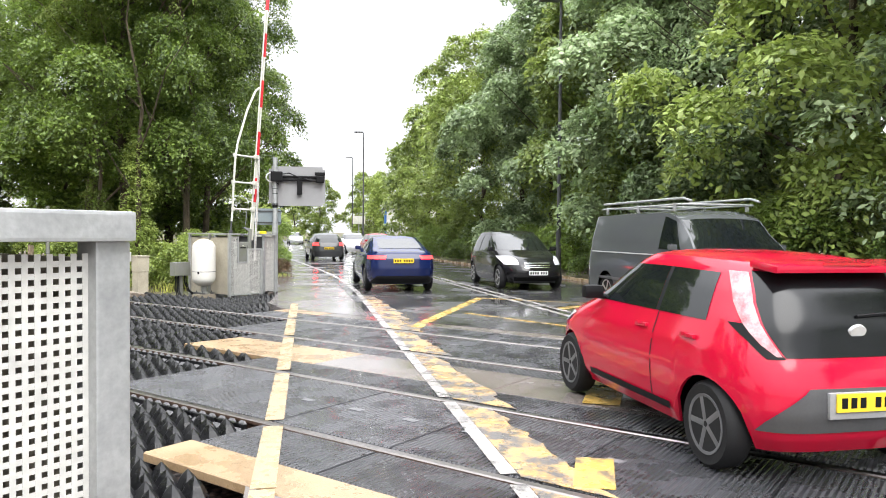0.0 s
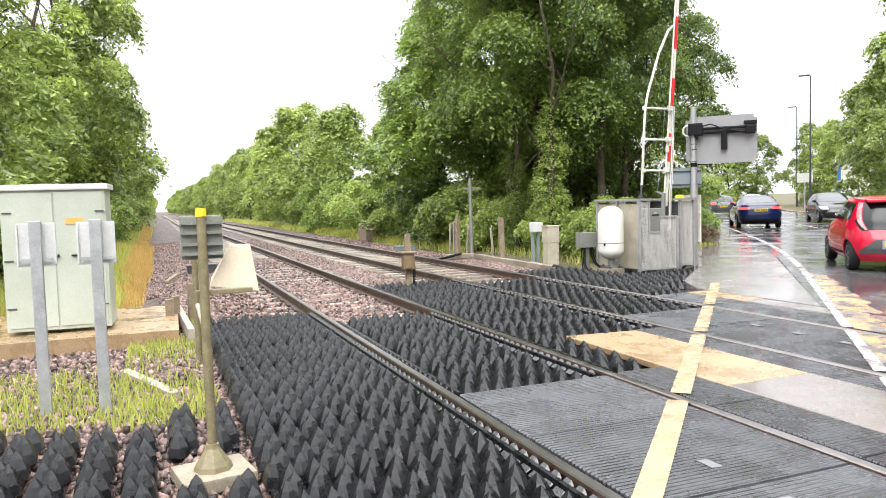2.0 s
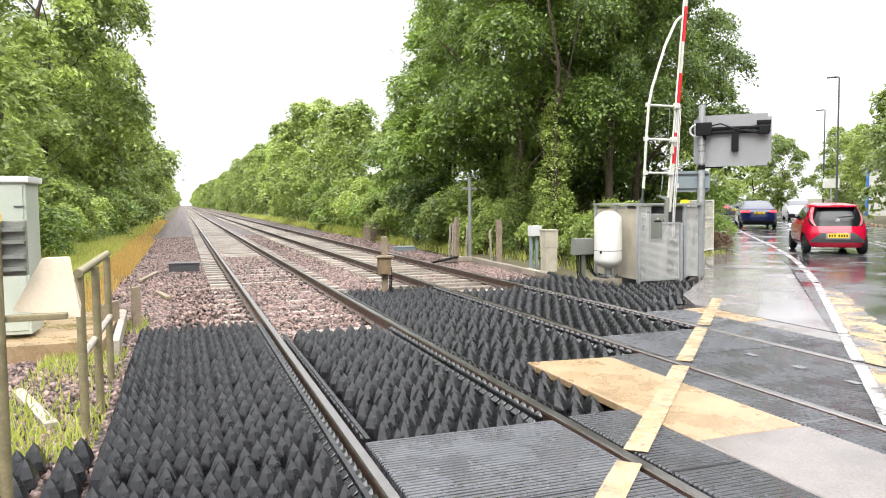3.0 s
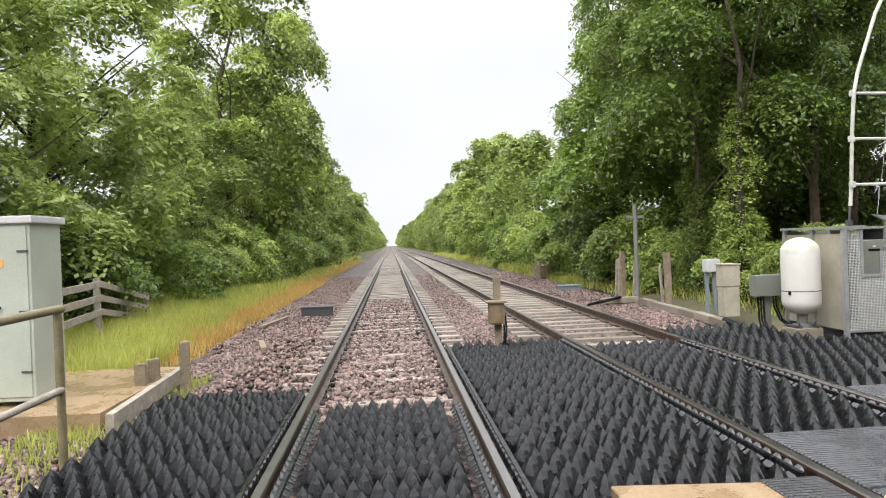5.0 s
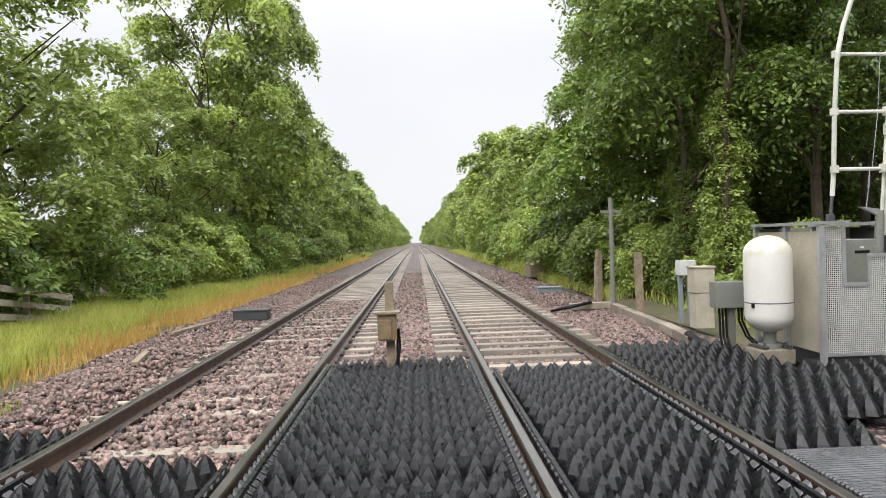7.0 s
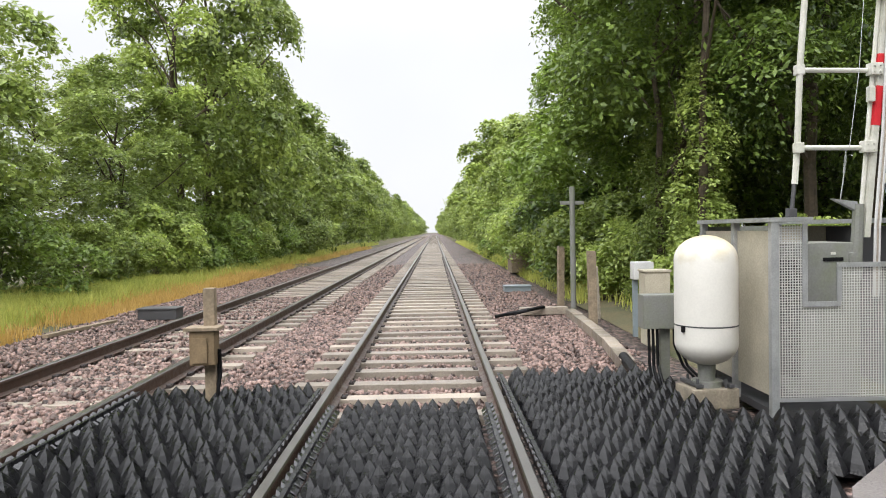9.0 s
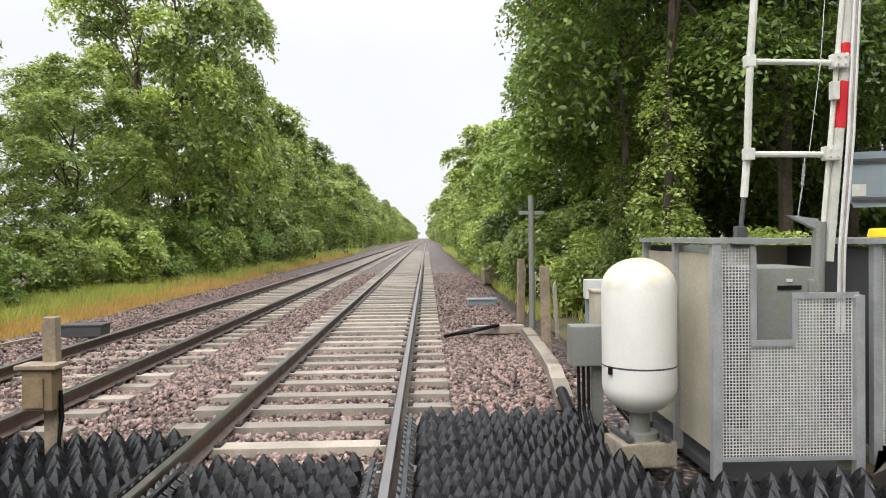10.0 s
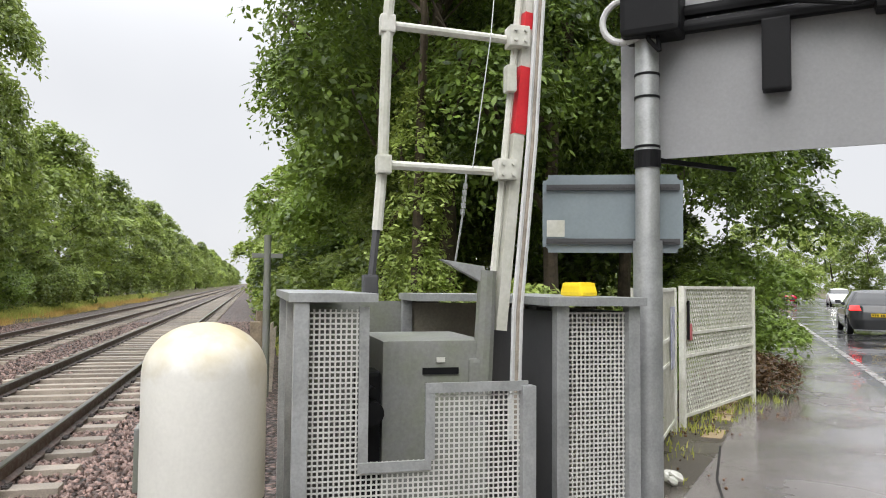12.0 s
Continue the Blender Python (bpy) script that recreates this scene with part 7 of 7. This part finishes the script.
# timber fence in the grass
tf = empty("timber_fence", label="weathered post and rail fence sagging in long grass", category="fence")
fpts = [(-13.2, -0.75, 0.95), (-15.6, -0.95, 0.98), (-17.9, -1.25, 1.0), (-20.4, -1.65, 0.72), (-22.9, -2.0, 0.42)]
for x, y, z in fpts:
    bm = bmesh.new()
    box(bm, (x, y, z / 2 - 0.1), (0.11, 0.11, z + 0.3), 10, 0.01)
    part("post", bm, M_PALEWOOD, tf)
for (x0, y0, z0), (x1, y1, z1) in zip(fpts, fpts[1:]):
    for dz in (0.06, 0.32, 0.58):
        bm = bmesh.new()
        p, q = Vector((x0, y0 + 0.07, z0 - dz)), Vector((x1, y1 + 0.07, z1 - dz))
        d = q - p
        m_ = Matrix.Translation((p + q) / 2) @ d.to_track_quat("X", "Z").to_matrix().to_4x4()
        box(bm, (0, 0, 0), (d.length + 0.1, 0.035, 0.12), 0, 0.006, m_)
        part("rail", bm, M_PALEWOOD, tf)


# ---------------------------------------------------------------- street furniture
def street_lamp(x, y, h, rz):
    t = empty("street_lamp", pose(x, y, 0, 0, 0, rz), label="tall dark steel street lamp with a flat head", category="street lamp", group="street lamps")
    bm = bmesh.new()
    tube(bm, (0, 0, -0.2), (0, 0, 1.6), 0.10, seg=12)
    tube(bm, (0, 0, 1.6), (0, 0, h), 0.075, 0.05, seg=12)
    part("column", bm, M_TRIM, t, smooth=True)
    bm = bmesh.new()
    box(bm, (-0.42, 0, h + 0.03), (0.75, 0.26, 0.09), 0, 0.03)
    part("head", bm, M_TRIM, t)


street_lamp(-11.75, 23.9, 10.0, 42)
street_lamp(-57, 61.3, 10.0, 42)
x, y = sn(62, 9.9)
street_lamp(x, y, 10.0, 42)
x, y = sn(75, -1.5)
street_lamp(x, y, 8.0, 222)
x, y = sn(64, 9.9)
t = empty("road_sign", pose(x, y, 0, 0, 0, ROAD), label="small white road sign on a post", category="sign")
bm = bmesh.new()
tube(bm, (0, 0, 0), (0, 0, 2.6), 0.05, seg=8)
part("post", bm, M_GALV, t)
bm = bmesh.new()
box(bm, (0, -0.06, 2.6), (1.1, 0.03, 0.7), 0, 0.01)
part("plate", bm, M_WHITEPAINT, t)
# pale building beyond the trees
x, y = -47.0, 60.5
h = empty("building", pose(x, y, 0, 0, 0, ROAD - 4), label="pale low commercial building with a blue corner", category="building")
bm = bmesh.new()
box(bm, (0, 0, 1.9), (7, 9, 3.8))
part("wall", bm, M_WHITEPAINT, h)
bm = bmesh.new()
box(bm, (0, 0, 3.9), (7.3, 9.3, 0.2))
part("roof", bm, M_TRIM, h)
bm = bmesh.new()
box(bm, (-3.55, -4.0, 1.9), (0.3, 0.8, 3.7))
part("corner_panel", bm, mat("blue_cladding", (0.05, 0.16, 0.42), 0.4, var=0.1), h, "blue cladding panel")


# pale lifting covers let into the deck
M_COVER = mat("pale_cover", (0.16, 0.16, 0.17), 0.35, var=0.25, scale=20)
for x, y in ((-2.36, 4.14), (-2.95, 4.14), (-3.54, 4.14), (-4.13, 4.14), (-1.2, 4.14), (-6.2, 7.65), (-6.8, 7.67), (-7.4, 7.67), (-5.0, 7.65)):
    bm = bmesh.new()
    poly(bm, [(-0.07, -0.035), (0.06, -0.035), (0.07, 0.035), (-0.06, 0.035)], 0, 0.003)
    part("lifting_cover", bm, M_COVER, deck).matrix_basis = pose(x, y, -0.001)


M_JOINT = mat("dark_joint", (0.03, 0.028, 0.026), 0.8, var=0.3, spec=0.2)
line("footway_joint", [(-15.1, 13.55), (-15.6, 13.85), (-16.65, 14.62)], 0.02, M_JOINT, "dark tarred joint across the footway")
stones("leaf_litter", 420, [(-19.2, -17.6, 15.2, 16.6, 0.3), (-16.6, -15.2, 12.9, 14.2, 0.08), (-18.4, -17.0, 14.3, 15.2, 0.8)], (0.004, 0.011), 9,
       mat("dead_leaves", (0.16, 0.09, 0.045), 0.8, var=0.4, island=True), lambda a, b: 0.006)["label"] = "brown dead leaves scattered along the fence foot"


# ---------------------------------------------------------------- grass
def blades(name, label, count, regions, hgt, seed, material, zf):
    rng = np.random.default_rng(seed)
    area = np.array([(r[1] - r[0]) * (r[3] - r[2]) * r[4] for r in regions])
    pick = rng.choice(len(regions), count, p=area / area.sum())
    reg = np.array([r[:4] for r in regions])[pick]
    px = reg[:, 0] + rng.random(count) * (reg[:, 1] - reg[:, 0])
    py = reg[:, 2] + rng.random(count) * (reg[:, 3] - reg[:, 2])
    keep = np.array([noise.noise((a * 0.5, b * 0.8, seed)) + rng.normal() * 0.25 > -0.12 for a, b in zip(px, py)])
    px, py = px[keep], py[keep]
    n = len(px)
    pz = np.array([zf(a, b) for a, b in zip(px, py)]) - 0.02
    h = rng.uniform(*hgt, n)
    a = rng.random(n) * 6.28
    w = 0.006 + h * 0.014
    lean = rng.normal(size=(n, 2)) * h[:, None] * 0.28
    b0 = np.stack([px - np.cos(a) * w, py - np.sin(a) * w, pz], 1)
    b1 = np.stack([px + np.cos(a) * w, py + np.sin(a) * w, pz], 1)
    m0 = np.stack([px - np.cos(a) * w * 0.8 + lean[:, 0] * 0.35, py - np.sin(a) * w * 0.8 + lean[:, 1] * 0.35, pz + h * 0.6], 1)
    m1 = np.stack([px + np.cos(a) * w * 0.8 + lean[:, 0] * 0.35, py + np.sin(a) * w * 0.8 + lean[:, 1] * 0.35, pz + h * 0.6], 1)
    t0 = np.stack([px + lean[:, 0], py + lean[:, 1], pz + h], 1)
    v = np.stack([b0, b1, m1, m0, t0], 1).reshape(-1, 3)
    k = 5 * np.arange(n)[:, None]
    f = np.concatenate([k + np.array([[0, 1, 2]]), k + np.array([[0, 2, 3]]), k + np.array([[3, 2, 4]])], 0)
    return tagged(pydata(name, v, f, material), label, "grass", kind="stuff")


blades("grass", "long green grass on the railway verge", 90000, [(-20, -13.4, -3.5, 0.6, 1.6), (-32, -20, -3.5, 0.3, 1.0), (-60, -32, -3, 0.2, 0.35), (-110, -60, -3, 0, 0.15)], (0.14, 0.5), 21, M_GRASS, verge_z)
blades("dry_grass", "dry straw-coloured grass beside the ballast", 46000, [(-20, -14.0, -1.2, 1.0, 1.2), (-40, -20, -0.8, 1.1, 1.6), (-90, -40, -0.6, 0.9, 0.5)], (0.08, 0.32), 22, M_DRY, verge_z)
blades("verge_grass", "green weeds below the trees beside the track", 30000, [(-60, -24, 10.9, 12.4, 1.0), (-120, -60, 10.9, 12.6, 0.4), (-24, -17.5, 11.5, 12.4, 0.35)], (0.1, 0.42), 23, M_GRASS, bank_z)
blades("weeds", "small yellow-green weeds among the ballast", 5000, [(-11, -7.0, 0.9, 1.75, 1.6), (-9.5, -7.2, -0.6, 0.9, 0.8), (-13.5, -12.2, 1.5, 1.9, 1.0)], (0.04, 0.14), 24, M_GRASS, lambda a, b: bed_z(a, b) + 0.03)


blades("fence_weeds", "green and dry weeds along the foot of the fence", 900, [(-16.2, -15.5, 13.1, 13.6, 0.6), (-17.0, -16.2, 13.75, 14.25, 1.0), (-17.7, -17.1, 14.4, 15.0, 1.4), (-18.2, -17.6, 15.1, 15.6, 1.2), (-18.7, -18.1, 15.8, 16.3, 1.2), (-19.2, -18.7, 16.5, 17.1, 1.4)], (0.03, 0.11), 25, M_GRASS, lambda a, b: 0.01)


# ---------------------------------------------------------------- what moves
def motions():
    for car, hubs, r, rows, direction, lane, spin in CARS:
        ts = [q[0] for q in rows]
        ss = [q[1] for q in rows]

        def along(t):
            return float(np.interp(t, ts, ss))

        out = []
        ns = [q[2] if len(q) > 2 else lane for q in rows]
        for t, s, *_ in rows:
            x, y = sn(s, float(np.interp(t, ts, ns)))
            xa, ya = sn(s + 0.5, float(np.interp(t + 0.05, ts, ns)))
            xb, yb = sn(s - 0.5, float(np.interp(t - 0.05, ts, ns)))
            yaw = math.degrees(math.atan2(ya - yb, xa - xb)) + (0 if direction > 0 else 180)
            out.append((t, pose(x, y, 0, 0, 0, yaw)))
        walk(car, out)
        if not spin:
            continue
        steps = [k / 30 for k in range(0, 112)] + [12.0]
        for hub, hx, hy in hubs:
            roll = []
            turned = 0.0
            last = along(0)
            for t in steps:
                d = abs(along(t) - last) if t < 11 else 0.0
                last = along(t)
                turned += min(85.0, math.degrees(d / r))
                roll.append((t, pose(hx, hy, r, 0, turned, 0)))
            walk(hub, roll)


motions()
